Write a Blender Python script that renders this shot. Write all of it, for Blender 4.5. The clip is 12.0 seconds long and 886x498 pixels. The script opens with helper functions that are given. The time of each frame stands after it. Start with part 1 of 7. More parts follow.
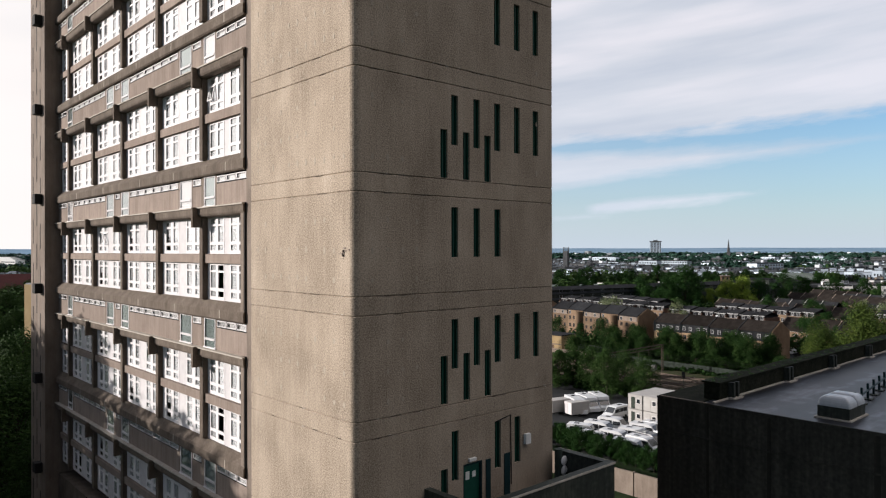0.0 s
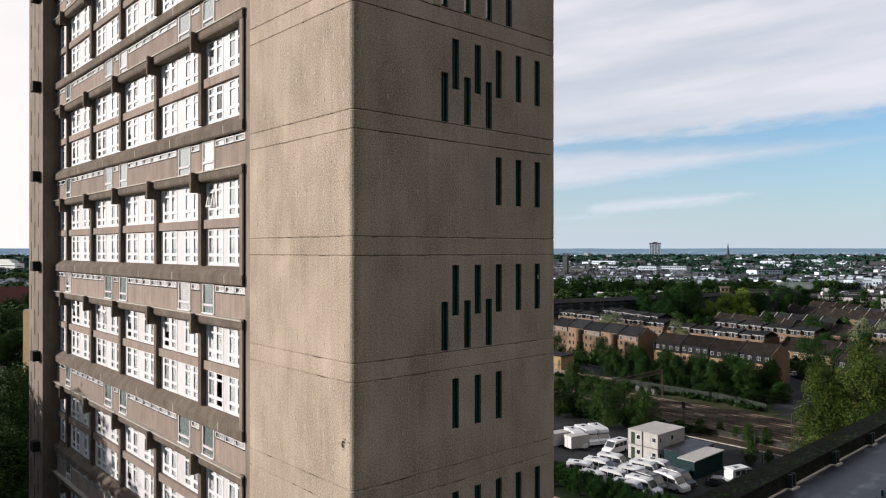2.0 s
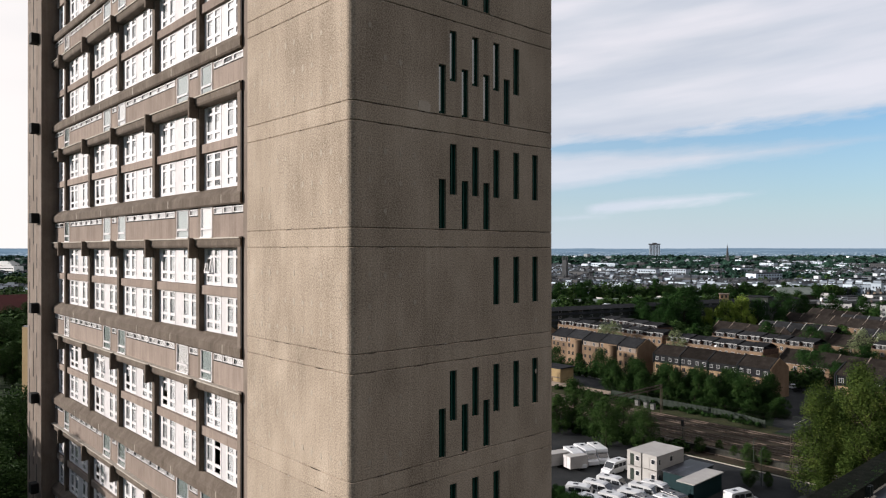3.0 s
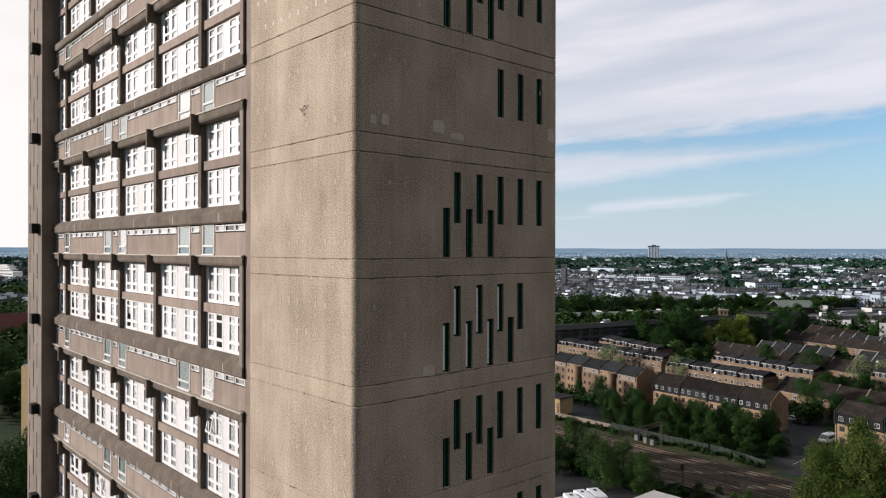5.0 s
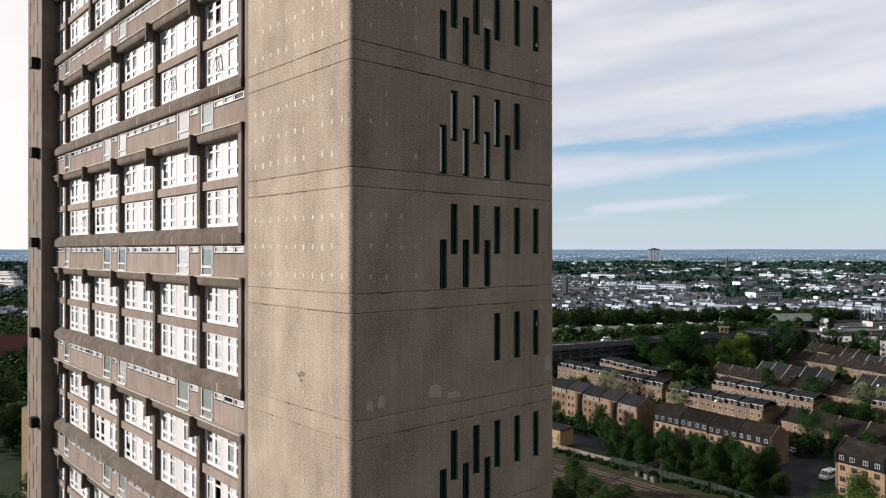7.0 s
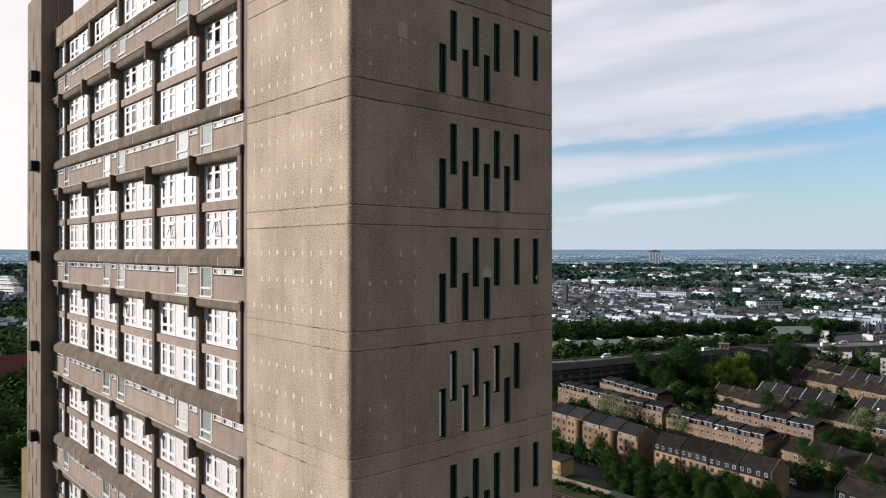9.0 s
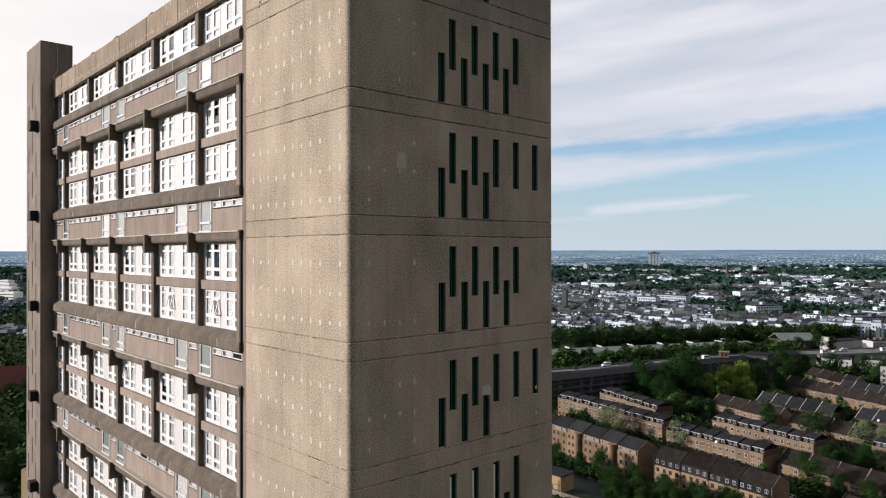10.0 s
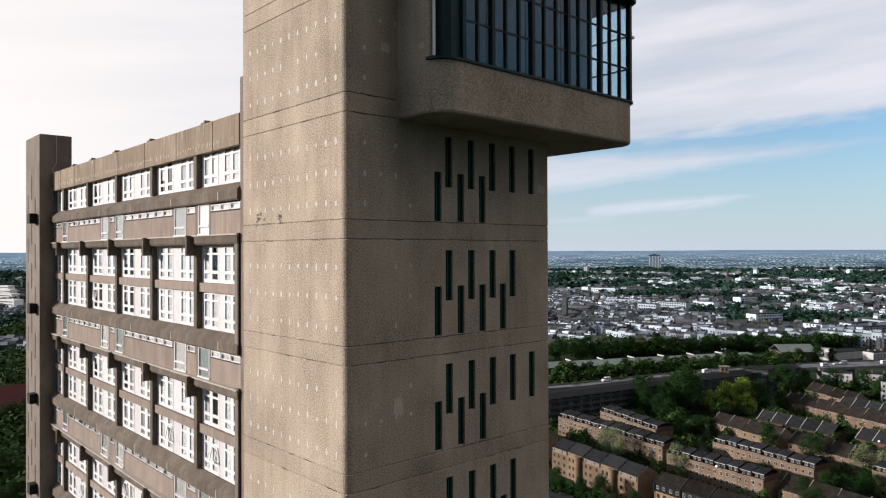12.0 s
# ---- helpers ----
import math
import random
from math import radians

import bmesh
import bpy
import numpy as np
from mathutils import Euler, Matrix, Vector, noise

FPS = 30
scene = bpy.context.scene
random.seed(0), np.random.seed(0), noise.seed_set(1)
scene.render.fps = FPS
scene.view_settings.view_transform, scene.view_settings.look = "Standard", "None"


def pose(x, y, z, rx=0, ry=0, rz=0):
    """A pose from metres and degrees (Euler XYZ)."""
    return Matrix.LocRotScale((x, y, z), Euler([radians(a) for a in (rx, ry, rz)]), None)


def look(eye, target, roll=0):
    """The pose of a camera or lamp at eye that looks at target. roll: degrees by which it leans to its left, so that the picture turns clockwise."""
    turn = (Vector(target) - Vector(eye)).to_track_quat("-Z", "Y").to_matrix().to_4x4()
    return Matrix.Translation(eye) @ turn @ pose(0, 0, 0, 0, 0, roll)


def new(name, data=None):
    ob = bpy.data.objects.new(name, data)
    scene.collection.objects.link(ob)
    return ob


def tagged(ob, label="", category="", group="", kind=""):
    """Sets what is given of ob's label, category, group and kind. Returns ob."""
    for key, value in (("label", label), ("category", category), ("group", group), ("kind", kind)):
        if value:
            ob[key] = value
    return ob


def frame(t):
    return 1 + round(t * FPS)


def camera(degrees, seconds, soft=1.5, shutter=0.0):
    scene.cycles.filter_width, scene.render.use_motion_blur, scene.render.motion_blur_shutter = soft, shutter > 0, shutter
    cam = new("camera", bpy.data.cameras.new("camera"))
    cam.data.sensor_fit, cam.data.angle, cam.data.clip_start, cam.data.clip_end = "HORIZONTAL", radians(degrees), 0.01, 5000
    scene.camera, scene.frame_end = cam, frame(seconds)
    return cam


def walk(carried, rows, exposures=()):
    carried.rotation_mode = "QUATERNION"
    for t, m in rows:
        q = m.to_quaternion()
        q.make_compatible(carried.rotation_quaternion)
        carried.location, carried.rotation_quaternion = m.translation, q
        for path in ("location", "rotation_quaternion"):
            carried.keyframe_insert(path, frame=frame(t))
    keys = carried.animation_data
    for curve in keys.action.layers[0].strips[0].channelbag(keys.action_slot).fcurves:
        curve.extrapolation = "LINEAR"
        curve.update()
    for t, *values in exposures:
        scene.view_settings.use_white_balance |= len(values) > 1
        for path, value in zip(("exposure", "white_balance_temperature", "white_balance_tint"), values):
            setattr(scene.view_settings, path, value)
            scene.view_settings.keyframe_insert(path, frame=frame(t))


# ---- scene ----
cam = camera(63.9, 12.0, soft=1.2)
PATH = [
    (0, (-13.29, -19.001, 31.406), (-11.948, -17.518, 31.409), -0.1),
    (0.5, (-13.239, -18.97, 32.843), (-11.897, -17.487, 32.846), -0.0),
    (1, (-13.212, -18.904, 34.315), (-11.87, -17.421, 34.318), 0.0),
    (1.5, (-13.16, -18.826, 35.94), (-11.818, -17.344, 35.944), 0.0),
    (2, (-13.125, -18.75, 37.625), (-11.782, -17.268, 37.628), 0.0),
    (2.5, (-13.09, -18.74, 39.493), (-11.747, -17.258, 39.496), 0.1),
    (3, (-13.068, -18.794, 41.443), (-11.724, -17.313, 41.446), 0.0),
    (5, (-13.142, -18.607, 50.683), (-11.796, -17.127, 50.685), 0.1),
    (5.5, (-13.172, -18.674, 53.036), (-11.826, -17.195, 53.041), -0.0),
    (6, (-13.188, -18.761, 55.312), (-11.843, -17.281, 55.319), -0.0),
    (6.5, (-13.131, -18.708, 57.685), (-11.786, -17.228, 57.692), 0.0),
    (7, (-13.108, -18.77, 59.96), (-11.763, -17.289, 59.966), -0.0),
    (9, (-13.03, -18.729, 69.377), (-11.686, -17.248, 69.383), -0.0),
    (9.5, (-13.021, -18.756, 71.542), (-11.678, -17.275, 71.549), -0.0),
    (10, (-13.003, -18.731, 73.767), (-11.658, -17.25, 73.776), -0.1),
    (10.5, (-13.004, -18.828, 75.91), (-11.66, -17.346, 75.919), -0.1),
    (11, (-12.957, -18.833, 78.135), (-11.613, -17.352, 78.145), -0.2),
    (11.5, (-12.941, -18.879, 80.241), (-11.598, -17.397, 80.25), -0.1),
    (12, (-12.954, -18.895, 82.079), (-11.61, -17.414, 82.09), -0.2),
]
walk(cam, [(t, look(eye, target, roll)) for t, eye, target, roll in PATH], exposures=[(0.0, 0.56, 6330, 10), (12.0, 0.56, 6330, 10)])

# ---------------------------------------------------------------- light
SUN_AZ, SUN_EL = 135.2, 13.0          # degrees from +x towards +y, and above the horizon
LOOK_AZ = 47.9                        # middle of the view, for the lie of the cloud streaks


def sky_world():
    world = bpy.data.worlds.new("evening_sky")
    scene.world = world
    world.use_nodes = True
    nt = world.node_tree
    L = nt.links.new
    N = lambda kind: nt.nodes.new(kind)

    def m(op, a, b=0.0, clamp=False):
        n = N("ShaderNodeMath")
        n.operation, n.use_clamp = op, clamp
        for i, v in enumerate((a, b)):
            if isinstance(v, (int, float)):
                n.inputs[i].default_value = v
            else:
                L(v, n.inputs[i])
        return n.outputs[0]

    def ramp(v, stops):
        r = N("ShaderNodeValToRGB")
        e = r.color_ramp.elements
        while len(e) < len(stops):
            e.new(0.5)
        for el, (p, c) in zip(e, stops):
            el.position = p
            el.color = (c, c, c, 1) if isinstance(c, float) else (*c, 1)
        L(v, r.inputs[0])
        return r.outputs[0]

    sky = N("ShaderNodeTexSky")
    sky.sky_type, sky.sun_disc = "NISHITA", False
    sky.sun_elevation, sky.sun_rotation = radians(SUN_EL), radians(90 - SUN_AZ)
    sky.air_density, sky.dust_density, sky.ozone_density = 1.0, 1.2, 1.4
    tc = N("ShaderNodeTexCoord")
    sep = N("ShaderNodeSeparateXYZ")
    L(tc.outputs["Generated"], sep.inputs[0])
    x, y, z = sep.outputs
    az = m("ARCTAN2", y, x)
    u = m("SUBTRACT", az, radians(LOOK_AZ))          # positive to the left of the view
    v = z
    comb = N("ShaderNodeCombineXYZ")
    L(m("MULTIPLY", u, 2.2), comb.inputs[0])
    L(m("ADD", m("MULTIPLY", v, 17.0), m("MULTIPLY", u, 1.5)), comb.inputs[1])
    n1 = N("ShaderNodeTexNoise")
    n1.inputs["Scale"].default_value, n1.inputs["Detail"].default_value = 1.1, 5.0
    n1.inputs["Roughness"].default_value, n1.inputs["Distortion"].default_value = 0.48, 0.3
    L(comb.outputs[0], n1.inputs["Vector"])
    hor = m("SQRT", m("ADD", m("ADD", m("MULTIPLY", x, x), m("MULTIPLY", y, y)), 0.0001))
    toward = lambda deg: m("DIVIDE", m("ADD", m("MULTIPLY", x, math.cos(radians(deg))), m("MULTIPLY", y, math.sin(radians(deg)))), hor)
    away = m("MULTIPLY", m("SUBTRACT", 0.16, toward(90.0)), 1.6, True)       # unseen far side, given over to the fill
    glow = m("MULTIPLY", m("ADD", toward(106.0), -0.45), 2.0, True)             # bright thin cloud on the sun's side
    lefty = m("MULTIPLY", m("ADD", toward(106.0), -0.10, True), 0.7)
    elev = m("ARCTANGENT", m("DIVIDE", z, hor))
    right = m("MULTIPLY", u, -1.0)                   # radians to the right of the view's middle
    wob = m("SUBTRACT", n1.outputs["Fac"], 0.5)
    puff = N("ShaderNodeTexNoise")                   # small tufts that break the cloud edges
    puff.inputs["Scale"].default_value, puff.inputs["Detail"].default_value, puff.inputs["Roughness"].default_value = 1.0, 6.0, 0.6
    pc = N("ShaderNodeCombineXYZ")
    L(m("MULTIPLY", u, 9.0), pc.inputs[0])
    L(m("ADD", m("MULTIPLY", elev, 42.0), m("MULTIPLY", u, 3.0)), pc.inputs[1])
    L(pc.outputs[0], puff.inputs["Vector"])
    tuft = m("SUBTRACT", puff.outputs["Fac"], 0.5)
    edge = m("ADD", m("MULTIPLY", wob, 0.036), m("MULTIPLY", tuft, 0.052))

    def wisp(u0, u1, e0, e1, half0, half1, soft, strength):
        """A long cloud that runs from (u0, e0) to (u1, e1), in radians, with its own half height at each end."""
        t = m("DIVIDE", m("SUBTRACT", right, u0), u1 - u0)
        mid = m("ADD", m("MULTIPLY", t, e1 - e0), e0)
        half = m("ADD", m("MULTIPLY", t, half1 - half0), half0)
        d = m("SUBTRACT", half, m("ABSOLUTE", m("SUBTRACT", elev, mid)))
        k = m("DIVIDE", m("ADD", d, m("MULTIPLY", edge, 0.55)), soft, True)
        ends = m("MULTIPLY", m("MULTIPLY", m("ADD", t, 0.04), 12.0, True), m("MULTIPLY", m("SUBTRACT", 1.06, t), 9.0, True))
        return m("MULTIPLY", m("MULTIPLY", k, ends), strength)

    base = m("ADD", m("MULTIPLY", right, 0.056), 0.128)
    deck = m("DIVIDE", m("ADD", m("SUBTRACT", elev, base), edge), 0.020, True)
    deck = m("MULTIPLY", deck, ramp(v, [(0.30, 0.96), (0.62, 0.40)]))
    mask = m("MAXIMUM", deck, wisp(-0.30, 0.55, 0.080, 0.134, 0.056, 0.008, 0.018, 0.95))
    mask = m("MAXIMUM", mask, wisp(0.205, 0.42, 0.057, 0.073, 0.012, 0.004, 0.011, 0.78))
    mask = m("MAXIMUM", mask, wisp(0.02, 0.225, 0.036, 0.047, 0.011, 0.004, 0.010, 0.62))
    mask = m("ADD", mask, m("MULTIPLY", lefty, 0.8), True)
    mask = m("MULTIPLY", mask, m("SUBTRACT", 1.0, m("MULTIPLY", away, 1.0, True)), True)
    n2 = N("ShaderNodeTexNoise")
    n2.inputs["Scale"].default_value, n2.inputs["Detail"].default_value = 0.9, 5.5
    L(comb.outputs[0], n2.inputs["Vector"])
    shade = ramp(n2.outputs["Fac"], [(0.36, (0.450, 0.482, 0.55)), (0.48, (0.54, 0.555, 0.605)), (0.62, (0.662, 0.642, 0.68))])
    mix = N("ShaderNodeMixRGB")
    tone = N("ShaderNodeMixRGB")
    tone.blend_type, tone.inputs[0].default_value = "MULTIPLY", 1.0
    L(sky.outputs[0], tone.inputs[1])
    tone.inputs[2].default_value = (SKY_GAIN * 0.87, SKY_GAIN * 1.27, SKY_GAIN * 1.65, 1)
    L(mask, mix.inputs[0])
    L(tone.outputs[0], mix.inputs[1])
    L(shade, mix.inputs[2])
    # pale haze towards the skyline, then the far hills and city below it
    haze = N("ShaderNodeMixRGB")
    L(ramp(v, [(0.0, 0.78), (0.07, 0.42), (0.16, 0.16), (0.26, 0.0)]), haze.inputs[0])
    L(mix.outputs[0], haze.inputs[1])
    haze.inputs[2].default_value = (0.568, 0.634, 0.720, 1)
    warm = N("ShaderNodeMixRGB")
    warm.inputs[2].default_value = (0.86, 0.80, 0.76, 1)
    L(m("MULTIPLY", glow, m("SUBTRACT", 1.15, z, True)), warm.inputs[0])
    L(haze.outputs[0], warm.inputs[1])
    n3 = N("ShaderNodeTexNoise")
    n3.inputs["Scale"].default_value, n3.inputs["Detail"].default_value = 3.0, 4.0
    n3c = N("ShaderNodeCombineXYZ")
    L(m("MULTIPLY", u, 2.0), n3c.inputs[0])
    L(n3c.outputs[0], n3.inputs["Vector"])
    line = m("ADD", m("MULTIPLY", n3.outputs["Fac"], 0.003), 0.0006)
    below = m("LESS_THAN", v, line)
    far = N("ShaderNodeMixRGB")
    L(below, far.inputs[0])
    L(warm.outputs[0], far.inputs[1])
    # hazy plain beyond the built city: blue ridges, woods in bands and pale specks of town
    def cells(su, sv, detail):
        n = N("ShaderNodeTexNoise")
        n.inputs["Scale"].default_value, n.inputs["Detail"].default_value, n.inputs["Roughness"].default_value = 1.0, detail, 0.7
        c = N("ShaderNodeCombineXYZ")
        L(m("MULTIPLY", u, su), c.inputs[0])
        L(m("MULTIPLY", v, sv), c.inputs[1])
        L(c.outputs[0], n.inputs["Vector"])
        return n.outputs["Fac"]
    # blue of distance haze painted into the plain's colours, paler at the skyline
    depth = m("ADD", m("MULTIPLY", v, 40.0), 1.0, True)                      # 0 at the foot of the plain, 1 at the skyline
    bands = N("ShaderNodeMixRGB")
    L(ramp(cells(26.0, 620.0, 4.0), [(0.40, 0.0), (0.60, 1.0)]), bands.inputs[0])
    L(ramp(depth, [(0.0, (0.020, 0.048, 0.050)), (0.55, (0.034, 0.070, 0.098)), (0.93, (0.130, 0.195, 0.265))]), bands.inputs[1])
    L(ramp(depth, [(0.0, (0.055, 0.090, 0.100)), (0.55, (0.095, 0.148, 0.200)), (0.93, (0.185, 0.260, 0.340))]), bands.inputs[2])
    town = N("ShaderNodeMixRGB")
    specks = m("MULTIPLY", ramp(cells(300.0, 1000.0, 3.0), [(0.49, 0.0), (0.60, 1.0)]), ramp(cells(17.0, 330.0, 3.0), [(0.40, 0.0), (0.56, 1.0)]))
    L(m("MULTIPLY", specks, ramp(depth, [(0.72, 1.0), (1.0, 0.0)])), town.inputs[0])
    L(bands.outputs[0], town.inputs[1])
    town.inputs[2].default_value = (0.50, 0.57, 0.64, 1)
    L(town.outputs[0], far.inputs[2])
    fill_mix = N("ShaderNodeMixRGB")
    L(m("MULTIPLY", away, 0.8), fill_mix.inputs[0])
    L(far.outputs[0], fill_mix.inputs[1])
    fill_light = N("ShaderNodeMixRGB")                       # fill light put into the unseen sky, brighter overhead, to light the slit wall
    fill_light.inputs[1].default_value, fill_light.inputs[2].default_value = (0.050, 0.047, 0.046, 1), (2.78, 2.46, 2.24, 1)
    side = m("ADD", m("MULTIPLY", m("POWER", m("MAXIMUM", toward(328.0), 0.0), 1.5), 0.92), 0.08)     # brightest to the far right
    L(m("MULTIPLY", m("POWER", m("MULTIPLY", z, 1.0, True), 1.6), side), fill_light.inputs[0])
    L(fill_light.outputs[0], fill_mix.inputs[2])
    L(fill_mix.outputs[0], nt.nodes["Background"].inputs[0])
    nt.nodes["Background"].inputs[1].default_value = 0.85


SKY_GAIN = 0.092
sky_world()
lamp = bpy.data.lights.new("sun", "SUN")
lamp.energy, lamp.angle, lamp.color = 5.0, radians(0.6), (1.0, 0.915, 0.84)
sun = new("sun", lamp)
sd = Vector((math.cos(radians(SUN_AZ)) * math.cos(radians(SUN_EL)), math.sin(radians(SUN_AZ)) * math.cos(radians(SUN_EL)), math.sin(radians(SUN_EL))))
sun.matrix_basis = look(sd * 100 + Vector((0, 0, 60)), (0, 0, 60))


# ---------------------------------------------------------------- materials
def material(name, stops, rough=0.85, scale=1.0, fine=20.0, bump=0.2, stretch=(1, 1, 1), metal=0.0, vary=0.0, island=False, spec=0.12, streak=0.0, dist=0.02, grain=0.45, lo=0.33, hi=0.67, weather=0.0):
    """Noise between colour stops at two scales, fine relief, and a difference in tone from piece to piece."""
    mat = bpy.data.materials.new(name)
    mat.use_nodes = True
    nt = mat.node_tree
    L = nt.links.new
    b = nt.nodes["Principled BSDF"]
    tc = nt.nodes.new("ShaderNodeTexCoord")
    mp = nt.nodes.new("ShaderNodeMapping")
    mp.inputs["Scale"].default_value = stretch
    L(tc.outputs["Object"], mp.inputs[0])
    big = nt.nodes.new("ShaderNodeTexNoise")
    big.inputs["Scale"].default_value, big.inputs["Detail"].default_value, big.inputs["Roughness"].default_value = scale, 6, 0.6
    L(mp.outputs[0], big.inputs["Vector"])
    small = nt.nodes.new("ShaderNodeTexNoise")
    small.inputs["Scale"].default_value, small.inputs["Detail"].default_value = fine, 4
    L(tc.outputs["Object"], small.inputs["Vector"])
    add = nt.nodes.new("ShaderNodeMath")
    add.operation = "MULTIPLY_ADD"
    L(small.outputs["Fac"], add.inputs[0])
    add.inputs[1].default_value = grain
    L(big.outputs["Fac"], add.inputs[2])
    src = add.outputs[0]
    if streak:
        st = nt.nodes.new("ShaderNodeTexNoise")
        st.inputs["Scale"].default_value, st.inputs["Detail"].default_value = 1.0, 5
        mp2 = nt.nodes.new("ShaderNodeMapping")
        mp2.inputs["Scale"].default_value = (5.0, 5.0, 0.22)
        L(tc.outputs["Object"], mp2.inputs[0])
        L(mp2.outputs[0], st.inputs["Vector"])
        a2 = nt.nodes.new("ShaderNodeMath")
        a2.operation = "MULTIPLY_ADD"
        L(st.outputs["Fac"], a2.inputs[0])
        a2.inputs[1].default_value = streak
        L(src, a2.inputs[2])
        src = a2.outputs[0]
    top = 1.0 + grain + streak
    mr = nt.nodes.new("ShaderNodeMapRange")
    mr.inputs[1].default_value, mr.inputs[2].default_value = top * lo, top * hi
    L(src, mr.inputs[0])
    r = nt.nodes.new("ShaderNodeValToRGB")
    e = r.color_ramp.elements
    while len(e) < len(stops):
        e.new(0.5)
    for i, (el, c) in enumerate(zip(e, stops)):
        el.position, el.color = i / max(1, len(stops) - 1), (*c, 1)
    L(mr.outputs[0], r.inputs[0])
    col = r.outputs[0]
    if weather:                                        # pitted, darker patches of old weathering
        wn, pn = nt.nodes.new("ShaderNodeTexNoise"), nt.nodes.new("ShaderNodeTexNoise")
        wn.inputs["Scale"].default_value, wn.inputs["Detail"].default_value, wn.inputs["Distortion"].default_value = 0.42, 5, 0.6
        pn.inputs["Scale"].default_value, pn.inputs["Detail"].default_value = 13.0, 5
        L(tc.outputs["Object"], wn.inputs["Vector"])
        L(tc.outputs["Object"], pn.inputs["Vector"])
        w1, w2, w3 = (nt.nodes.new("ShaderNodeMapRange") for _ in range(3))
        w1.inputs[1].default_value, w1.inputs[2].default_value = 0.47, 0.66
        w2.inputs[1].default_value, w2.inputs[2].default_value = 0.44, 0.60
        L(wn.outputs["Fac"], w1.inputs[0])
        L(pn.outputs["Fac"], w2.inputs[0])
        both = nt.nodes.new("ShaderNodeMath")
        both.operation = "MULTIPLY"
        L(w1.outputs[0], both.inputs[0])
        L(w2.outputs[0], both.inputs[1])
        w3.inputs[3].default_value, w3.inputs[4].default_value = 1.0, 1.0 - weather
        L(both.outputs[0], w3.inputs[0])
        wm = nt.nodes.new("ShaderNodeMixRGB")
        wm.blend_type, wm.inputs[0].default_value = "MULTIPLY", 1
        L(col, wm.inputs[1])
        L(w3.outputs[0], wm.inputs[2])
        col = wm.outputs[0]
    if vary:
        if island:
            rnd = nt.nodes.new("ShaderNodeNewGeometry").outputs["Random Per Island"]
        else:
            rnd = nt.nodes.new("ShaderNodeObjectInfo").outputs["Random"]
        k = nt.nodes.new("ShaderNodeMapRange")
        k.inputs[3].default_value, k.inputs[4].default_value = 1 - vary, 1 + vary
        L(rnd, k.inputs[0])
        mul = nt.nodes.new("ShaderNodeMixRGB")
        mul.blend_type, mul.inputs[0].default_value = "MULTIPLY", 1
        L(col, mul.inputs[1])
        L(k.outputs[0], mul.inputs[2])
        col = mul.outputs[0]
    L(col, b.inputs["Base Color"])
    b.inputs["Roughness"].default_value, b.inputs["Metallic"].default_value = rough, metal
    b.inputs["Specular IOR Level"].default_value = spec
    if bump:
        bp = nt.nodes.new("ShaderNodeBump")
        bp.inputs["Strength"].default_value, bp.inputs["Distance"].default_value = bump, dist
        L(small.outputs["Fac"], bp.inputs["Height"])
        L(bp.outputs[0], b.inputs["Normal"])
    return mat


def glass_material(name, tint, gloss, base=0.03):
    """Clear pane: lets the room be seen, and mirrors the sky more at a slant."""
    mat = bpy.data.materials.new(name)
    mat.use_nodes = True
    nt = mat.node_tree
    L = nt.links.new
    out = nt.nodes["Material Output"]
    nt.nodes.remove(nt.nodes["Principled BSDF"])
    tr, gl, mx, lw, pw, k = (nt.nodes.new(n) for n in ("ShaderNodeBsdfTransparent", "ShaderNodeBsdfGlossy", "ShaderNodeMixShader", "ShaderNodeLayerWeight", "ShaderNodeMath", "ShaderNodeMath"))
    tr.inputs[0].default_value = (*tint, 1)
    gl.inputs["Roughness"].default_value = 0.02
    lw.inputs[0].default_value = 0.5
    pw.operation = "POWER"
    pw.inputs[1].default_value = 3.0
    L(lw.outputs["Facing"], pw.inputs[0])
    k.operation, k.use_clamp = "MULTIPLY_ADD", True
    k.inputs[1].default_value, k.inputs[2].default_value = gloss, base
    L(pw.outputs[0], k.inputs[0])
    L(k.outputs[0], mx.inputs[0])
    L(tr.outputs[0], mx.inputs[1])
    L(gl.outputs[0], mx.inputs[2])
    L(mx.outputs[0], out.inputs[0])
    return mat


def tone_material(name, dark, light, rough=0.8, power=1.0):
    """Plain cloth or paint whose tone differs from island to island."""
    mat = bpy.data.materials.new(name)
    mat.use_nodes = True
    nt = mat.node_tree
    b = nt.nodes["Principled BSDF"]
    geo = nt.nodes.new("ShaderNodeNewGeometry")
    oi = nt.nodes.new("ShaderNodeObjectInfo")
    ad = nt.nodes.new("ShaderNodeMath")
    ad.operation = "ADD"
    nt.links.new(geo.outputs["Random Per Island"], ad.inputs[0])
    nt.links.new(oi.outputs["Random"], ad.inputs[1])
    fr = nt.nodes.new("ShaderNodeMath")
    fr.operation = "FRACT"
    nt.links.new(ad.outputs[0], fr.inputs[0])
    pw = nt.nodes.new("ShaderNodeMath")
    pw.operation = "POWER"
    pw.inputs[1].default_value = power
    nt.links.new(fr.outputs[0], pw.inputs[0])
    mx = nt.nodes.new("ShaderNodeMixRGB")
    nt.links.new(pw.outputs[0], mx.inputs[0])
    mx.inputs[1].default_value, mx.inputs[2].default_value = (*dark, 1), (*light, 1)
    nt.links.new(mx.outputs[0], b.inputs["Base Color"])
    b.inputs["Roughness"].default_value = rough
    return mat


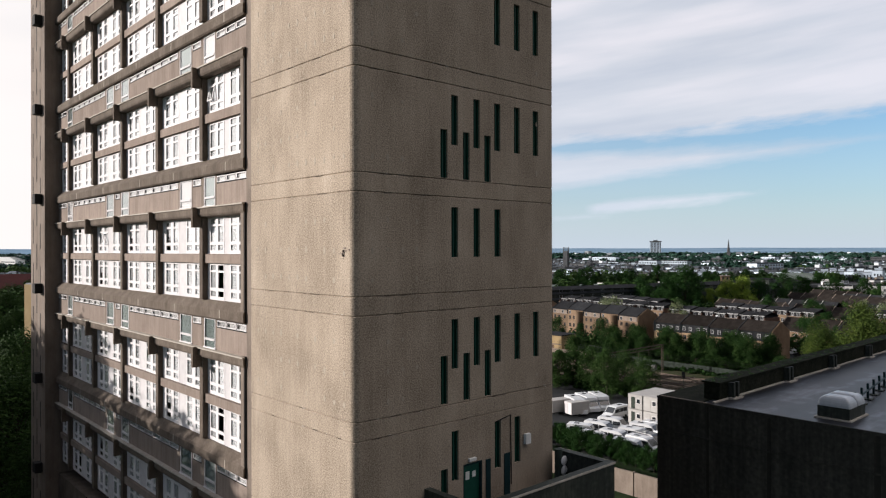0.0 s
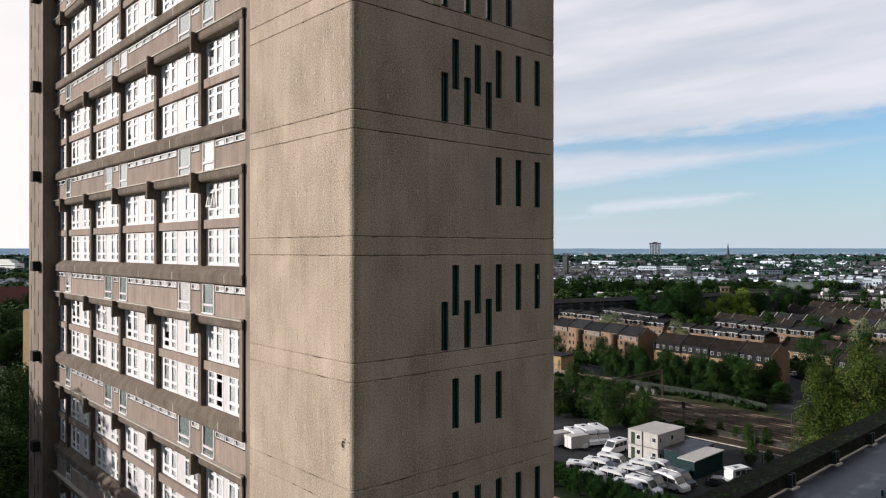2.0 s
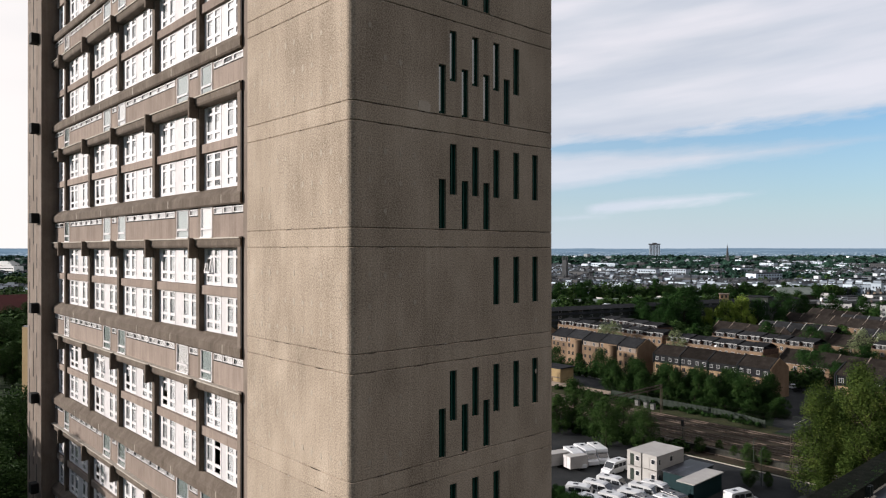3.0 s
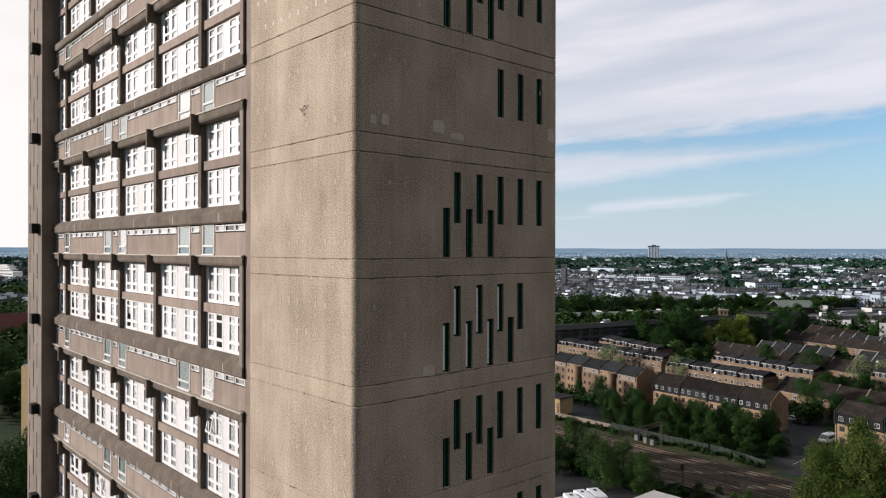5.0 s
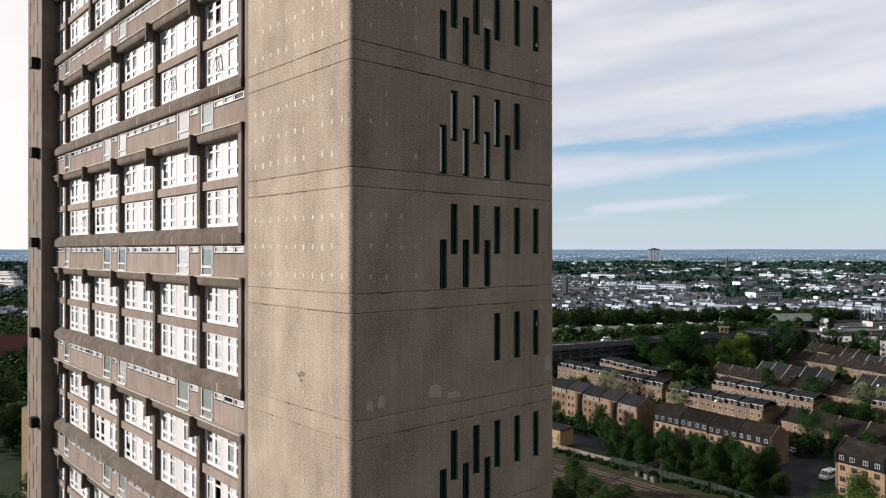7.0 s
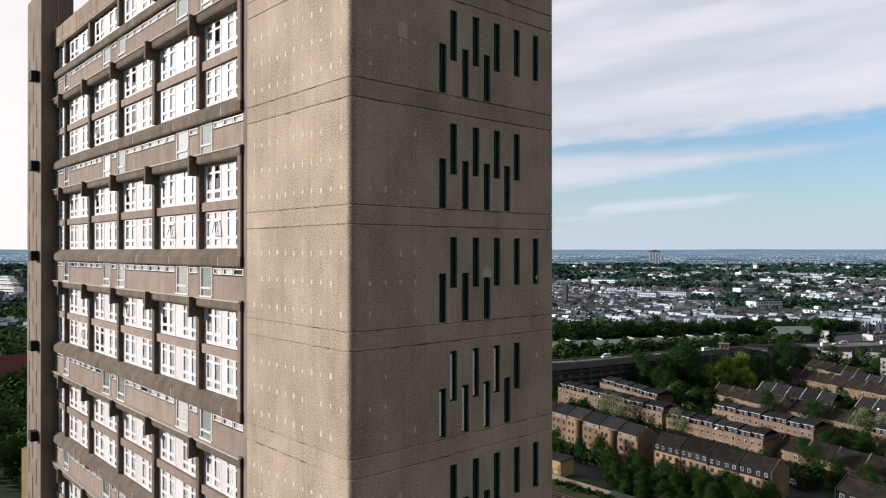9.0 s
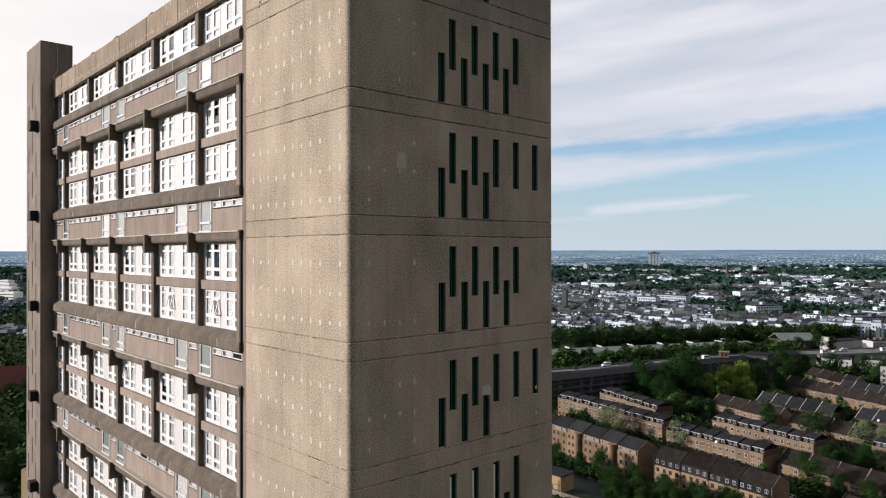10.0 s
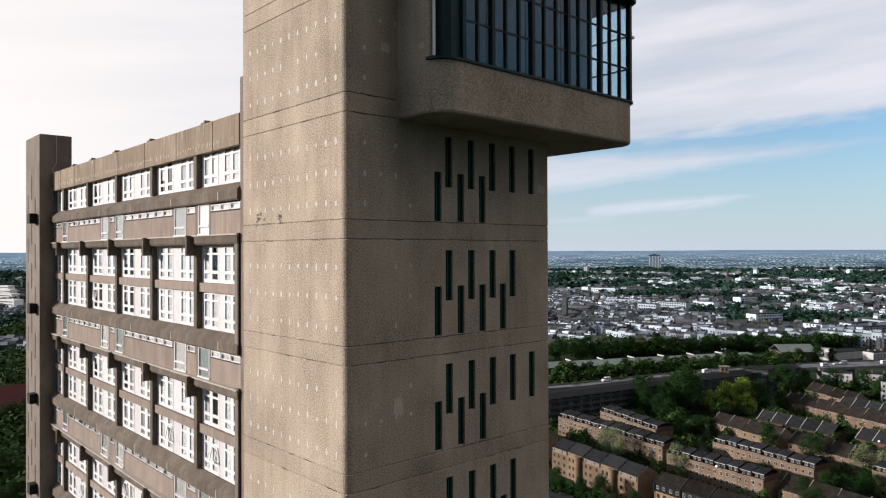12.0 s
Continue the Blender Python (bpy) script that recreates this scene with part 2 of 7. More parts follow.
M_CONC = material("bush_hammered_concrete", [(0.166, 0.131, 0.0995), (0.306, 0.250, 0.193), (0.439, 0.368, 0.294)], 0.92, 0.55, 20, 0.6, (1, 1, 0.5), vary=0.06, streak=0.30, dist=0.02, grain=1.75, lo=0.36, hi=0.64, weather=0.26)
M_CONC_S = material("slab_concrete", [(0.105, 0.083, 0.068), (0.172, 0.139, 0.115), (0.245, 0.203, 0.171)], 0.9, 0.8, 18, 0.4, (1, 1, 0.6), vary=0.06, streak=0.4, grain=0.9)
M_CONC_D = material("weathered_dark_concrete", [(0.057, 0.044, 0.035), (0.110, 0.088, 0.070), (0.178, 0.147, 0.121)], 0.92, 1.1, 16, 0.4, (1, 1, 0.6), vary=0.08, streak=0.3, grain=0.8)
M_PARAPET = material("streaked_parapet_concrete", [(0.120, 0.090, 0.064), (0.212, 0.165, 0.122), (0.31, 0.255, 0.20)], 0.92, 0.8, 18, 0.4, (1, 1, 0.4), vary=0.06, streak=0.8, grain=0.9)
M_PANEL = material("exposed_aggregate_panel", [(0.135, 0.104, 0.086), (0.222, 0.178, 0.150), (0.305, 0.250, 0.212)], 0.95, 0.9, 24, 0.6, (1, 1, 0.5), vary=0.12, streak=0.75, grain=1.2)
M_PATCH = material("pale_repair_render", [(0.35, 0.298, 0.245), (0.46, 0.395, 0.325)], 0.92, 3, 20, 0.4, grain=1.0)
M_PLUG = material("weathered_plug_mortar", [(0.27, 0.232, 0.188), (0.37, 0.322, 0.262)], 0.9, 8, 40, 0.3)
M_MORTAR = material("pale_mortar_patch", [(0.36, 0.325, 0.285), (0.52, 0.48, 0.42)], 0.9, 8, 40, 0.3)
M_LEDGE = material("pale_slab_edge", [(0.30, 0.27, 0.23), (0.45, 0.41, 0.36)], 0.9, 3, 30, 0.2)
M_WHITE = material("white_window_paint", [(0.55, 0.53, 0.53), (0.63, 0.61, 0.61)], 0.45, 2.0, 12, 0.03, vary=0.06)
M_INFILL = material("grey_white_infill", [(0.45, 0.43, 0.435), (0.54, 0.52, 0.52)], 0.6, 2.0, 12, 0.03, vary=0.08)
M_BOARD = material("white_painted_board", [(0.55, 0.55, 0.53), (0.66, 0.66, 0.64)], 0.6, 3, 12, 0.05)
M_GLASS = glass_material("window_glass", (0.95, 0.97, 0.97), 0.85)
M_DGLASS = glass_material("blue_tinted_glass", (0.80, 0.89, 0.93), 0.5, 0.02)
M_CURTAIN = tone_material("net_curtain", (0.34, 0.33, 0.335), (0.72, 0.70, 0.71), 0.9, 0.45)
# two tones for corridor panes, with the sky they mirror put into the colour
M_SHEEN_PALE = tone_material("pale_pane_sheen", (0.36, 0.34, 0.335), (0.70, 0.655, 0.645), 0.9, 0.6)
M_SHEEN_GREEN = tone_material("grey_green_pane_sheen", (0.13, 0.155, 0.148), (0.30, 0.33, 0.32), 0.9, 0.8)
M_ROOM = material("painted_room_shade", [(0.03, 0.03, 0.03), (0.05, 0.048, 0.045)], 0.9, 0.5, 3, 0)
M_HFRAME = material("house_window_paint", [(0.23, 0.23, 0.23), (0.34, 0.34, 0.34)], 0.5, 2.0, 12, 0.0, vary=0.2)
M_STUCCO = material("white_stucco", [(0.33, 0.325, 0.32), (0.47, 0.465, 0.46)], 0.8, 0.3, 3, 0.1, vary=0.2)
M_BROWNFR = material("brown_stained_frame", [(0.060, 0.040, 0.027), (0.10, 0.070, 0.046)], 0.6, 2.0, 12, 0.0, vary=0.2)
M_SHEDROOF = material("pale_green_sheet_roof", [(0.10, 0.120, 0.105), (0.165, 0.19, 0.17)], 0.7, 0.2, 3, 0.1, vary=0.15)
M_STONE = material("dark_church_stone", [(0.05, 0.052, 0.055), (0.09, 0.092, 0.095)], 0.9, 0.2, 2, 0.1)
M_GREEN = material("dark_green_steel", [(0.004, 0.045, 0.030), (0.007, 0.068, 0.047)], 0.5, 2, 12, 0.05, spec=0.3)
M_PANE_BLUE = material("pane_blue_backing", [(0.030, 0.150, 0.225), (0.062, 0.245, 0.350)], 0.6, 0.5, 4, 0.05, (1, 1, 0.25), vary=0.15)
M_STEEL = material("blue_black_steel", [(0.0035, 0.017, 0.020), (0.007, 0.027, 0.031)], 0.5, 2, 12, 0.05, spec=0.2)
M_BLACK = material("black_rubber_and_shade", [(0.012, 0.012, 0.012), (0.022, 0.022, 0.022)], 0.8, 3, 15, 0.1)
M_BRICK = material("stock_brick", [(0.092, 0.061, 0.039), (0.142, 0.097, 0.063), (0.200, 0.141, 0.095)], 0.9, 0.25, 6, 0.2, vary=0.18, grain=0.9)
M_BUFF = material("buff_brick", [(0.150, 0.100, 0.060), (0.220, 0.153, 0.095), (0.285, 0.205, 0.132)], 0.9, 0.3, 6, 0.2, vary=0.12, grain=0.9)
M_REDBRICK = material("red_brown_brick", [(0.050, 0.030, 0.023), (0.078, 0.047, 0.035), (0.110, 0.068, 0.050)], 0.9, 1.2, 8, 0.2, vary=0.12)
M_SLATE = material("grey_slate", [(0.009, 0.0094, 0.0103), (0.0170, 0.0177, 0.0192), (0.030, 0.0310, 0.0332)], 0.9, 0.5, 5, 0.3, vary=0.3, grain=0.9, spec=0.04)
M_TILE = material("brown_roof_tile", [(0.0085, 0.0072, 0.0062), (0.0155, 0.0131, 0.0114), (0.029, 0.0245, 0.0215)], 0.9, 0.5, 5, 0.3, vary=0.3, grain=0.9, spec=0.03)
M_SLIT = material("dark_green_pane", [(0.002, 0.024, 0.016), (0.004, 0.038, 0.026)], 0.35, 0.7, 3, 0, spec=0.2)
M_PANE = material("dark_window_pane", [(0.012, 0.014, 0.017), (0.03, 0.034, 0.038)], 0.08, 0.7, 3, 0, spec=0.8)
M_ASPHALT = material("asphalt", [(0.015, 0.0165, 0.0175), (0.028, 0.030, 0.0315), (0.045, 0.0465, 0.047)], 0.95, 0.12, 6, 0.2, spec=0.05)
M_GRASS = material("rough_grass", [(0.006, 0.014, 0.005), (0.014, 0.027, 0.009), (0.027, 0.043, 0.016)], 0.95, 0.05, 1.5, 0.3)
M_BALLAST = material("railway_ballast", [(0.019, 0.0155, 0.0105), (0.037, 0.0295, 0.0195), (0.068, 0.054, 0.037)], 0.95, 0.15, 5, 0.5, grain=0.9)
M_RAIL = material("rusty_rail", [(0.085, 0.062, 0.048), (0.17, 0.135, 0.112)], 0.5, 1, 8, 0.1, metal=0.3)
M_SLEEPER = material("concrete_sleeper", [(0.040, 0.031, 0.024), (0.068, 0.054, 0.043)], 0.9, 2, 10, 0.1)
# pale stop paints puddle marks and a cloudy sky sheen into the felt
M_FELT = material("roofing_felt", [(0.005, 0.006, 0.008), (0.016, 0.018, 0.024), (0.12, 0.13, 0.15)], 0.42, 0.36, 1.2, 0.05, (0.5, 1.5, 1), spec=0.3, grain=0.25, lo=0.40, hi=0.66)
M_DKWALL = material("grimy_dark_wall", [(0.009, 0.012, 0.0095), (0.024, 0.029, 0.0235), (0.064, 0.066, 0.053)], 0.7, 0.45, 5, 0.3, (1, 1, 0.35), streak=0.6, grain=0.7, spec=0.3, lo=0.37, hi=0.65)
M_ROOFWALL = material("stained_brown_wall", [(0.020, 0.021, 0.018), (0.042, 0.041, 0.035), (0.080, 0.075, 0.062)], 0.8, 0.45, 5, 0.3, (1, 1, 0.35), streak=0.6, grain=0.7, lo=0.37, hi=0.65)
M_MOSS = material("mossy_coping", [(0.008, 0.010, 0.007), (0.016, 0.018, 0.013), (0.030, 0.030, 0.023)], 0.95, 1.2, 8, 0.4, grain=0.8, spec=0.03)
M_VAN = material("white_van_paint", [(0.50, 0.51, 0.52), (0.58, 0.59, 0.60)], 0.3, 0.8, 6, 0.0, vary=0.08, spec=0.5)
M_DKPAINT = material("dark_car_paint", [(0.02, 0.022, 0.026), (0.035, 0.037, 0.042)], 0.25, 0.8, 6, 0.0, spec=0.5)
M_CABIN = material("cream_cabin_steel", [(0.31, 0.30, 0.285), (0.39, 0.375, 0.36)], 0.6, 0.6, 5, 0.05, vary=0.06)
M_YELLOW = material("yellow_render", [(0.23, 0.165, 0.085), (0.30, 0.22, 0.118)], 0.9, 0.5, 8, 0.1)
M_REDROOF = material("red_metal_roof", [(0.045, 0.010, 0.009), (0.075, 0.017, 0.014)], 0.7, 0.2, 3, 0.1)
M_FENCE = material("galvanised_fence", [(0.022, 0.030, 0.024), (0.042, 0.052, 0.043)], 0.75, 1, 8, 0.1)
M_VERGE = material("dry_grass_verge", [(0.013, 0.017, 0.007), (0.030, 0.034, 0.013), (0.058, 0.055, 0.024)], 0.95, 0.5, 4, 0.3, grain=0.9)
M_BARK = material("bark", [(0.020, 0.017, 0.013), (0.042, 0.035, 0.027)], 0.95, 2, 14, 0.5)
M_DOME = material("milky_dome", [(0.34, 0.36, 0.39), (0.44, 0.46, 0.49)], 0.25, 1, 6, 0.0, spec=0.5)
M_CARRIAGE = material("pale_carriageway", [(0.075, 0.077, 0.080), (0.115, 0.117, 0.120), (0.16, 0.162, 0.165)], 0.9, 0.08, 2, 0.1, (1, 1, 1))
M_ROADF = material("pale_viaduct_concrete", [(0.10, 0.10, 0.098), (0.16, 0.158, 0.15)], 0.9, 0.05, 2, 0.1)


def leaf_material(name, a, b, c):
    mat = material(name, [a, b, c], 0.7, 0.35, 2.2, 0.0, vary=0.28, island=True, spec=0.04)
    bs = mat.node_tree.nodes["Principled BSDF"]
    bs.inputs["Subsurface Weight"].default_value = 0.0
    return mat


M_LEAF = leaf_material("dark_leaves", (0.006, 0.021, 0.005), (0.0145, 0.039, 0.009), (0.029, 0.063, 0.015))
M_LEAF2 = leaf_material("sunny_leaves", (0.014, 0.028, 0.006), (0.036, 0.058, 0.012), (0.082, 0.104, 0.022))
# distance haze is put into these leaf greens as extra blue
M_LEAF_FAR = leaf_material("hazed_far_leaves", (0.009, 0.027, 0.019), (0.019, 0.046, 0.033), (0.034, 0.067, 0.048))
# low sunlight is painted into this brighter leaf colour
M_LEAF_LIT = leaf_material("sun_coloured_leaves", (0.075, 0.115, 0.016), (0.145, 0.20, 0.032), (0.21, 0.26, 0.052))
M_LEAF_G = leaf_material("mid_green_leaves", (0.012, 0.029, 0.007), (0.026, 0.052, 0.013), (0.049, 0.082, 0.023))
M_LEAF_PALE = leaf_material("pale_grey_leaves", (0.060, 0.080, 0.036), (0.115, 0.140, 0.070), (0.185, 0.210, 0.115))
M_LEAF3 = leaf_material("olive_leaves", (0.007, 0.021, 0.005), (0.0165, 0.038, 0.009), (0.034, 0.060, 0.015))


# ---------------------------------------------------------------- small tools
def put_box(bm, x0, y0, z0, x1, y1, z1, bevel=0.0):
    r = bmesh.ops.create_cube(bm, size=1)
    for v in r["verts"]:
        v.co = Vector((x0 + (v.co.x + 0.5) * (x1 - x0), y0 + (v.co.y + 0.5) * (y1 - y0), z0 + (v.co.z + 0.5) * (z1 - z0)))
    if bevel:
        es = {e for v in r["verts"] for e in v.link_edges}
        bmesh.ops.bevel(bm, geom=list(es), offset=bevel, segments=1, affect="EDGES", profile=0.5)


def put_tube(bm, a, b, r0, r1, n=8):
    a, b = Vector(a), Vector(b)
    q = (b - a).to_track_quat("Z", "Y").to_matrix()
    rings = []
    for p, r in ((a, r0), (b, r1)):
        rings.append([bm.verts.new(p + q @ Vector((math.cos(k * math.tau / n) * r, math.sin(k * math.tau / n) * r, 0))) for k in range(n)])
    for k in range(n):
        bm.faces.new((rings[0][k], rings[0][(k + 1) % n], rings[1][(k + 1) % n], rings[1][k]))
    bm.faces.new(rings[1])
    bm.faces.new(rings[0][::-1])


def put_prism(bm, pts, axis, lo, hi):
    """A profile of (a, b) points drawn along one axis: 'x' takes (y, z), 'y' takes (x, z), 'z' takes (x, y)."""
    def at(p, w):
        return {"x": (w, p[0], p[1]), "y": (p[0], w, p[1]), "z": (p[0], p[1], w)}[axis]
    A = [bm.verts.new(at(p, lo)) for p in pts]
    B = [bm.verts.new(at(p, hi)) for p in pts]
    n = len(pts)
    for i in range(n):
        bm.faces.new((A[i], A[(i + 1) % n], B[(i + 1) % n], B[i]))
    bm.faces.new(A[::-1])
    bm.faces.new(B)


def mesh_of(name, bm, mat):
    bmesh.ops.recalc_face_normals(bm, faces=bm.faces)
    me = bpy.data.meshes.new(name)
    bm.to_mesh(me)
    bm.free()
    me.materials.append(mat)
    return me


def part(name, bm, mat, parent=None, label=""):
    ob = new(name, mesh_of(name, bm, mat) if isinstance(bm, bmesh.types.BMesh) else bm)
    ob.parent = parent
    return tagged(ob, label) if label else ob


def boxes(name, rows, mat, parent=None, label="", bevel=0.0):
    bm = bmesh.new()
    for r in rows:
        put_box(bm, *r, bevel=bevel)
    return part(name, bm, mat, parent, label)


def box_mesh(name, rows, mat, bevel=0.0):
    bm = bmesh.new()
    for r in rows:
        put_box(bm, *r, bevel=bevel)
    return mesh_of(name, bm, mat)


def thing(name, label, category, m=None, group="", kind=""):
    ob = new(name)
    if m is not None:
        ob.matrix_basis = m
    return tagged(ob, label, category, group, kind)


def raw_mesh(name, verts, faces, mat):
    me = bpy.data.meshes.new(name)
    me.from_pydata(verts, [], faces)
    me.materials.append(mat)
    me.update()
    return me


# ---------------------------------------------------------------- ground
def ground():
    v, f = [], []
    n, R = 48, 3500.0
    rr = [0, 60, 140, 260, 450, 800, 1400, 2500, R]
    v.append((0, 0, 0))
    for r in rr[1:]:
        for k in range(n):
            a = k * math.tau / n
            v.append((r * math.cos(a), r * math.sin(a), 0))
    for k in range(n):
        f.append((0, 1 + k, 1 + (k + 1) % n))
    for j in range(len(rr) - 2):
        for k in range(n):
            a, b = 1 + j * n + k, 1 + j * n + (k + 1) % n
            f.append((a, a + n, b + n, b))
    ob = new("ground", raw_mesh("ground", v, f, M_GRASS))
    tagged(ob, "rough dark grass and soil between streets and houses", "ground", kind="structure")


ground()

# ---------------------------------------------------------------- service tower
TX, TY = 10.14, 7.05          # length of the slit wall and of the plain wall
LIFT = 4.1                    # one pour of the wall to the next
LIFT0 = 33.97                 # foot of pour 0
UP = [4.32 + 1.133 * i for i in range(5)]
LOW = [3.79 + 1.125 * i for i in range(4)]
SLITS = {-3: ((0, 2, 3), (0,)), -2: ((0, 1, 2, 3, 4), (0, 1, 2)), -1: ((0, 1, 2), ()), 0: ((0, 1, 2, 3, 4), (0, 1, 2)), 1: ((2, 3, 4), ()),
         2: ((0, 1, 2, 3, 4), (0, 1, 2)), 3: ((0, 1, 2, 3), (0, 1, 2, 3)), 4: ((0, 1, 2, 3, 4), (0, 1, 2)), 5: ((2, 3, 4), ()),
         6: ((0, 1, 2, 3, 4), (0, 1, 2)), 7: ((0, 1, 2, 3), (0, 1, 2, 3)), 8: ((0, 1, 2, 3, 4), (0, 1, 2)), 9: ((0, 1, 2, 3), (0, 1, 2, 3)),
         10: ((0, 1, 2, 3, 4), (0, 1, 2)), 11: ((0, 1, 2, 3), (0, 1, 2, 3)), 12: ((0, 1, 2, 3, 4), (0, 1, 2)), -4: ((0, 1, 2), ()), -5: ((0, 2, 4), ())}
SLIT_W = 0.34


def holes(i):
    z = LIFT0 + LIFT * i
    up, low = SLITS.get(i, ((), ()))
    out = [(UP[k], UP[k] + SLIT_W, z + 1.28, z + 3.11) for k in up]
    out += [(LOW[k], LOW[k] + SLIT_W, z + 0.05, z + 1.81) for k in low]
    if i == -3:
        out.append((4.9, 5.9, z - 0.0 + 0.05, z + 1.78))
    return out


def lift_mesh(z0, z1, cuts):
    """One pour of wall: rounded near corner, chamfered joint at foot and head, slits cut through."""
    r = 0.26
    xs = sorted({round(v, 4) for c in cuts for v in c[:2]})
    xs = [x for x in xs if r + 0.05 < x < TX - 0.1]
    zs = sorted({round(v, 4) for c in cuts for v in c[2:]} | {z0 + 0.03, z1 - 0.03})
    rings = [(z0, 0.035)] + [(z, 0.0) for z in zs] + [(z1, 0.035)]

    def outline(k):
        pts = [(k, TY - k)]
        for a in range(0, 7):
            t = math.pi + a * math.pi / 12
            pts.append((r + (r - k) * math.cos(t), r + (r - k) * math.sin(t)))
        pts += [(x, k) for x in xs]
        for a in range(0, 4):
            t = -math.pi / 2 + a * math.pi / 6
            pts.append((TX - 0.12 + (0.12 - k) * math.cos(t), 0.12 + (0.12 - k) * math.sin(t)))
        pts.append((TX - k, TY - k))
        return pts

    v, f = [], []
    n = len(outline(0))
    for z, k in rings:
        v += [(*p, z) for p in outline(k)]
    for j in range(len(rings) - 1):
        za, zb = rings[j][0], rings[j + 1][0]
        for i in range(n):
            a, b = j * n + i, j * n + (i + 1) % n
            xa, xb = v[a][0], v[b][0]
            if 8 <= i < 8 + max(0, len(xs) - 1) and any(c[0] - 1e-3 < xa and xb < c[1] + 1e-3 and c[2] - 1e-3 < za and zb < c[3] + 1e-3 for c in cuts):
                continue
            f.append((a, b, b + n, a + n))
    f.append(tuple(range(n))[::-1])
    f.append(tuple((len(rings) - 1) * n + i for i in range(n)))
    d = 0.30
    for x0, x1, za, zb in cuts:
        o = len(v)
        v += [(x0, 0, za), (x1, 0, za), (x1, 0, zb), (x0, 0, zb), (x0, d, za), (x1, d, za), (x1, d, zb), (x0, d, zb)]
        f += [(o, o + 4, o + 5, o + 1), (o + 1, o + 5, o + 6, o + 2), (o + 2, o + 6, o + 7, o + 3), (o + 3, o + 7, o + 4, o)]
    me = raw_mesh("concrete_lift", v, f, M_CONC)
    bm = bmesh.new()
    bm.from_mesh(me)
    bmesh.ops.remove_doubles(bm, verts=bm.verts, dist=0.002)
    bm.to_mesh(me)
    bm.free()
    return me


def put_plug(bm, wall, a, z, w, h):
    """A thin oval plug of mortar, standing a few millimetres proud of the wall."""
    ring = []
    for k in range(9):
        c, d = w * math.cos(k * math.tau / 9), h * math.sin(k * math.tau / 9)
        ring.append(((-0.006, a + c, z + d), (0.01, a + c, z + d)) if wall else ((a + c, -0.006, z + d), (a + c, 0.01, z + d)))
    front, back = [bm.verts.new(p[0]) for p in ring], [bm.verts.new(p[1]) for p in ring]
    bm.faces.new(front)
    for k in range(9):
        bm.faces.new((front[k], front[(k + 1) % 9], back[(k + 1) % 9], back[k]))


def patches(i, z0, strong):
    """Pale plugs in the holes of the old shuttering ties, in rows along each pour."""
    bm = bmesh.new()
    rnd = random.Random(50 + i)
    for zz in (0.55, 1.55, 2.55):
        for k in range(11):
            if rnd.random() < (0.06 if strong else 0.30):
                continue
            put_plug(bm, True, 0.55 + k * 0.59, z0 + zz + rnd.uniform(-0.03, 0.03), rnd.uniform(0.045, 0.075), rnd.uniform(0.08, 0.14))
        for k in range(14):
            x = 0.75 + k * 0.64
            if rnd.random() < (0.45 if k < 4 else 0.75) or (k >= 4 and x < 8.9):
                continue
            put_plug(bm, False, x, z0 + zz + rnd.uniform(-0.03, 0.03), rnd.uniform(0.04, 0.07), rnd.uniform(0.07, 0.12))
    return bm


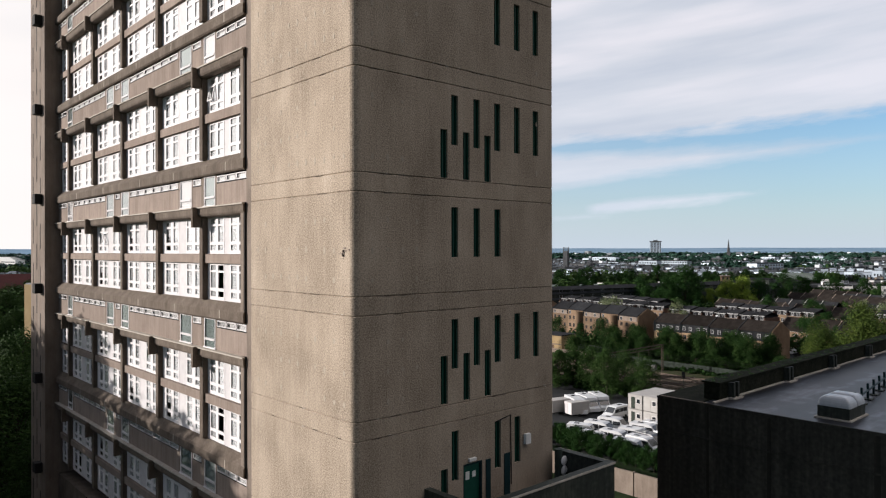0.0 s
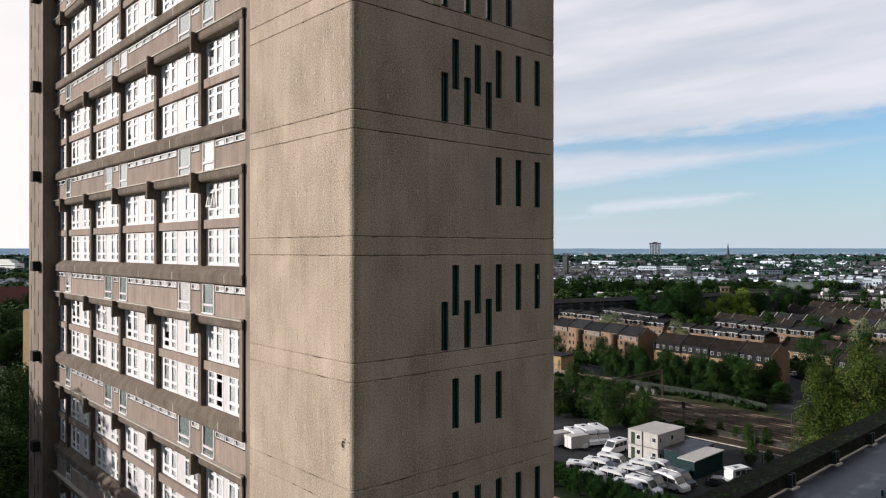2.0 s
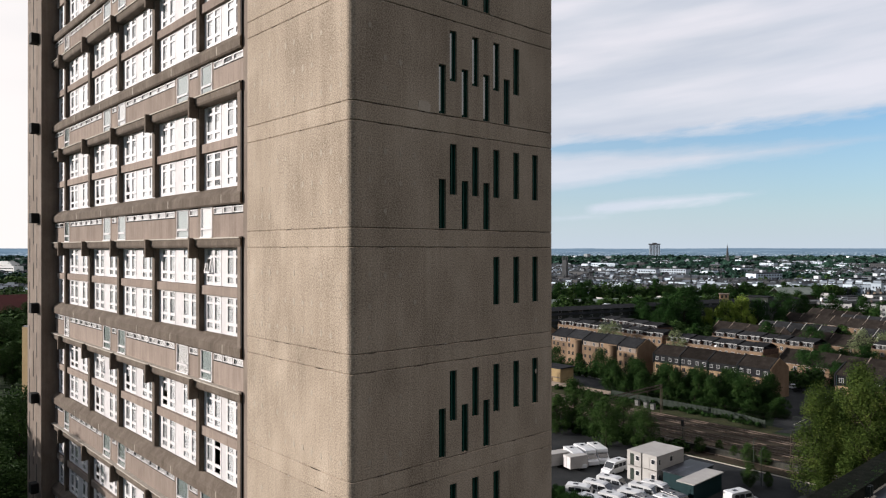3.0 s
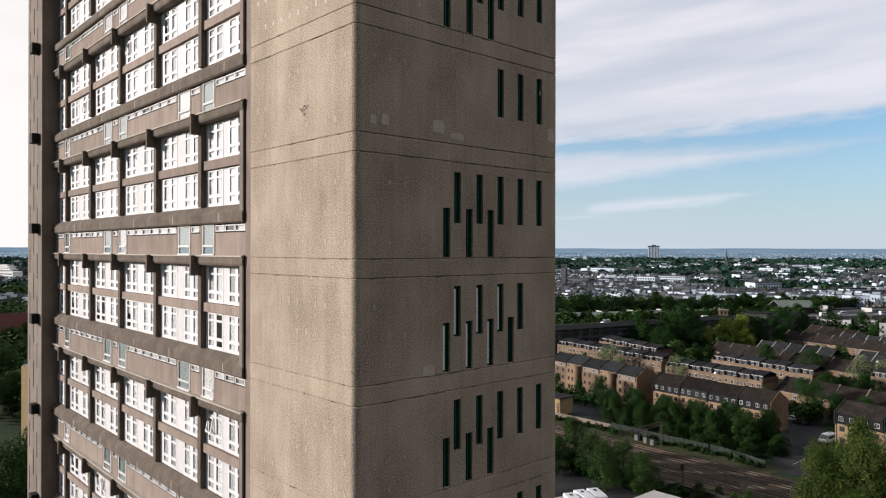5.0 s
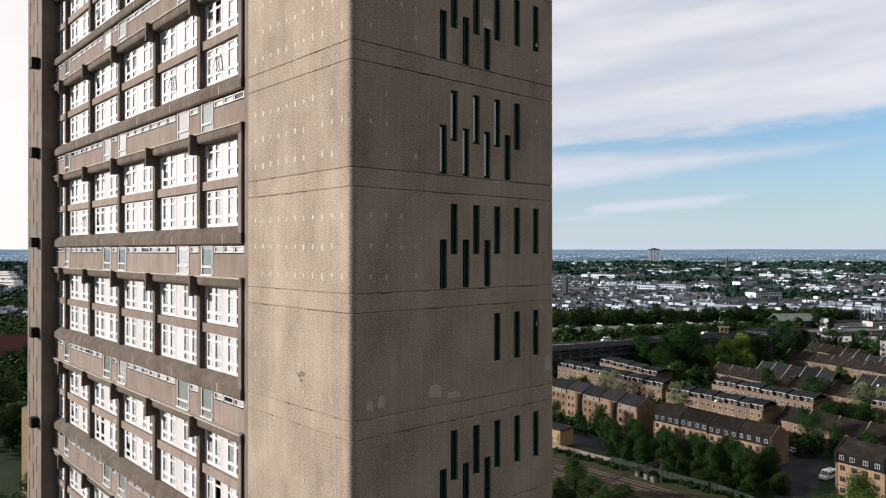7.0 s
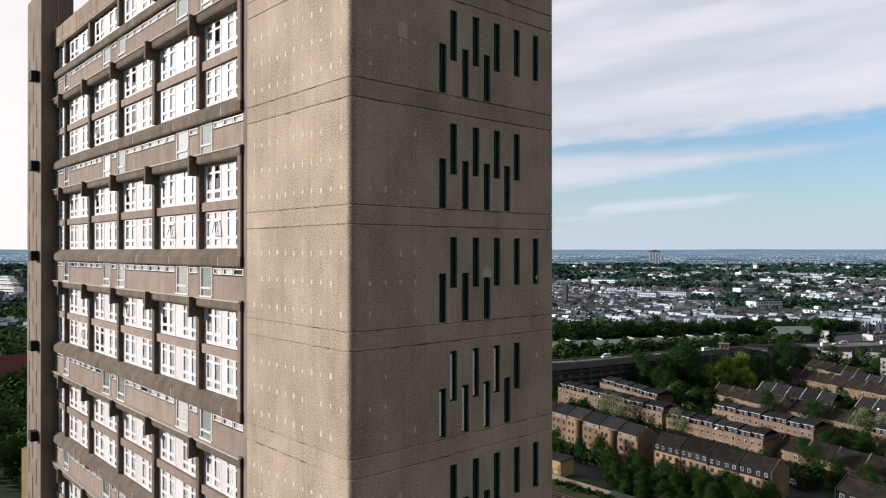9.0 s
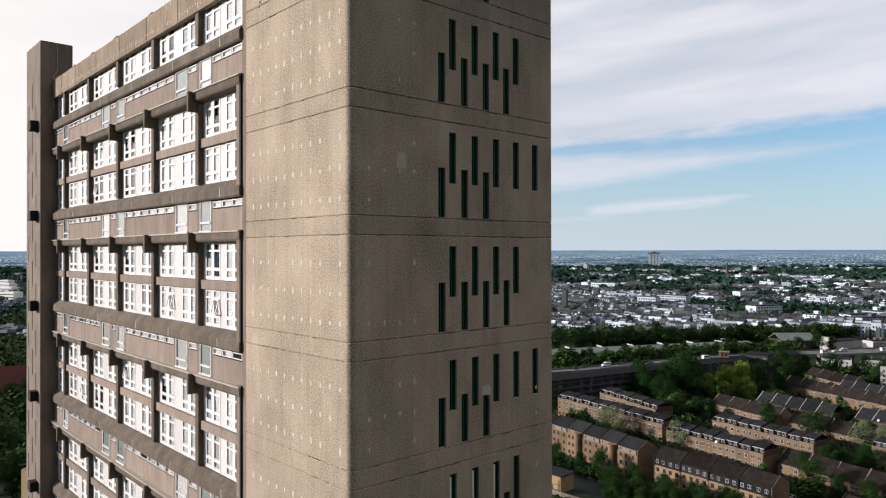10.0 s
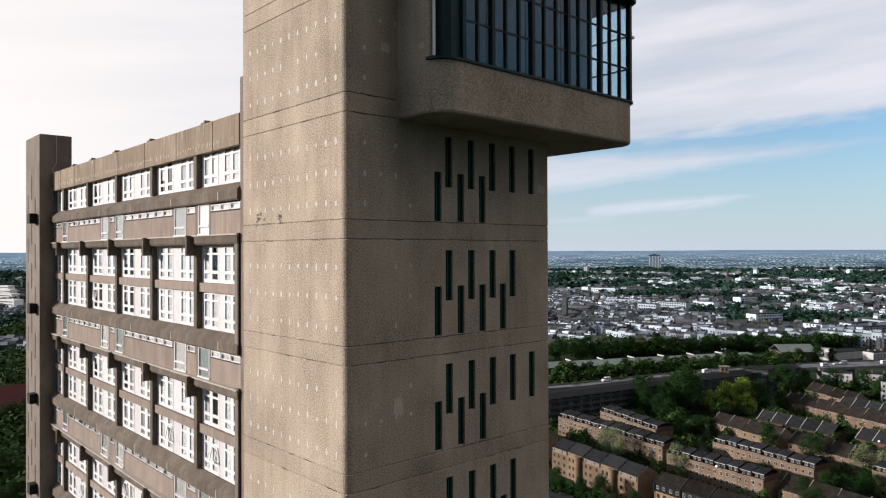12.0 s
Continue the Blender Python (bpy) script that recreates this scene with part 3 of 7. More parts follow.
def service_tower():
    t = thing("service_tower", "tall grey-brown bush-hammered concrete lift tower with narrow slit windows", "tower")
    slit_frame = box_mesh("slit_window", [(0, 0.08, 0, 0.04, 0.15, 1), (SLIT_W - 0.04, 0.08, 0, SLIT_W, 0.15, 1), (SLIT_W / 2 - 0.02, 0.09, 0, SLIT_W / 2 + 0.02, 0.14, 1)], M_GREEN)
    slit_pane = box_mesh("pane", [(0.0, 0.152, 0, SLIT_W, 0.175, 1)], M_SLIT)
    board = box_mesh("white_board", [(0.015, 0.02, 0.05, 0.095, 0.078, 0.94)], M_BOARD)
    for i in range(-8, 16):
        z0 = LIFT0 + LIFT * i
        cuts = holes(i)
        part("concrete_lift", lift_mesh(z0, z0 + LIFT - 0.63, cuts), None, t)
        part("joint_band", lift_mesh(z0 + LIFT - 0.63, z0 + LIFT, []), None, t)
        for c in cuts:
            if c[1] - c[0] > 0.5:
                continue
            w = part("slit_window", slit_frame, None, t)
            w.matrix_basis = Matrix.Translation((c[0], 0, c[2])) @ Matrix.Diagonal((1, 1, c[3] - c[2], 1))
            part("pane", slit_pane, None, w)
            if i in (3, 7) and c[0] < 7.1:
                b = part("white_board", board, None, t, "white-painted board set inside a slit")
                b.matrix_basis = w.matrix_basis.copy()
        if i >= -2:
            part("mortar_patching", patches(i, z0, i >= 6), M_MORTAR if i >= 6 else M_PLUG, t)["kind"] = "stuff"
    # unseen wall added to keep the sun off the flat-roofed building
    boxes("link_wall", [(6.3, TY - 0.02, 0, 9.8, 15.08, 78.0)], M_CONC_S, t)
    # door on the low annex, frame and two dark leaves
    z = LIFT0 - 3 * LIFT
    d = boxes("door", [(4.9, 0.10, z + 0.05, 5.9, 0.16, z + 1.78)], M_GREEN, t, "dark green steel door under a small lamp")
    boxes("door_frame", [(4.9, 0.02, z + 0.05, 4.97, 0.12, z + 1.78), (5.83, 0.02, z + 0.05, 5.9, 0.12, z + 1.78), (4.97, 0.02, z + 1.70, 5.83, 0.12, z + 1.78)], M_STEEL, d)
    boxes("notice", [(5.1, 0.085, z + 1.15, 5.3, 0.1, z + 1.45), (5.45, 0.085, z + 1.2, 5.62, 0.1, z + 1.42)], M_BOARD, d)
    boxes("bulkhead_lamp", [(5.15, -0.10, z + 1.86, 5.5, 0.02, z + 1.97)], M_BOARD, t, "small white bulkhead lamp")
    boxes("wall_box", [(8.25, -0.14, z + 1.95, 8.55, 0.02, z + 2.35)], M_BOARD, t, "white junction box")
    bm = bmesh.new()
    put_tube(bm, (6.6, -0.03, z + 3.1), (7.45, -0.03, z + 3.25), 0.02, 0.02, 6)
    put_tube(bm, (7.45, -0.03, z + 3.25), (7.5, -0.03, z + 0.5), 0.02, 0.02, 6)
    part("cable", bm, M_BLACK, t)
    boxes("dark_hatch", [(6.08, -0.03, z - 0.2, 6.33, 0.02, z + 1.75), (7.1, -0.03, z - 0.2, 7.42, 0.02, z + 1.78)], M_STEEL, t)
    for pale in (False, True):
        bm = bmesh.new()
        rc = random.Random(61 + pale)
        for i in range(-3, 14):
            for zj in (LIFT0 + LIFT * i, LIFT0 + LIFT * i - 0.63):
                for k in range((22 if i >= 8 else 6) if pale else 4):
                    a = rc.uniform(0.4, 16.4)
                    w, h = rc.uniform(0.012, 0.06), rc.uniform(0.004, 0.014)
                    z = zj + rc.choice((-1, 1)) * rc.uniform(0.0, 0.045)
                    if a < 6.9:
                        put_box(bm, -0.007, a - w, z - h, 0.02, a + w, z + h)
                    else:
                        put_box(bm, a - 6.7 - w, -0.007, z - h, a - 6.7 + w, 0.02, z + h)
        part("chipped_joint", bm, M_MORTAR if pale else M_CONC_S, t)["kind"] = "stuff"
    # ragged spalls along the day joints, and pale patches of repair
    def chip(bm, wall, a, z, pts, proud=0.0085):
        front, back = [], []
        for (u, w) in pts:
            front.append(bm.verts.new((-proud, a + u, z + w) if wall else (a + u, -proud, z + w)))
            back.append(bm.verts.new((0.02, a + u, z + w) if wall else (a + u, 0.02, z + w)))
        bm.faces.new(front)
        for k in range(len(pts)):
            bm.faces.new((front[k], front[(k + 1) % len(pts)], back[(k + 1) % len(pts)], back[k]))

    rs = random.Random(90)
    bm = bmesh.new()
    for i in range(-3, 14):
        for zj in (LIFT0 + LIFT * i, LIFT0 + LIFT * i - 0.63):
            for k in range(9):
                wall = rs.random() < 0.35
                a = rs.uniform(0.5, 6.4) if wall else rs.uniform(0.5, 9.6)
                l, h = rs.uniform(0.05, 0.30), rs.uniform(0.008, 0.026)
                up = rs.choice((1, 1, -1))
                chip(bm, wall, a, zj, [(-l, -0.004 * up), (-l * rs.uniform(0.3, 0.7), h * up * rs.uniform(0.3, 0.7)), (l * rs.uniform(-0.3, 0.3), h * up), (l * rs.uniform(0.4, 0.8), h * up * rs.uniform(0.2, 0.6)), (l, -0.004 * up)])
    part("spalled_joint", bm, M_CONC_D, t)["kind"] = "stuff"
    for (a, z, w, h) in ((0.70, 0.45, 0.14, 0.16), (1.18, 0.50, 0.16, 0.20), (3.55, 0.55, 0.30, 0.24), (4.45, 0.30, 0.34, 0.12), (9.75, 0.9, 0.2, 0.3), (6.2, 14.1, 0.26, 0.2), (2.1, 22.4, 0.22, 0.3), (9.6, 30.2, 0.25, 0.2), (1.6, 34.5, 0.2, 0.18), (3.1, -8.0, 0.3, 0.2)):
        bm = bmesh.new()
        chip(bm, False, a, 54.47 + z, [(-w, -h * 0.8), (w * 0.9, -h), (w, h * 0.3), (w * 0.5, h), (-w * 0.8, h * 0.85)], 0.011)
        part("repair_patch", bm, M_PATCH, t, "pale patch of repair render")
    # rusty chip marks left in the plain wall
    bm = bmesh.new()
    rnd = random.Random(3)
    for (y, zc) in ((3.13, 55.6), (5.78, 83.37), (4.26, 83.35), (0.5, 31.3)):
        for k in range(16):
            s = rnd.uniform(0.02, 0.07)
            yy, zz = y + rnd.gauss(0, 0.12), zc + rnd.gauss(0, 0.10)
            put_box(bm, -0.013, yy - s, zz - s * 0.6, 0.01, yy + s, zz + s * 0.6)
    part("spalled_patches", bm, M_PANEL, t)["kind"] = "stuff"
    boxes("roof_slab", [(0.1, 0.1, LIFT0 + LIFT * 16, TX - 0.1, TY - 0.1, LIFT0 + LIFT * 16 + 0.4)], M_CONC_S, t)


def rounded(x0, y0, x1, y1, r, n=6):
    pts = []
    for cx, cy, a0 in ((x0 + r, y0 + r, 180), (x1 - r, y0 + r, 270), (x1 - r, y1 - r, 0), (x0 + r, y1 - r, 90)):
        for k in range(n + 1):
            a = radians(a0 + 90 * k / n)
            pts.append((cx + r * math.cos(a), cy + r * math.sin(a)))
    return pts


def boiler_house():
    b = thing("boiler_house", "overhanging glazed plant room on a concrete tray with dark steel frame", "plant room")
    x0, x1, y0, y1 = 2.10, 13.36, -2.22, 6.2
    za, zb, zc = 86.60, 88.33, 92.6
    bm = bmesh.new()
    lower, upper = rounded(x0 + 0.09, y0 + 0.09, x1 - 0.09, y1, 0.80, 16), rounded(x0, y0, x1, y1, 0.85, 16)
    rings = []
    for pts, z in ((lower, za), (rounded(x0 + 0.03, y0 + 0.03, x1 - 0.03, y1, 0.83, 16), za + 0.03), (upper, za + 0.10), (upper, zb - 0.03), (rounded(x0 + 0.03, y0 + 0.03, x1 - 0.03, y1, 0.82, 16), zb)):
        rings.append([bm.verts.new((*p, z)) for p in pts])
    n = len(lower)
    for a, c in zip(rings, rings[1:]):
        for k in range(n):
            bm.faces.new((a[k], a[(k + 1) % n], c[(k + 1) % n], c[k]))
    bm.faces.new(rings[0][::-1])
    bm.faces.new(rings[-1])
    part("concrete_tray", bm, M_CONC, b, "curved brown concrete tray, streaked by rain")
    bm = bmesh.new()
    front = rounded(x0 - 0.05, y0 - 0.05, x1 + 0.05, y1, 0.72, 16)[:34]
    put_prism(bm, front + [(x1 + 0.05, y1 - 0.4), (x1 - 1.2, y1 - 0.4), (x1 - 1.2, front[0][1] + 0.002)], "z", zb + 0.002, zb + 0.09)
    part("drip_flashing", bm, M_STEEL, b)
    bm = bmesh.new()
    put_prism(bm, rounded(x0 - 0.12, y0 - 0.12, x1 + 0.12, y1, 0.6), "z", zc, zc + 0.35)
    part("eaves_slab", bm, M_STEEL, b)
    bm = bmesh.new()
    put_prism(bm, rounded(x0, y0, x1, y1, 0.55), "z", zc + 0.36, zc + 4.5)
    part("upper_wall", bm, M_CONC, b)
    # glazing: doubled posts every 0.72 m, two transoms, panes set behind
    gx0, gx1, gy = 3.35, 13.12, -1.92
    n = 14
    step = (gx1 - gx0) / n
    post = box_mesh("mullion", [(-0.04, -0.07, zb + 0.09, 0.04, 0.07, zc)], M_STEEL)
    thick = box_mesh("mullion", [(-0.075, -0.12, zb + 0.09, 0.075, 0.08, zc)], M_STEEL)
    pane = box_mesh("pane", [(0.03, -0.012, 0.02, step - 0.03, 0.012, 1.36)], M_DGLASS)
    bar = box_mesh("transom", [(0.0, -0.035, -0.03, step, 0.035, 0.03)], M_STEEL)
    for k in range(n + 1):
        ob = part("mullion", thick if k % 3 == 2 or k in (0, n) else post, None, b)
        ob.matrix_basis = Matrix.Translation((gx0 + k * step, gy, 0))
    for k in range(n):
        for j in range(3):
            z = zb + 0.10 + j * 1.40
            p = part("pane", pane, None, b)
            p.visible_shadow = False
            p.matrix_basis = Matrix.Translation((gx0 + k * step, gy, z))
            if j:
                t = part("transom", bar, None, b)
                t.matrix_basis = Matrix.Translation((gx0 + k * step, gy, z))
    gn = 8
    gs = (y1 - gy - 0.3) / gn
    for k in range(gn + 1):
        ob = part("mullion", post, None, b)
        ob.matrix_basis = Matrix.Translation((gx1, gy + k * gs, 0)) @ Matrix.Rotation(math.pi / 2, 4, "Z")
    for k in range(gn):
        for j in range(3):
            p = part("pane", pane, None, b)
            p.visible_shadow = False
            p.matrix_basis = Matrix.Translation((gx1, gy + k * gs, zb + 0.10 + j * 1.40)) @ Matrix.Rotation(math.pi / 2, 4, "Z") @ Matrix.Diagonal((gs / step, 1, 1, 1))
            if j:
                t = part("transom", bar, None, b)
                t.matrix_basis = Matrix.Translation((gx1, gy + k * gs, zb + 0.10 + j * 1.40)) @ Matrix.Rotation(math.pi / 2, 4, "Z") @ Matrix.Diagonal((gs / step, 1, 1, 1))
    # concrete wing beside the tower, then a blind steel corner before the first pane
    boxes("wing_wall", [(2.097, -1.545, zb - 0.031, 2.5, -0.003, zc - 0.002)], M_CONC, b, "dark concrete wing wall")
    for y, z in ((-0.85, 90.35), (-0.40, 90.15), (-0.55, 88.85), (-1.42, 89.25), (-1.30, 90.30)):
        boxes("plug", [(2.089, y, z, 2.0965, y + 0.10, z + 0.13)], M_PLUG, b)
    boxes("repair_patch", [(2.089, -1.45, 88.75, 2.0965, -1.15, 88.97)], M_PATCH, b, "pale patch of repair render")
    bm = bmesh.new()
    pts = [(2.52, 0.0), (2.52, -1.5), (2.62, -1.78), (2.85, -1.92), (3.35, -1.92), (3.35, 0.0)]
    put_prism(bm, pts, "z", zb + 0.09, zc)
    part("corner_panel", bm, M_STEEL, b, "dark steel corner panel")
    boxes("white_post", [(2.30, -1.66, zb + 0.09, 2.38, -1.585, zc)], M_BOARD, b)
    # added backing, blue like the panes' sky reflection, and pipes behind the glass
    for k in range(8):
        boxes("plant_casing", [(3.4 + k * 1.07, -0.95 + 0.05 * (k % 2), zb + 0.1, 4.44 + k * 1.07, -0.05, zc - 0.05)], M_PANE_BLUE, b)
    bm = bmesh.new()
    for k in range(4):
        put_tube(bm, (12.05, 0.5, zb + 0.7 + k * 0.75), (12.95, 0.6, zb + 0.7 + k * 0.75), 0.12, 0.12, 8)
    put_tube(bm, (12.2, 2.2, zb + 0.1), (12.2, 2.2, zc), 0.22, 0.22, 10)
    put_tube(bm, (11.2, 3.0, zb + 0.1), (11.2, 3.0, zc), 0.16, 0.16, 10)
    part("boiler_pipes", bm, M_BOARD, b, "white lagged pipes behind the glass")
    boxes("stain", [(11.9, -2.229, 87.35, 11.94, -2.20, 88.1)], M_LEDGE, b)
    boxes("bracket_lamp", [(13.18, -2.06, 91.15, 13.36, -1.9, 91.25)], M_BOARD, b)


def annex():
    a = thing("tower_annex", "low concrete annex roof with parapet at the foot of the tower", "annex")
    za, zb = 0.0, 23.0
    boxes("wall", [(3.0, -2.76, za, 10.5, -2.5, zb), (10.22, -2.5, za, 10.5, 0.0, zb), (3.0, -2.5, za, 3.28, 0.0, zb)], M_DKWALL, a)
    boxes("roof", [(3.28, -2.5, 21.6, 10.22, -0.02, 21.75)], M_FELT, a)
    boxes("coping", [(2.96, -2.77, zb + 0.002, 10.51, -2.46, zb + 0.06)], M_DKWALL, a)
    boxes("coping", [(10.18, -2.455, zb + 0.002, 10.51, -0.01, zb + 0.06)], M_DKWALL, a)
    boxes("drip_edge", [(2.96, -2.80, zb - 0.02, 10.54, -2.772, zb + 0.055)], M_LEDGE, a, "thin pale drip edge")
    boxes("drip_edge", [(10.512, -2.77, zb - 0.02, 10.54, -0.01, zb + 0.055)], M_LEDGE, a, "thin pale drip edge")
    bm = bmesh.new()
    put_tube(bm, (9.9, -0.45, 21.75), (9.9, -0.45, 23.2), 0.16, 0.16, 12)
    part("flue", bm, M_FENCE, a, "galvanised flue pipe")
    for z in (22.75, 22.35):
        d = thing("satellite_dish", "small white satellite dish on a pole", "dish", group="dishes by the tower")
        bm = bmesh.new()
        rings = []
        for r, dy in ((0.02, 0.05), (0.12, 0.03), (0.20, 0.0)):
            rings.append([bm.verts.new((10.0 + r * math.cos(k * math.tau / 14), -0.72 - dy + 0.05, z + r * math.sin(k * math.tau / 14))) for k in range(14)])
        for p, q in zip(rings, rings[1:]):
            for k in range(14):
                bm.faces.new((p[k], p[(k + 1) % 14], q[(k + 1) % 14], q[k]))
        bm.faces.new(rings[0][::-1])
        part("dish", bm, M_VAN, d)
        bm = bmesh.new()
        put_tube(bm, (10.0, -0.66, z), (9.9, -0.45, z), 0.02, 0.02, 6)
        part("arm", bm, M_STEEL, d)


service_tower()
boiler_house()
annex()

# ---------------------------------------------------------------- block of flats
FX = 4.30                       # face of the corridor panels
WX = 4.56                       # face of the windows
Y0, Y1 = 15.85, 53.1            # the two ends of the long front
L0, PER = 83.07, 8.2            # top corridor ledge, and ledge to ledge
FINS = [21.50 + 7.02 * i for i in range(5)]
BAYS = [(16.35, 21.5)] + [(FINS[i] + 0.45, FINS[i + 1]) for i in range(4)] + [(FINS[4] + 0.45, 52.9)]
HB = 2.12                       # height of a row of windows


def put_lattice(bm, ys, zs, solid, x0, x1):
    """One flat frame of a grid of cells, pierced where a cell is not solid."""
    vs = {}

    def v(i, j, x):
        k = (i, j, x)
        if k not in vs:
            vs[k] = bm.verts.new((x, ys[i], zs[j]))
        return vs[k]

    ny, nz = len(ys) - 1, len(zs) - 1
    full = lambda i, j: 0 <= i < ny and 0 <= j < nz and solid(i, j)
    for i in range(ny):
        for j in range(nz):
            if not full(i, j):
                continue
            bm.faces.new((v(i, j, x0), v(i, j + 1, x0), v(i + 1, j + 1, x0), v(i + 1, j, x0)))
            bm.faces.new((v(i, j, x1), v(i + 1, j, x1), v(i + 1, j + 1, x1), v(i, j + 1, x1)))
            for di, dj, a, e in ((-1, 0, (i, j), (i, j + 1)), (1, 0, (i + 1, j + 1), (i + 1, j)), (0, -1, (i + 1, j), (i, j)), (0, 1, (i, j + 1), (i + 1, j + 1))):
                if not full(i + di, j + dj):
                    bm.faces.new((v(*a, x0), v(*a, x1), v(*e, x1), v(*e, x0)))


def window_kind(width, height, seed):
    """Frame, panes and curtains of one window strip; y runs along the front, the face is towards -x."""
    rnd = random.Random(seed)
    cols = 4 if width > 4.5 else 2
    w = 0.74 if width > 6 else 0.70
    gaps = [0.42, 0.34, 1.0, 0.34, 0.42] if cols == 4 else [0.42, 0.34, 0.42]
    k = (width - cols * w) / sum(gaps)
    zs = [(0.20, 0.52), (0.70, height - 0.52), (height - 0.40, height - 0.10)]
    zl = [0.0, 0.018, 0.20, 0.52, 0.70, height - 0.52, height - 0.40, height - 0.10, height - 0.018, height]
    ys, kinds, panes, cloth, infill = [0.0], [], [], [], []
    y = 0.0
    for c in range(cols):
        g = gaps[c] * k
        if cols == 4 and c == 2:
            ys += [y + 0.12, y + g - 0.12, y + g]
            kinds += ["solid", "infill", "solid"]
            infill = [(0.045, y + 0.135, 0.02, 0.09, y + g - 0.135, height - 0.02)]
        else:
            ys.append(y + g)
            kinds.append("solid")
        y += g
        panes += [(y, a, w, b - a) for a, b in zs]
        ys.append(y + w)
        kinds.append("pane")
        t = rnd.random()
        if t < 0.92:
            cloth.append((0.094 + 0.004 * c, y - 0.05, 0.0, 0.097 + 0.004 * c, y + w + 0.05, height))
        elif t < 0.96:
            cloth.append((0.12, y - 0.05, height * rnd.uniform(0.3, 0.6), 0.125, y + w + 0.05, height))
        y += w
    ys.append(width)
    kinds.append("solid")
    bm = bmesh.new()
    put_lattice(bm, ys, zl, lambda i, j: kinds[i] == "solid" or (kinds[i] == "pane" and j not in (2, 4, 6)) or (kinds[i] == "infill" and j in (0, 8)), 0.03, 0.09)
    return mesh_of("window", bm, M_WHITE), panes, box_mesh("curtain", cloth, M_CURTAIN) if cloth else None, box_mesh("infill_panel", infill, M_INFILL) if infill else None


PANE = {}


def pane_mesh(w, h):
    key = (round(w, 2), round(h, 2))
    if key not in PANE:
        PANE[key] = box_mesh("pane", [(0.062, 0, 0, 0.072, w, h)], M_GLASS)
    return PANE[key]


def put_window(kind, parent, y, z, x=WX):
    frame_me, panes, cloth, infill = kind
    w = part("window", frame_me, None, parent)
    w.matrix_basis = Matrix.Translation((x, y, z))
    for (py, pz, pw, ph) in panes:
        p = part("pane", pane_mesh(pw, ph), None, w)
        p.visible_shadow = False
        p.matrix_basis = Matrix.Translation((0, py, pz))
    if cloth:
        part("curtain", cloth, None, w)
    if infill:
        part("infill_panel", infill, None, w)
    return w


def corridor_openings():
    """(y0, y1, kind) along the corridor front."""
    row = [(15.95, 19.62, "strip"), (19.80, 21.32, "tall"), (21.72, 22.95, "small"), (23.10, 24.88, "tall"), (25.15, 34.02, "strip"), (34.2, 35.8, "tall"),
           (36.1, 37.15, "small"), (37.5, 39.15, "tall"), (39.55, 48.15, "strip"), (48.45, 49.9, "tall"), (50.25, 52.9, "strip")]
    return row


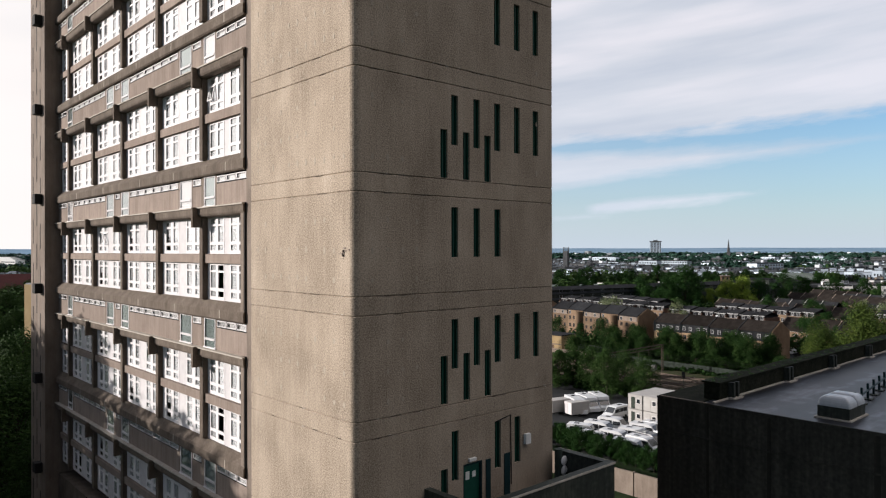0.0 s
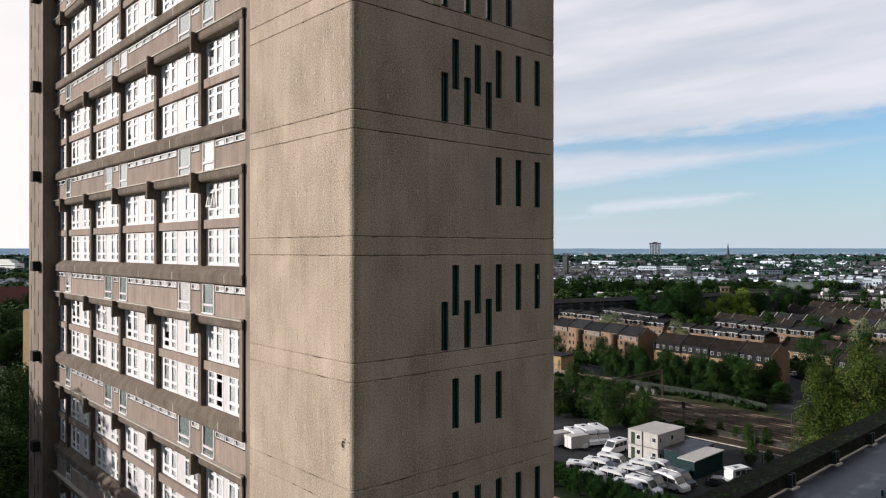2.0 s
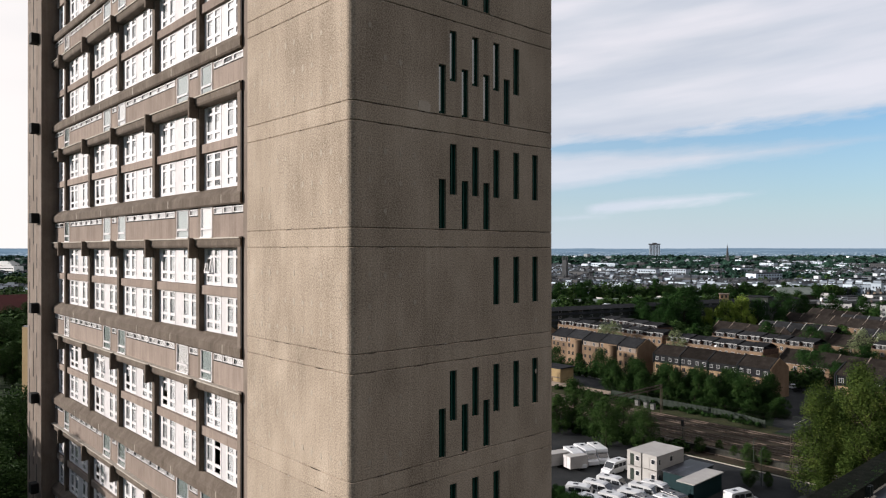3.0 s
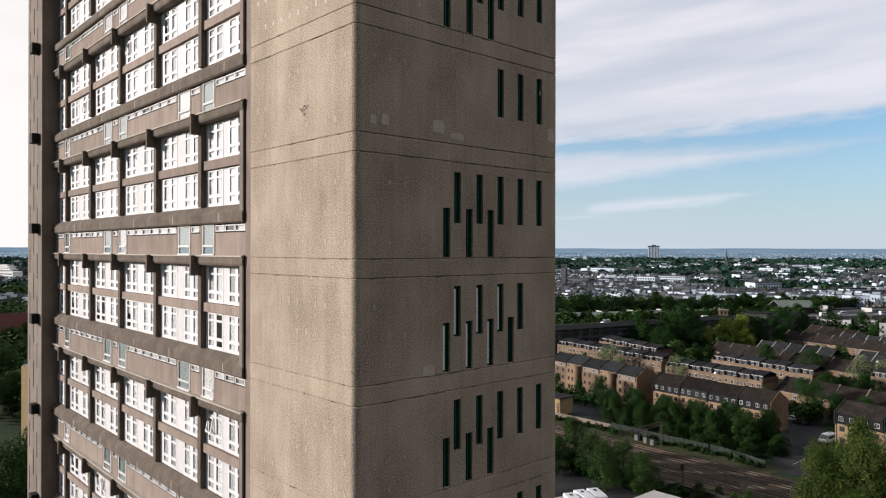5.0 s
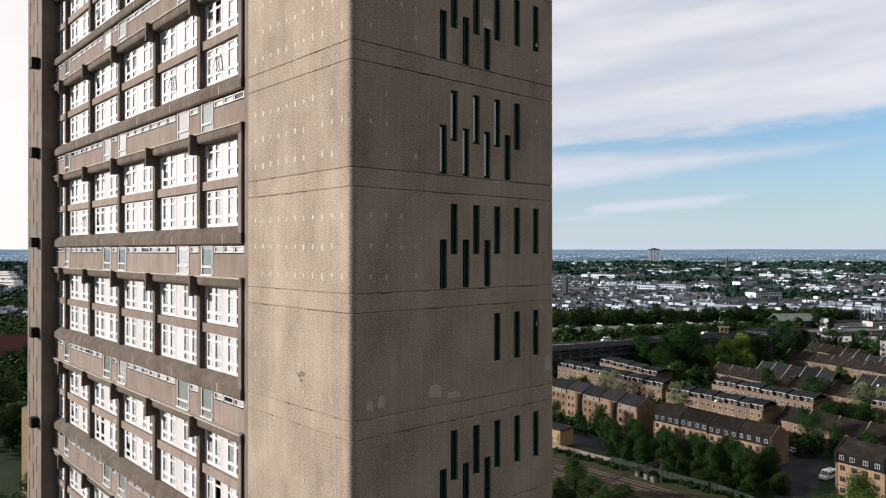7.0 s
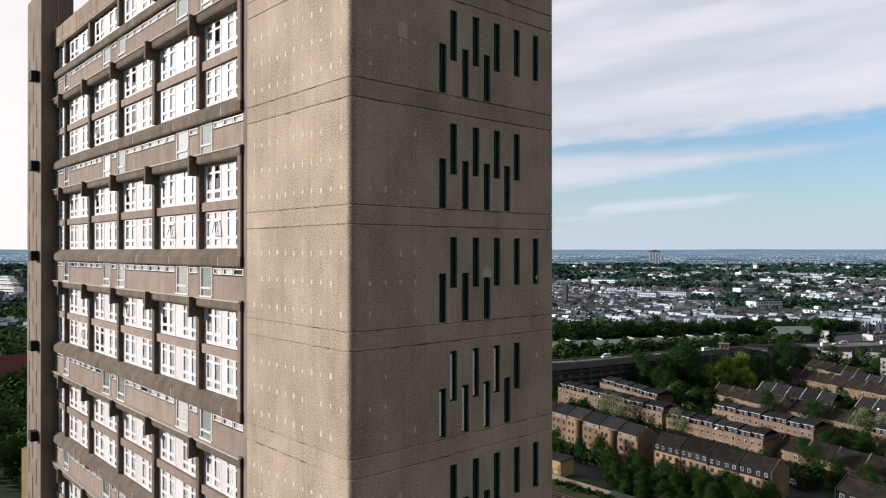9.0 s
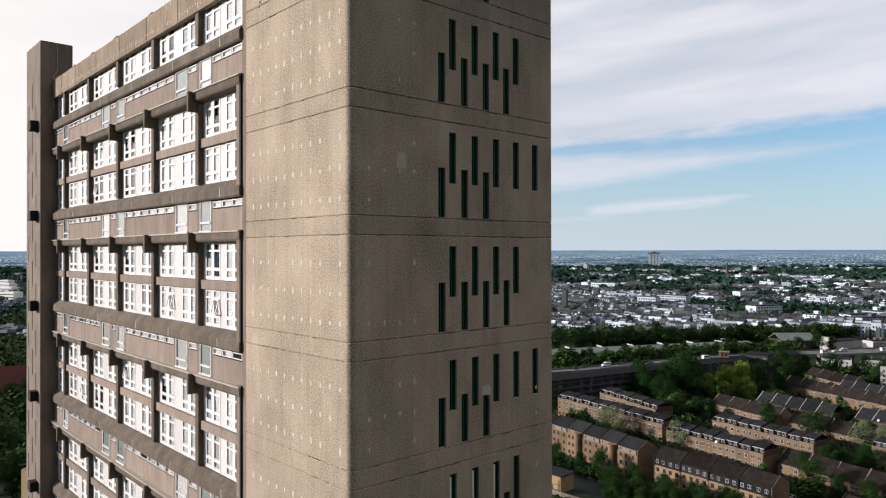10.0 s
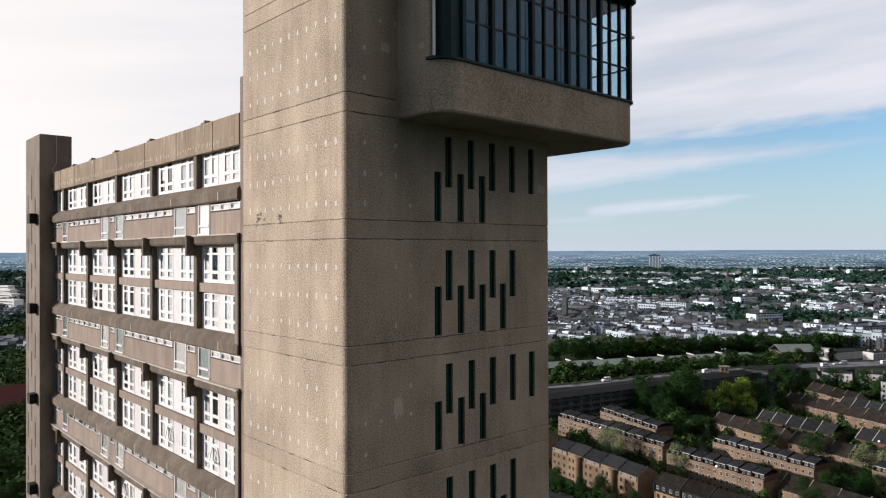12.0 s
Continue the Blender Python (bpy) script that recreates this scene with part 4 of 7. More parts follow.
def flats():
    b = thing("tower_block", "high-rise concrete flats with white windows and corridor bands", "tower block")
    rnd = random.Random(11)
    kinds = {}
    for i, (a, c) in enumerate(BAYS):
        wd = round(c - a, 3)
        if wd not in kinds:
            kinds[wd] = [window_kind(wd, HB, 100 + 7 * s + i) for s in range(6)]
    # body: rear mass, and dark sheets for the rooms' shade behind the glass
    boxes("rear_wall", [(6.2, Y0 - 0.6, 0, 15.0, Y1, 88.0)], M_CONC_S, b)
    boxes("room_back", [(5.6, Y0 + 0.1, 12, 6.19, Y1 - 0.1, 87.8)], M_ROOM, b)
    boxes("end_wall", [(4.22, Y0 - 0.75, 0, 6.19, Y0, 91.35)], M_CONC_S, b, "plain end wall rising above the roof")
    boxes("lower_wall", [(FX, Y0 + 0.01, 0, 5.59, Y1, 11.0)], M_CONC_D, b)
    # roof edge
    ys = [Y0 + 0.02] + [19.1, 24.3, 29.6, 35.0, 40.4, 46.0, 50.2] + [Y1 + 0.2]
    for i in range(len(ys) - 1):
        boxes("parapet_panel", [(4.18, ys[i] + 0.03, 87.82, 4.5, ys[i + 1] - 0.03, 89.5)], M_PARAPET, b, bevel=0.02)
    boxes("roof", [(4.5, Y0, 88.01, 15.0, Y1, 88.6)], M_FELT, b)
    for k, y in enumerate((20.6, 29.2, 36.2, 41.9, 47.0)):
        boxes("roof_outlet", [(4.25, y - 0.28, 89.5, 4.9, y + 0.28, 89.62), (4.35, y - 0.12, 89.62, 4.7, y + 0.12, 89.75)], M_CONC_S, b)
    bm = bmesh.new()
    for k in range(95):
        y, z = 16.3 + k * 0.385 + rnd.uniform(-0.08, 0.08), 88.22 + rnd.uniform(-0.06, 0.08)
        if rnd.random() < 0.8:
            h = rnd.uniform(0.05, 0.17)
            put_box(bm, 4.171, y - 0.035, z - h, 4.19, y + 0.035, z + h)
    for k in range(16):
        y, h = rnd.uniform(16.5, 52), rnd.uniform(0.2, 0.7)
        put_box(bm, 4.168, y - 0.025, 89.46 - h, 4.19, y + 0.025, 89.46)
    part("mortar_patching", bm, M_MORTAR, b)["kind"] = "stuff"
    sill_p = [(WX + 0.10, 2.84), (WX - 0.06, 2.86), (4.12, 2.50), (4.04, 2.38), (4.04, 1.92), (4.12, 1.84), (5.0, 1.84), (5.0, 2.84)]
    ledge_p = [(3.97, 0.07), (3.97, 0.0), (5.0, 0.0), (5.0, 0.07)]
    down_p = [(4.04, -0.003), (4.04, -0.36), (4.10, -0.47), (4.24, -0.53), (5.0, -0.53), (5.0, -0.003)]
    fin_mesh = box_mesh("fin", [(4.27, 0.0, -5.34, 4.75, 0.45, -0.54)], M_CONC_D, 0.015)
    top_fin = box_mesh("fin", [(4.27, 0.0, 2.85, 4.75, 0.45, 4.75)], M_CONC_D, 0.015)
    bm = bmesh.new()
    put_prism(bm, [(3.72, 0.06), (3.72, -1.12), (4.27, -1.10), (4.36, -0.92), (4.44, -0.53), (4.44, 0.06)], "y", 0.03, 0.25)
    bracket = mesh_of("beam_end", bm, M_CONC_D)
    for k in range(0, 9):
        L = L0 - PER * k
        bm = bmesh.new()
        put_prism(bm, [(x, z + L) for x, z in sill_p], "y", Y0 + 0.02, Y1 + 0.25)
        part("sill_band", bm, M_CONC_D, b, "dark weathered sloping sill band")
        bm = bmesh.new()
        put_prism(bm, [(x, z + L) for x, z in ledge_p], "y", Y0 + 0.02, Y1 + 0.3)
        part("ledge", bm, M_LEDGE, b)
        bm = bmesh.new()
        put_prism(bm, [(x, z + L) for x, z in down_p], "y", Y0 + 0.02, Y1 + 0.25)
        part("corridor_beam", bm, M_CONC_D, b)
        # corridor front: panels below the strip windows, tall lights between
        row = corridor_openings()
        for (a, c, kind) in row:
            if kind in ("strip", "small"):
                boxes("corridor_panel", [(FX, a, L + 0.07, FX + 0.2, c, L + 1.33)], M_PANEL, b, "brown exposed-aggregate panel")
                n = max(1, round((c - a) / 1.42))
                s = (c - a) / n
                fr = [(FX + 0.01, a, L + 1.33, FX + 0.08, c, L + 1.40), (FX + 0.01, a, L + 1.78, FX + 0.08, c, L + 1.838)]
                fr += [(FX + 0.013, a + i * s - 0.03, L + 1.40, FX + 0.077, a + i * s + 0.03, L + 1.78) for i in range(1, n)]
                w = boxes("strip_window", fr, M_BLACK, b)
                ring = []
                for i in range(n):
                    ya, yb = a + i * s + 0.05, a + (i + 1) * s - 0.05
                    ring += [(FX - 0.024, ya, L + 1.41, FX + 0.009, ya + 0.06, L + 1.76), (FX - 0.024, yb - 0.06, L + 1.41, FX + 0.009, yb, L + 1.76),
                             (FX - 0.021, ya + 0.06, L + 1.41, FX + 0.006, yb - 0.06, L + 1.46), (FX - 0.021, ya + 0.06, L + 1.71, FX + 0.006, yb - 0.06, L + 1.76)]
                boxes("sash", ring, M_WHITE, w)
                for i in range(n):
                    key = (round(s - 0.06, 2), 0.38)
                    p = part("pane", pane_mesh(*key), None, w)
                    p.visible_shadow = False
                    p.matrix_basis = Matrix.Translation((FX - 0.03, a + i * s + 0.03, L + 1.40))
                # pale sheets stand for the sky mirrored in the strip panes
                boxes("blind", [(FX + 0.085, a + i * s, L + 1.335, FX + 0.095, a + (i + 1) * s, L + 1.84) for i in range(n) if rnd.random() < 0.94] or [(FX + 0.085, a, L + 1.335, FX + 0.095, a + s, L + 1.84)], M_SHEEN_PALE, b)
            else:
                wd = c - a
                fr = [(FX - 0.02, a, L + 0.07, FX + 0.05, a + 0.09, L + 1.838), (FX - 0.02, c - 0.09, L + 0.07, FX + 0.05, c, L + 1.838),
                      (FX - 0.017, a + 0.09, L + 1.76, FX + 0.047, c - 0.09, L + 1.838), (FX - 0.017, a + 0.09, L + 0.07, FX + 0.047, c - 0.09, L + 0.13),
                      (FX - 0.05, a + 0.09, L + 0.54, FX + 0.047, c - 0.09, L + 0.66)]
                w = boxes("tall_window", fr, M_INFILL, b)
                for (za, zb) in ((0.13, 0.54), (0.66, 1.76)):
                    p = part("pane", pane_mesh(wd - 0.18, zb - za), None, w)
                    p.visible_shadow = False
                    p.matrix_basis = Matrix.Translation((FX - 0.06, a + 0.09, L + za))
                # pale and grey-green sheets stand for reflections in the tall panes
                boxes("blind", [(FX + 0.055, a + 0.02, L + 0.075, FX + 0.065, c - 0.05, L + 1.84)], M_SHEEN_PALE if rnd.random() < 0.4 else M_SHEEN_GREEN, b)
                boxes("sill_board", [(FX - 0.07, a - 0.04, L + 0.075, FX - 0.024, c + 0.04, L + 0.15)], M_WHITE, w)
        for i in range(len(row) - 1):
            a, c = row[i][1], row[i + 1][0]
            boxes("corridor_post", [(FX - 0.005, a + 0.003, L + 0.07, FX + 0.2, c - 0.003, L + 1.838)], M_CONC_S, b)
        # near-black sheet stands for the shade inside the corridor
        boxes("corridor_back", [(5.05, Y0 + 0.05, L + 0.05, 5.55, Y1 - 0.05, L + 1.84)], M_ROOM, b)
        # fins and beam ends
        for y in FINS:
            f = part("fin", fin_mesh, None, b)
            f.matrix_basis = Matrix.Translation((0, y, L))
            if k == 0:
                f = part("fin", top_fin, None, b)
                f.matrix_basis = Matrix.Translation((0, y, L))
            br = part("beam_end", bracket, None, b)
            br.matrix_basis = Matrix.Translation((0, y + 0.1, L))
        for y in (18.4, 25.2, 31.7, 39.0, 45.8):
            y += rnd.uniform(-0.5, 0.5)
            boxes("lime_run", [(4.034, y - 0.03, L + 1.93, 4.06, y + 0.03, L + 2.40)], M_LEDGE, b)
        boxes("edge_post", [(4.10, Y0 + 0.08, L - 6.3, 4.5, Y0 + 0.46, L + 0.1)], M_CONC_S, b, bevel=0.015)
        # the groove's shade is drawn as a black strip
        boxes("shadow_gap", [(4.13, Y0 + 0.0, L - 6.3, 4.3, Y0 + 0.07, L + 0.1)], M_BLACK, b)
        # window rows below this ledge (and the one under the roof)
        spans = [L - 2.66, L - 5.34]
        if k == 0:
            spans.append(L + 2.86)
        for z in spans:
            for a, c in BAYS:
                kind = kinds[round(c - a, 3)][rnd.randrange(6)]
                w = put_window(kind, b, a, z)
                if rnd.random() < 0.07:
                    py, pz, pw, ph = kind[1][rnd.randrange(len(kind[1]) // 3) * 3 + 1]
                    sm = box_mesh("open_sash", [(0, 0, 0, 0.05, 0.08, ph), (0, pw - 0.08, 0, 0.05, pw, ph), (0.003, 0.08, 0, 0.047, pw - 0.08, 0.08), (0.003, 0.08, ph - 0.08, 0.047, pw - 0.08, ph)], M_WHITE)
                    s = part("open_sash", sm, None, w, "top-hung sash pushed open")
                    s.matrix_basis = Matrix.Translation((-0.02, py, pz + ph)) @ Matrix.Rotation(radians(rnd.uniform(7, 14)), 4, "Y") @ Matrix.Translation((0, 0, -ph))
        boxes("spandrel", [(4.40, a + 0.003, L - 3.20, 4.7, c - 0.003, L - 2.68) for a, c in BAYS], M_PANEL, b)
    # end stair shaft beyond the last bay
    s = thing("stair_shaft", "slim concrete stair shaft with slot openings beside the flats", "stair tower")
    boxes("wall", [(3.18, Y1, 0, 5.85, 58.3, 93.0)], M_CONC_S, s, bevel=0.04)
    boxes("infill_wall", [(5.86, Y1, 0, 14.9, 57.8, 87.9)], M_CONC_S, s)
    bm = bmesh.new()
    put_tube(bm, (4.25, Y1 - 0.02, 87.0), (4.25, Y1 - 0.02, 89.9), 0.03, 0.03, 6)
    put_tube(bm, (4.25, Y1 - 0.02, 89.9), (4.55, Y1 - 0.02, 90.4), 0.03, 0.03, 6)
    put_tube(bm, (4.55, Y1 - 0.02, 90.4), (4.55, Y1 - 0.02, 92.9), 0.03, 0.03, 6)
    part("lightning_strap", bm, M_LEDGE, s)
    spout = box_mesh("spout", [(2.55, 53.9, -0.45, 3.18, 54.9, 0.45)], M_BLACK, 0.03)
    # black strips stand for the dark inside the slot openings, none is cut
    slot = box_mesh("slot", [(3.165, 0, 0, 3.2, 0.2, 2.3)], M_BLACK)
    for k in range(0, 10):
        z = 85.35 - PER * k
        o = part("spout", spout, None, s, "black spout box")
        o.matrix_basis = Matrix.Translation((0, 0, z))
        for (y, dz) in ((54.6, -3.4), (55.9, -1.2), (55.9, -5.3), (57.3, 1.2), (57.3, -2.9), (54.6, 0.9), (55.9, 3.0)):
            o = part("slot", slot, None, s)
            o.matrix_basis = Matrix.Translation((0, y, z + dz - 1.2))


flats()

# ---------------------------------------------------------------- trees
def tree_meshes(seed, height, width, leaf, low=0.25, size=0.42, blobs=26, leaves=95, droop=1.0):
    """Tapered trunk with limbs, and a crown of small leaf sprays gathered round the limb ends."""
    rnd = random.Random(seed)
    bm = bmesh.new()
    put_tube(bm, (0, 0, -0.1), (0.05, 0, height * 0.45), height * 0.022, height * 0.014, 7)
    put_tube(bm, (0.05, 0, height * 0.45), (0.0, 0.05, height * 0.9), height * 0.014, 0.03, 6)
    verts, faces = [], []
    for b in range(blobs):
        t = (b + rnd.random()) / blobs
        z = height * (low + (1 - low) * t)
        env = math.sin(math.pi * min(1.0, 0.18 + 0.80 * t)) ** 0.7
        a = rnd.uniform(0, math.tau)
        r = width * 0.5 * env * rnd.uniform(0.35, 0.92)
        c = Vector((r * math.cos(a), r * math.sin(a), z - height * 0.02))
        s = width * rnd.uniform(0.13, 0.21)
        put_tube(bm, (0, 0, max(height * 0.2, z - height * 0.22)), c, height * 0.006, 0.02, 5)
        for k in range(leaves):
            d = Vector((rnd.gauss(0, 1), rnd.gauss(0, 1), rnd.gauss(0, 0.8)))
            d.normalize()
            p = c + d * s * rnd.uniform(0.55, 1.12)
            p.z = c.z + (p.z - c.z) * droop
            n = (d + Vector((rnd.gauss(0, 0.6), rnd.gauss(0, 0.6), rnd.gauss(0, 0.6)))).normalized()
            q = n.to_track_quat("Z", "Y").to_matrix()
            w, h = size * rnd.uniform(0.5, 1.1), size * rnd.uniform(0.35, 0.8)
            o = len(verts)
            for (u, v) in ((-w, 0), (0, -h), (w, 0), (0, h)):
                verts.append(tuple(p + q @ Vector((u * 0.7, v * 0.7, 0.12 * size * (1 if u else -1)))))
            faces.append((o, o + 1, o + 2, o + 3))
    return mesh_of("trunk", bm, M_BARK), raw_mesh("crown", verts, faces, leaf)


def plant(meshes, x, y, turn=0.0, s=1.0, label="broad dark green tree among the houses", group=""):
    t = thing("tree", label, "tree", pose(x, y, 0, 0, 0, turn), group)
    t.scale = (s, s, s)
    part("trunk", meshes[0], None, t)
    part("crown", meshes[1], None, t)
    return t


TREES = {
    "dark": [tree_meshes(1, 12, 10, M_LEAF, 0.16, 0.34, 34, 150), tree_meshes(2, 12, 8.5, M_LEAF, 0.14, 0.34, 34, 150)],
    "yard": [tree_meshes(11, 12, 10, M_LEAF_G, 0.14, 0.27, 40, 240), tree_meshes(12, 12, 8.5, M_LEAF_G, 0.12, 0.27, 40, 240)],
    "olive": [tree_meshes(3, 8, 7.5, M_LEAF3, 0.06, 0.24, 38, 210), tree_meshes(4, 8, 6.5, M_LEAF3, 0.05, 0.24, 38, 210)],
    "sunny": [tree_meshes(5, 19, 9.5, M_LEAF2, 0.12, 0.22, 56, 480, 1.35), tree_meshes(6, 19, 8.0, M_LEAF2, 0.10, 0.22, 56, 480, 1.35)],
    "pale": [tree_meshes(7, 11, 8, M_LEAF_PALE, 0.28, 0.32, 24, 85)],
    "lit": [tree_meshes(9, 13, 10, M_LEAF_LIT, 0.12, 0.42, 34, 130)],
    "tall": [tree_meshes(8, 26, 13, M_LEAF, 0.15, 0.6, 52, 190)],
}


def grove(kind, places, group, label, jitter=0.15):
    rnd = random.Random(len(places) * 13 + len(kind))
    for i, (x, y, s) in enumerate(places):
        plant(TREES[kind][i % len(TREES[kind])], x, y, rnd.uniform(0, 360), s * rnd.uniform(1 - jitter, 1 + jitter), label, group)


def all_trees():
    rnd = random.Random(21)
    grove("yard", [(116, 62, 0.70), (113, 69, 0.74), (118, 76, 0.80), (114, 83, 0.76), (121, 70, 0.74), (122, 84, 0.80), (112, 92, 0.8), (123, 95, 0.74), (117, 100, 0.8)], "trees behind the van park", "broad green tree behind the parked vans")
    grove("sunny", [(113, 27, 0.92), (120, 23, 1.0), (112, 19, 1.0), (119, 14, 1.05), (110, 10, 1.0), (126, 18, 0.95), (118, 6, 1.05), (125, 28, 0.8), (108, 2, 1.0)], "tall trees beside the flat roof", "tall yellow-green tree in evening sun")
    grove("yard", [(123.3, 53.5, 0.26), (127.0, 51.2, 0.20), (123.4, 43.5, 0.36), (124.2, 40.5, 0.34), (110.6, 37.4, 0.36), (112.5, 35.0, 0.24), (125.0, 47.0, 0.2)], "bushes by the railway wall", "green bush against the railway wall")
    row = [(172.5 + (k % 2) * 5.5 - (k % 3) * 3.5 + rnd.uniform(-1.5, 1.5), 60 + k * 1.65 + rnd.uniform(-1, 1), rnd.uniform(0.78, 1.02)) for k in range(30)]
    grove("olive", row, "trees along the railway", "bushy olive tree between railway fence and houses")
    grove("olive", [(rnd.uniform(159, 167.5), 55 + k * 1.22, rnd.uniform(0.38, 0.66)) for k in range(38)], "scrub along the railway", "low scrub bush on the railway bank")
    grove("dark", [(182, 119, 0.7), (181, 127, 0.55), (180, 136, 0.6), (278, 106, 0.9), (275, 88, 0.95), (232, 68, 0.85), (225, 72, 0.8), (244, 60, 0.75), (236, 64, 0.8), (262, 139, 0.8), (253, 60, 0.7), (287, 142, 0.8), (244, 93, 0.5), (210, 110, 0.6), (205, 118, 0.6), (238, 166, 0.5), (211, 64, 0.85), (210, 57, 0.8), (213, 50, 0.75), (207, 47, 0.6)], "street trees", "dark green street tree between brick terraces")
    grove("pale", [(224, 143, 1.15), (226, 148, 1.05), (221, 139, 0.9), (225, 117, 1.2), (222, 112, 0.95), (270, 69, 1.25), (268, 62, 1.1)], "pale street trees", "thin pale-leaved street tree before a terrace")
    grove("dark", [(306, 182, 1.5), (312, 172, 1.6), (320, 166, 1.7), (328, 176, 1.5), (300, 168, 1.2), (334, 168, 1.5), (294, 160, 1.0), (300, 176, 1.1), (350, 142, 1.2), (358, 134, 1.0), (400, 150, 1.3), (410, 142, 1.2), (424, 132, 1.1), (430, 118, 1.2), (424, 108, 1.1), (436, 110, 1.1), (345, 158, 1.2), (316, 190, 1.3)], "big trees before the long block", "large dark tree before the long housing block")
    grove("lit", [(336, 152, 1.05), (345, 148, 1.15), (330, 158, 0.85), (340, 143, 0.9), (352, 152, 1.0)], "lit trees", "large tree with low sun coloured into its yellow-green leaves")
    belt = [(350 + k * 9.5 + rnd.uniform(-3, 3), 266 - k * 4.3 + rnd.uniform(-4, 4), rnd.uniform(0.8, 1.15)) for k in range(22)]
    grove("dark", belt, "trees beside the viaduct", "dark tree in the belt beside the viaduct")
    belt = [(415 + k * 10 + rnd.uniform(-3, 3), 318 - k * 4.6 + rnd.uniform(-6, 6), rnd.uniform(1.0, 1.4)) for k in range(20)]
    grove("dark", belt, "trees behind the sheds", "dark tree in the belt behind the long sheds")
    left = []
    for k in range(64):
        y = 66 + 5.5 * k + rnd.uniform(-3, 3)
        x = -13 + (y + 19) * 0.205 + rnd.uniform(-9, 9)
        if not (158 < y < 200 and x > 19):
            left.append((x, y, rnd.uniform(0.85, 1.3)))
    grove("yard", left, "trees beyond the stair shaft", "dark tree in the park beyond the flats")
    grove("tall", [(-21, 40, 0.98), (-20, 50, 1.08), (-23, 60, 1.05), (-20, 69, 1.12), (-22, 79, 1.12), (-20, 89, 1.15), (-26, 97, 1.18), (-25, 31, 0.95), (-31, 55, 1.1), (-32, 74, 1.15), (-30, 88, 1.18)], "trees along the entrance side", "tall tree that shades the lower floors")
    hedge = [(76 + (k % 2) * 1.8 + rnd.uniform(-0.8, 0.8), 29 + k * 0.78, rnd.uniform(0.25, 0.30)) for k in range(46)]
    grove("dark", hedge, "hedge by the van park", "dark bushy hedge beside the van park")


all_trees()


# ---------------------------------------------------------------- streets, railway, yards
def strip(name, pts, width, z, mat, label, category):
    """A flat way of one width along a line."""
    v, f = [], []
    for i, p in enumerate(pts):
        a, b = Vector(pts[max(0, i - 1)]), Vector(pts[min(len(pts) - 1, i + 1)])
        d = (b - a).normalized()
        n = Vector((-d.y, d.x))
        for s in (-0.5, 0.5):
            q = Vector(p) + n * s * width
            v += [(q.x, q.y, z), (q.x, q.y, z - 0.3)]
    for i in range(len(pts) - 1):
        o = i * 4
        f += [(o, o + 4, o + 6, o + 2), (o, o + 1, o + 5, o + 4), (o + 2, o + 6, o + 7, o + 3)]
    return tagged(new(name, raw_mesh(name, v, f, mat)), label, category, kind="structure")


def way(p, q):
    d = Vector((q[0] - p[0], q[1] - p[1]))
    return math.degrees(math.atan2(d.y, d.x)), d.length


strip("road_1", [(168, -40), (183, 40), (200, 62), (222, 68), (300, 66)], 9, 0.03, M_ASPHALT, "dark asphalt street with parked cars", "road")
strip("road_2", [(206, 62), (208, 90), (212, 150), (222, 210)], 7, 0.026, M_ASPHALT, "narrow asphalt street between brick terraces", "road")
strip("road_3", [(181, 104), (176, 112), (182, 150), (190, 190)], 7, 0.034, M_ASPHALT, "asphalt service road beside the railway", "road")
strip("road_4", [(236, 50), (242, 120), (252, 190)], 6, 0.022, M_ASPHALT, "narrow asphalt street between brick terraces", "road")
strip("road_5", [(203, 65), (182, 56.5), (163, 50.5), (153, 46.5)], 9, 0.038, M_ASPHALT, "dark asphalt street end behind a mesh gate", "road")
strip("grass_verge", [(152.6, 50), (152.8, 118)], 7.0, 0.075, M_VERGE, "dry yellow-green grass verge beside the tracks", "verge")
strip("road_6", [(167.5, 97), (169.5, 117), (172, 150)], 9, 0.030, M_ASPHALT, "dark asphalt yard beside the yellow building", "road")
strip("pavement_1", [(173.2, 101), (178.0, 116), (181.5, 150)], 1.8, 0.10, M_ROADF, "pale concrete pavement beside the service road", "pavement")
strip("van_park", [(98, 20), (98.5, 95)], 43, 0.04, M_ASPHALT, "dark asphalt yard of parked white vans", "yard")
strip("forecourt", [(12, -60), (14, 70)], 40, 0.018, M_ASPHALT, "dark paved court at the foot of the tower", "pavement")

RAIL_A, RAIL_B = Vector((134.0, -160.0)), Vector((137.0, 290.0))


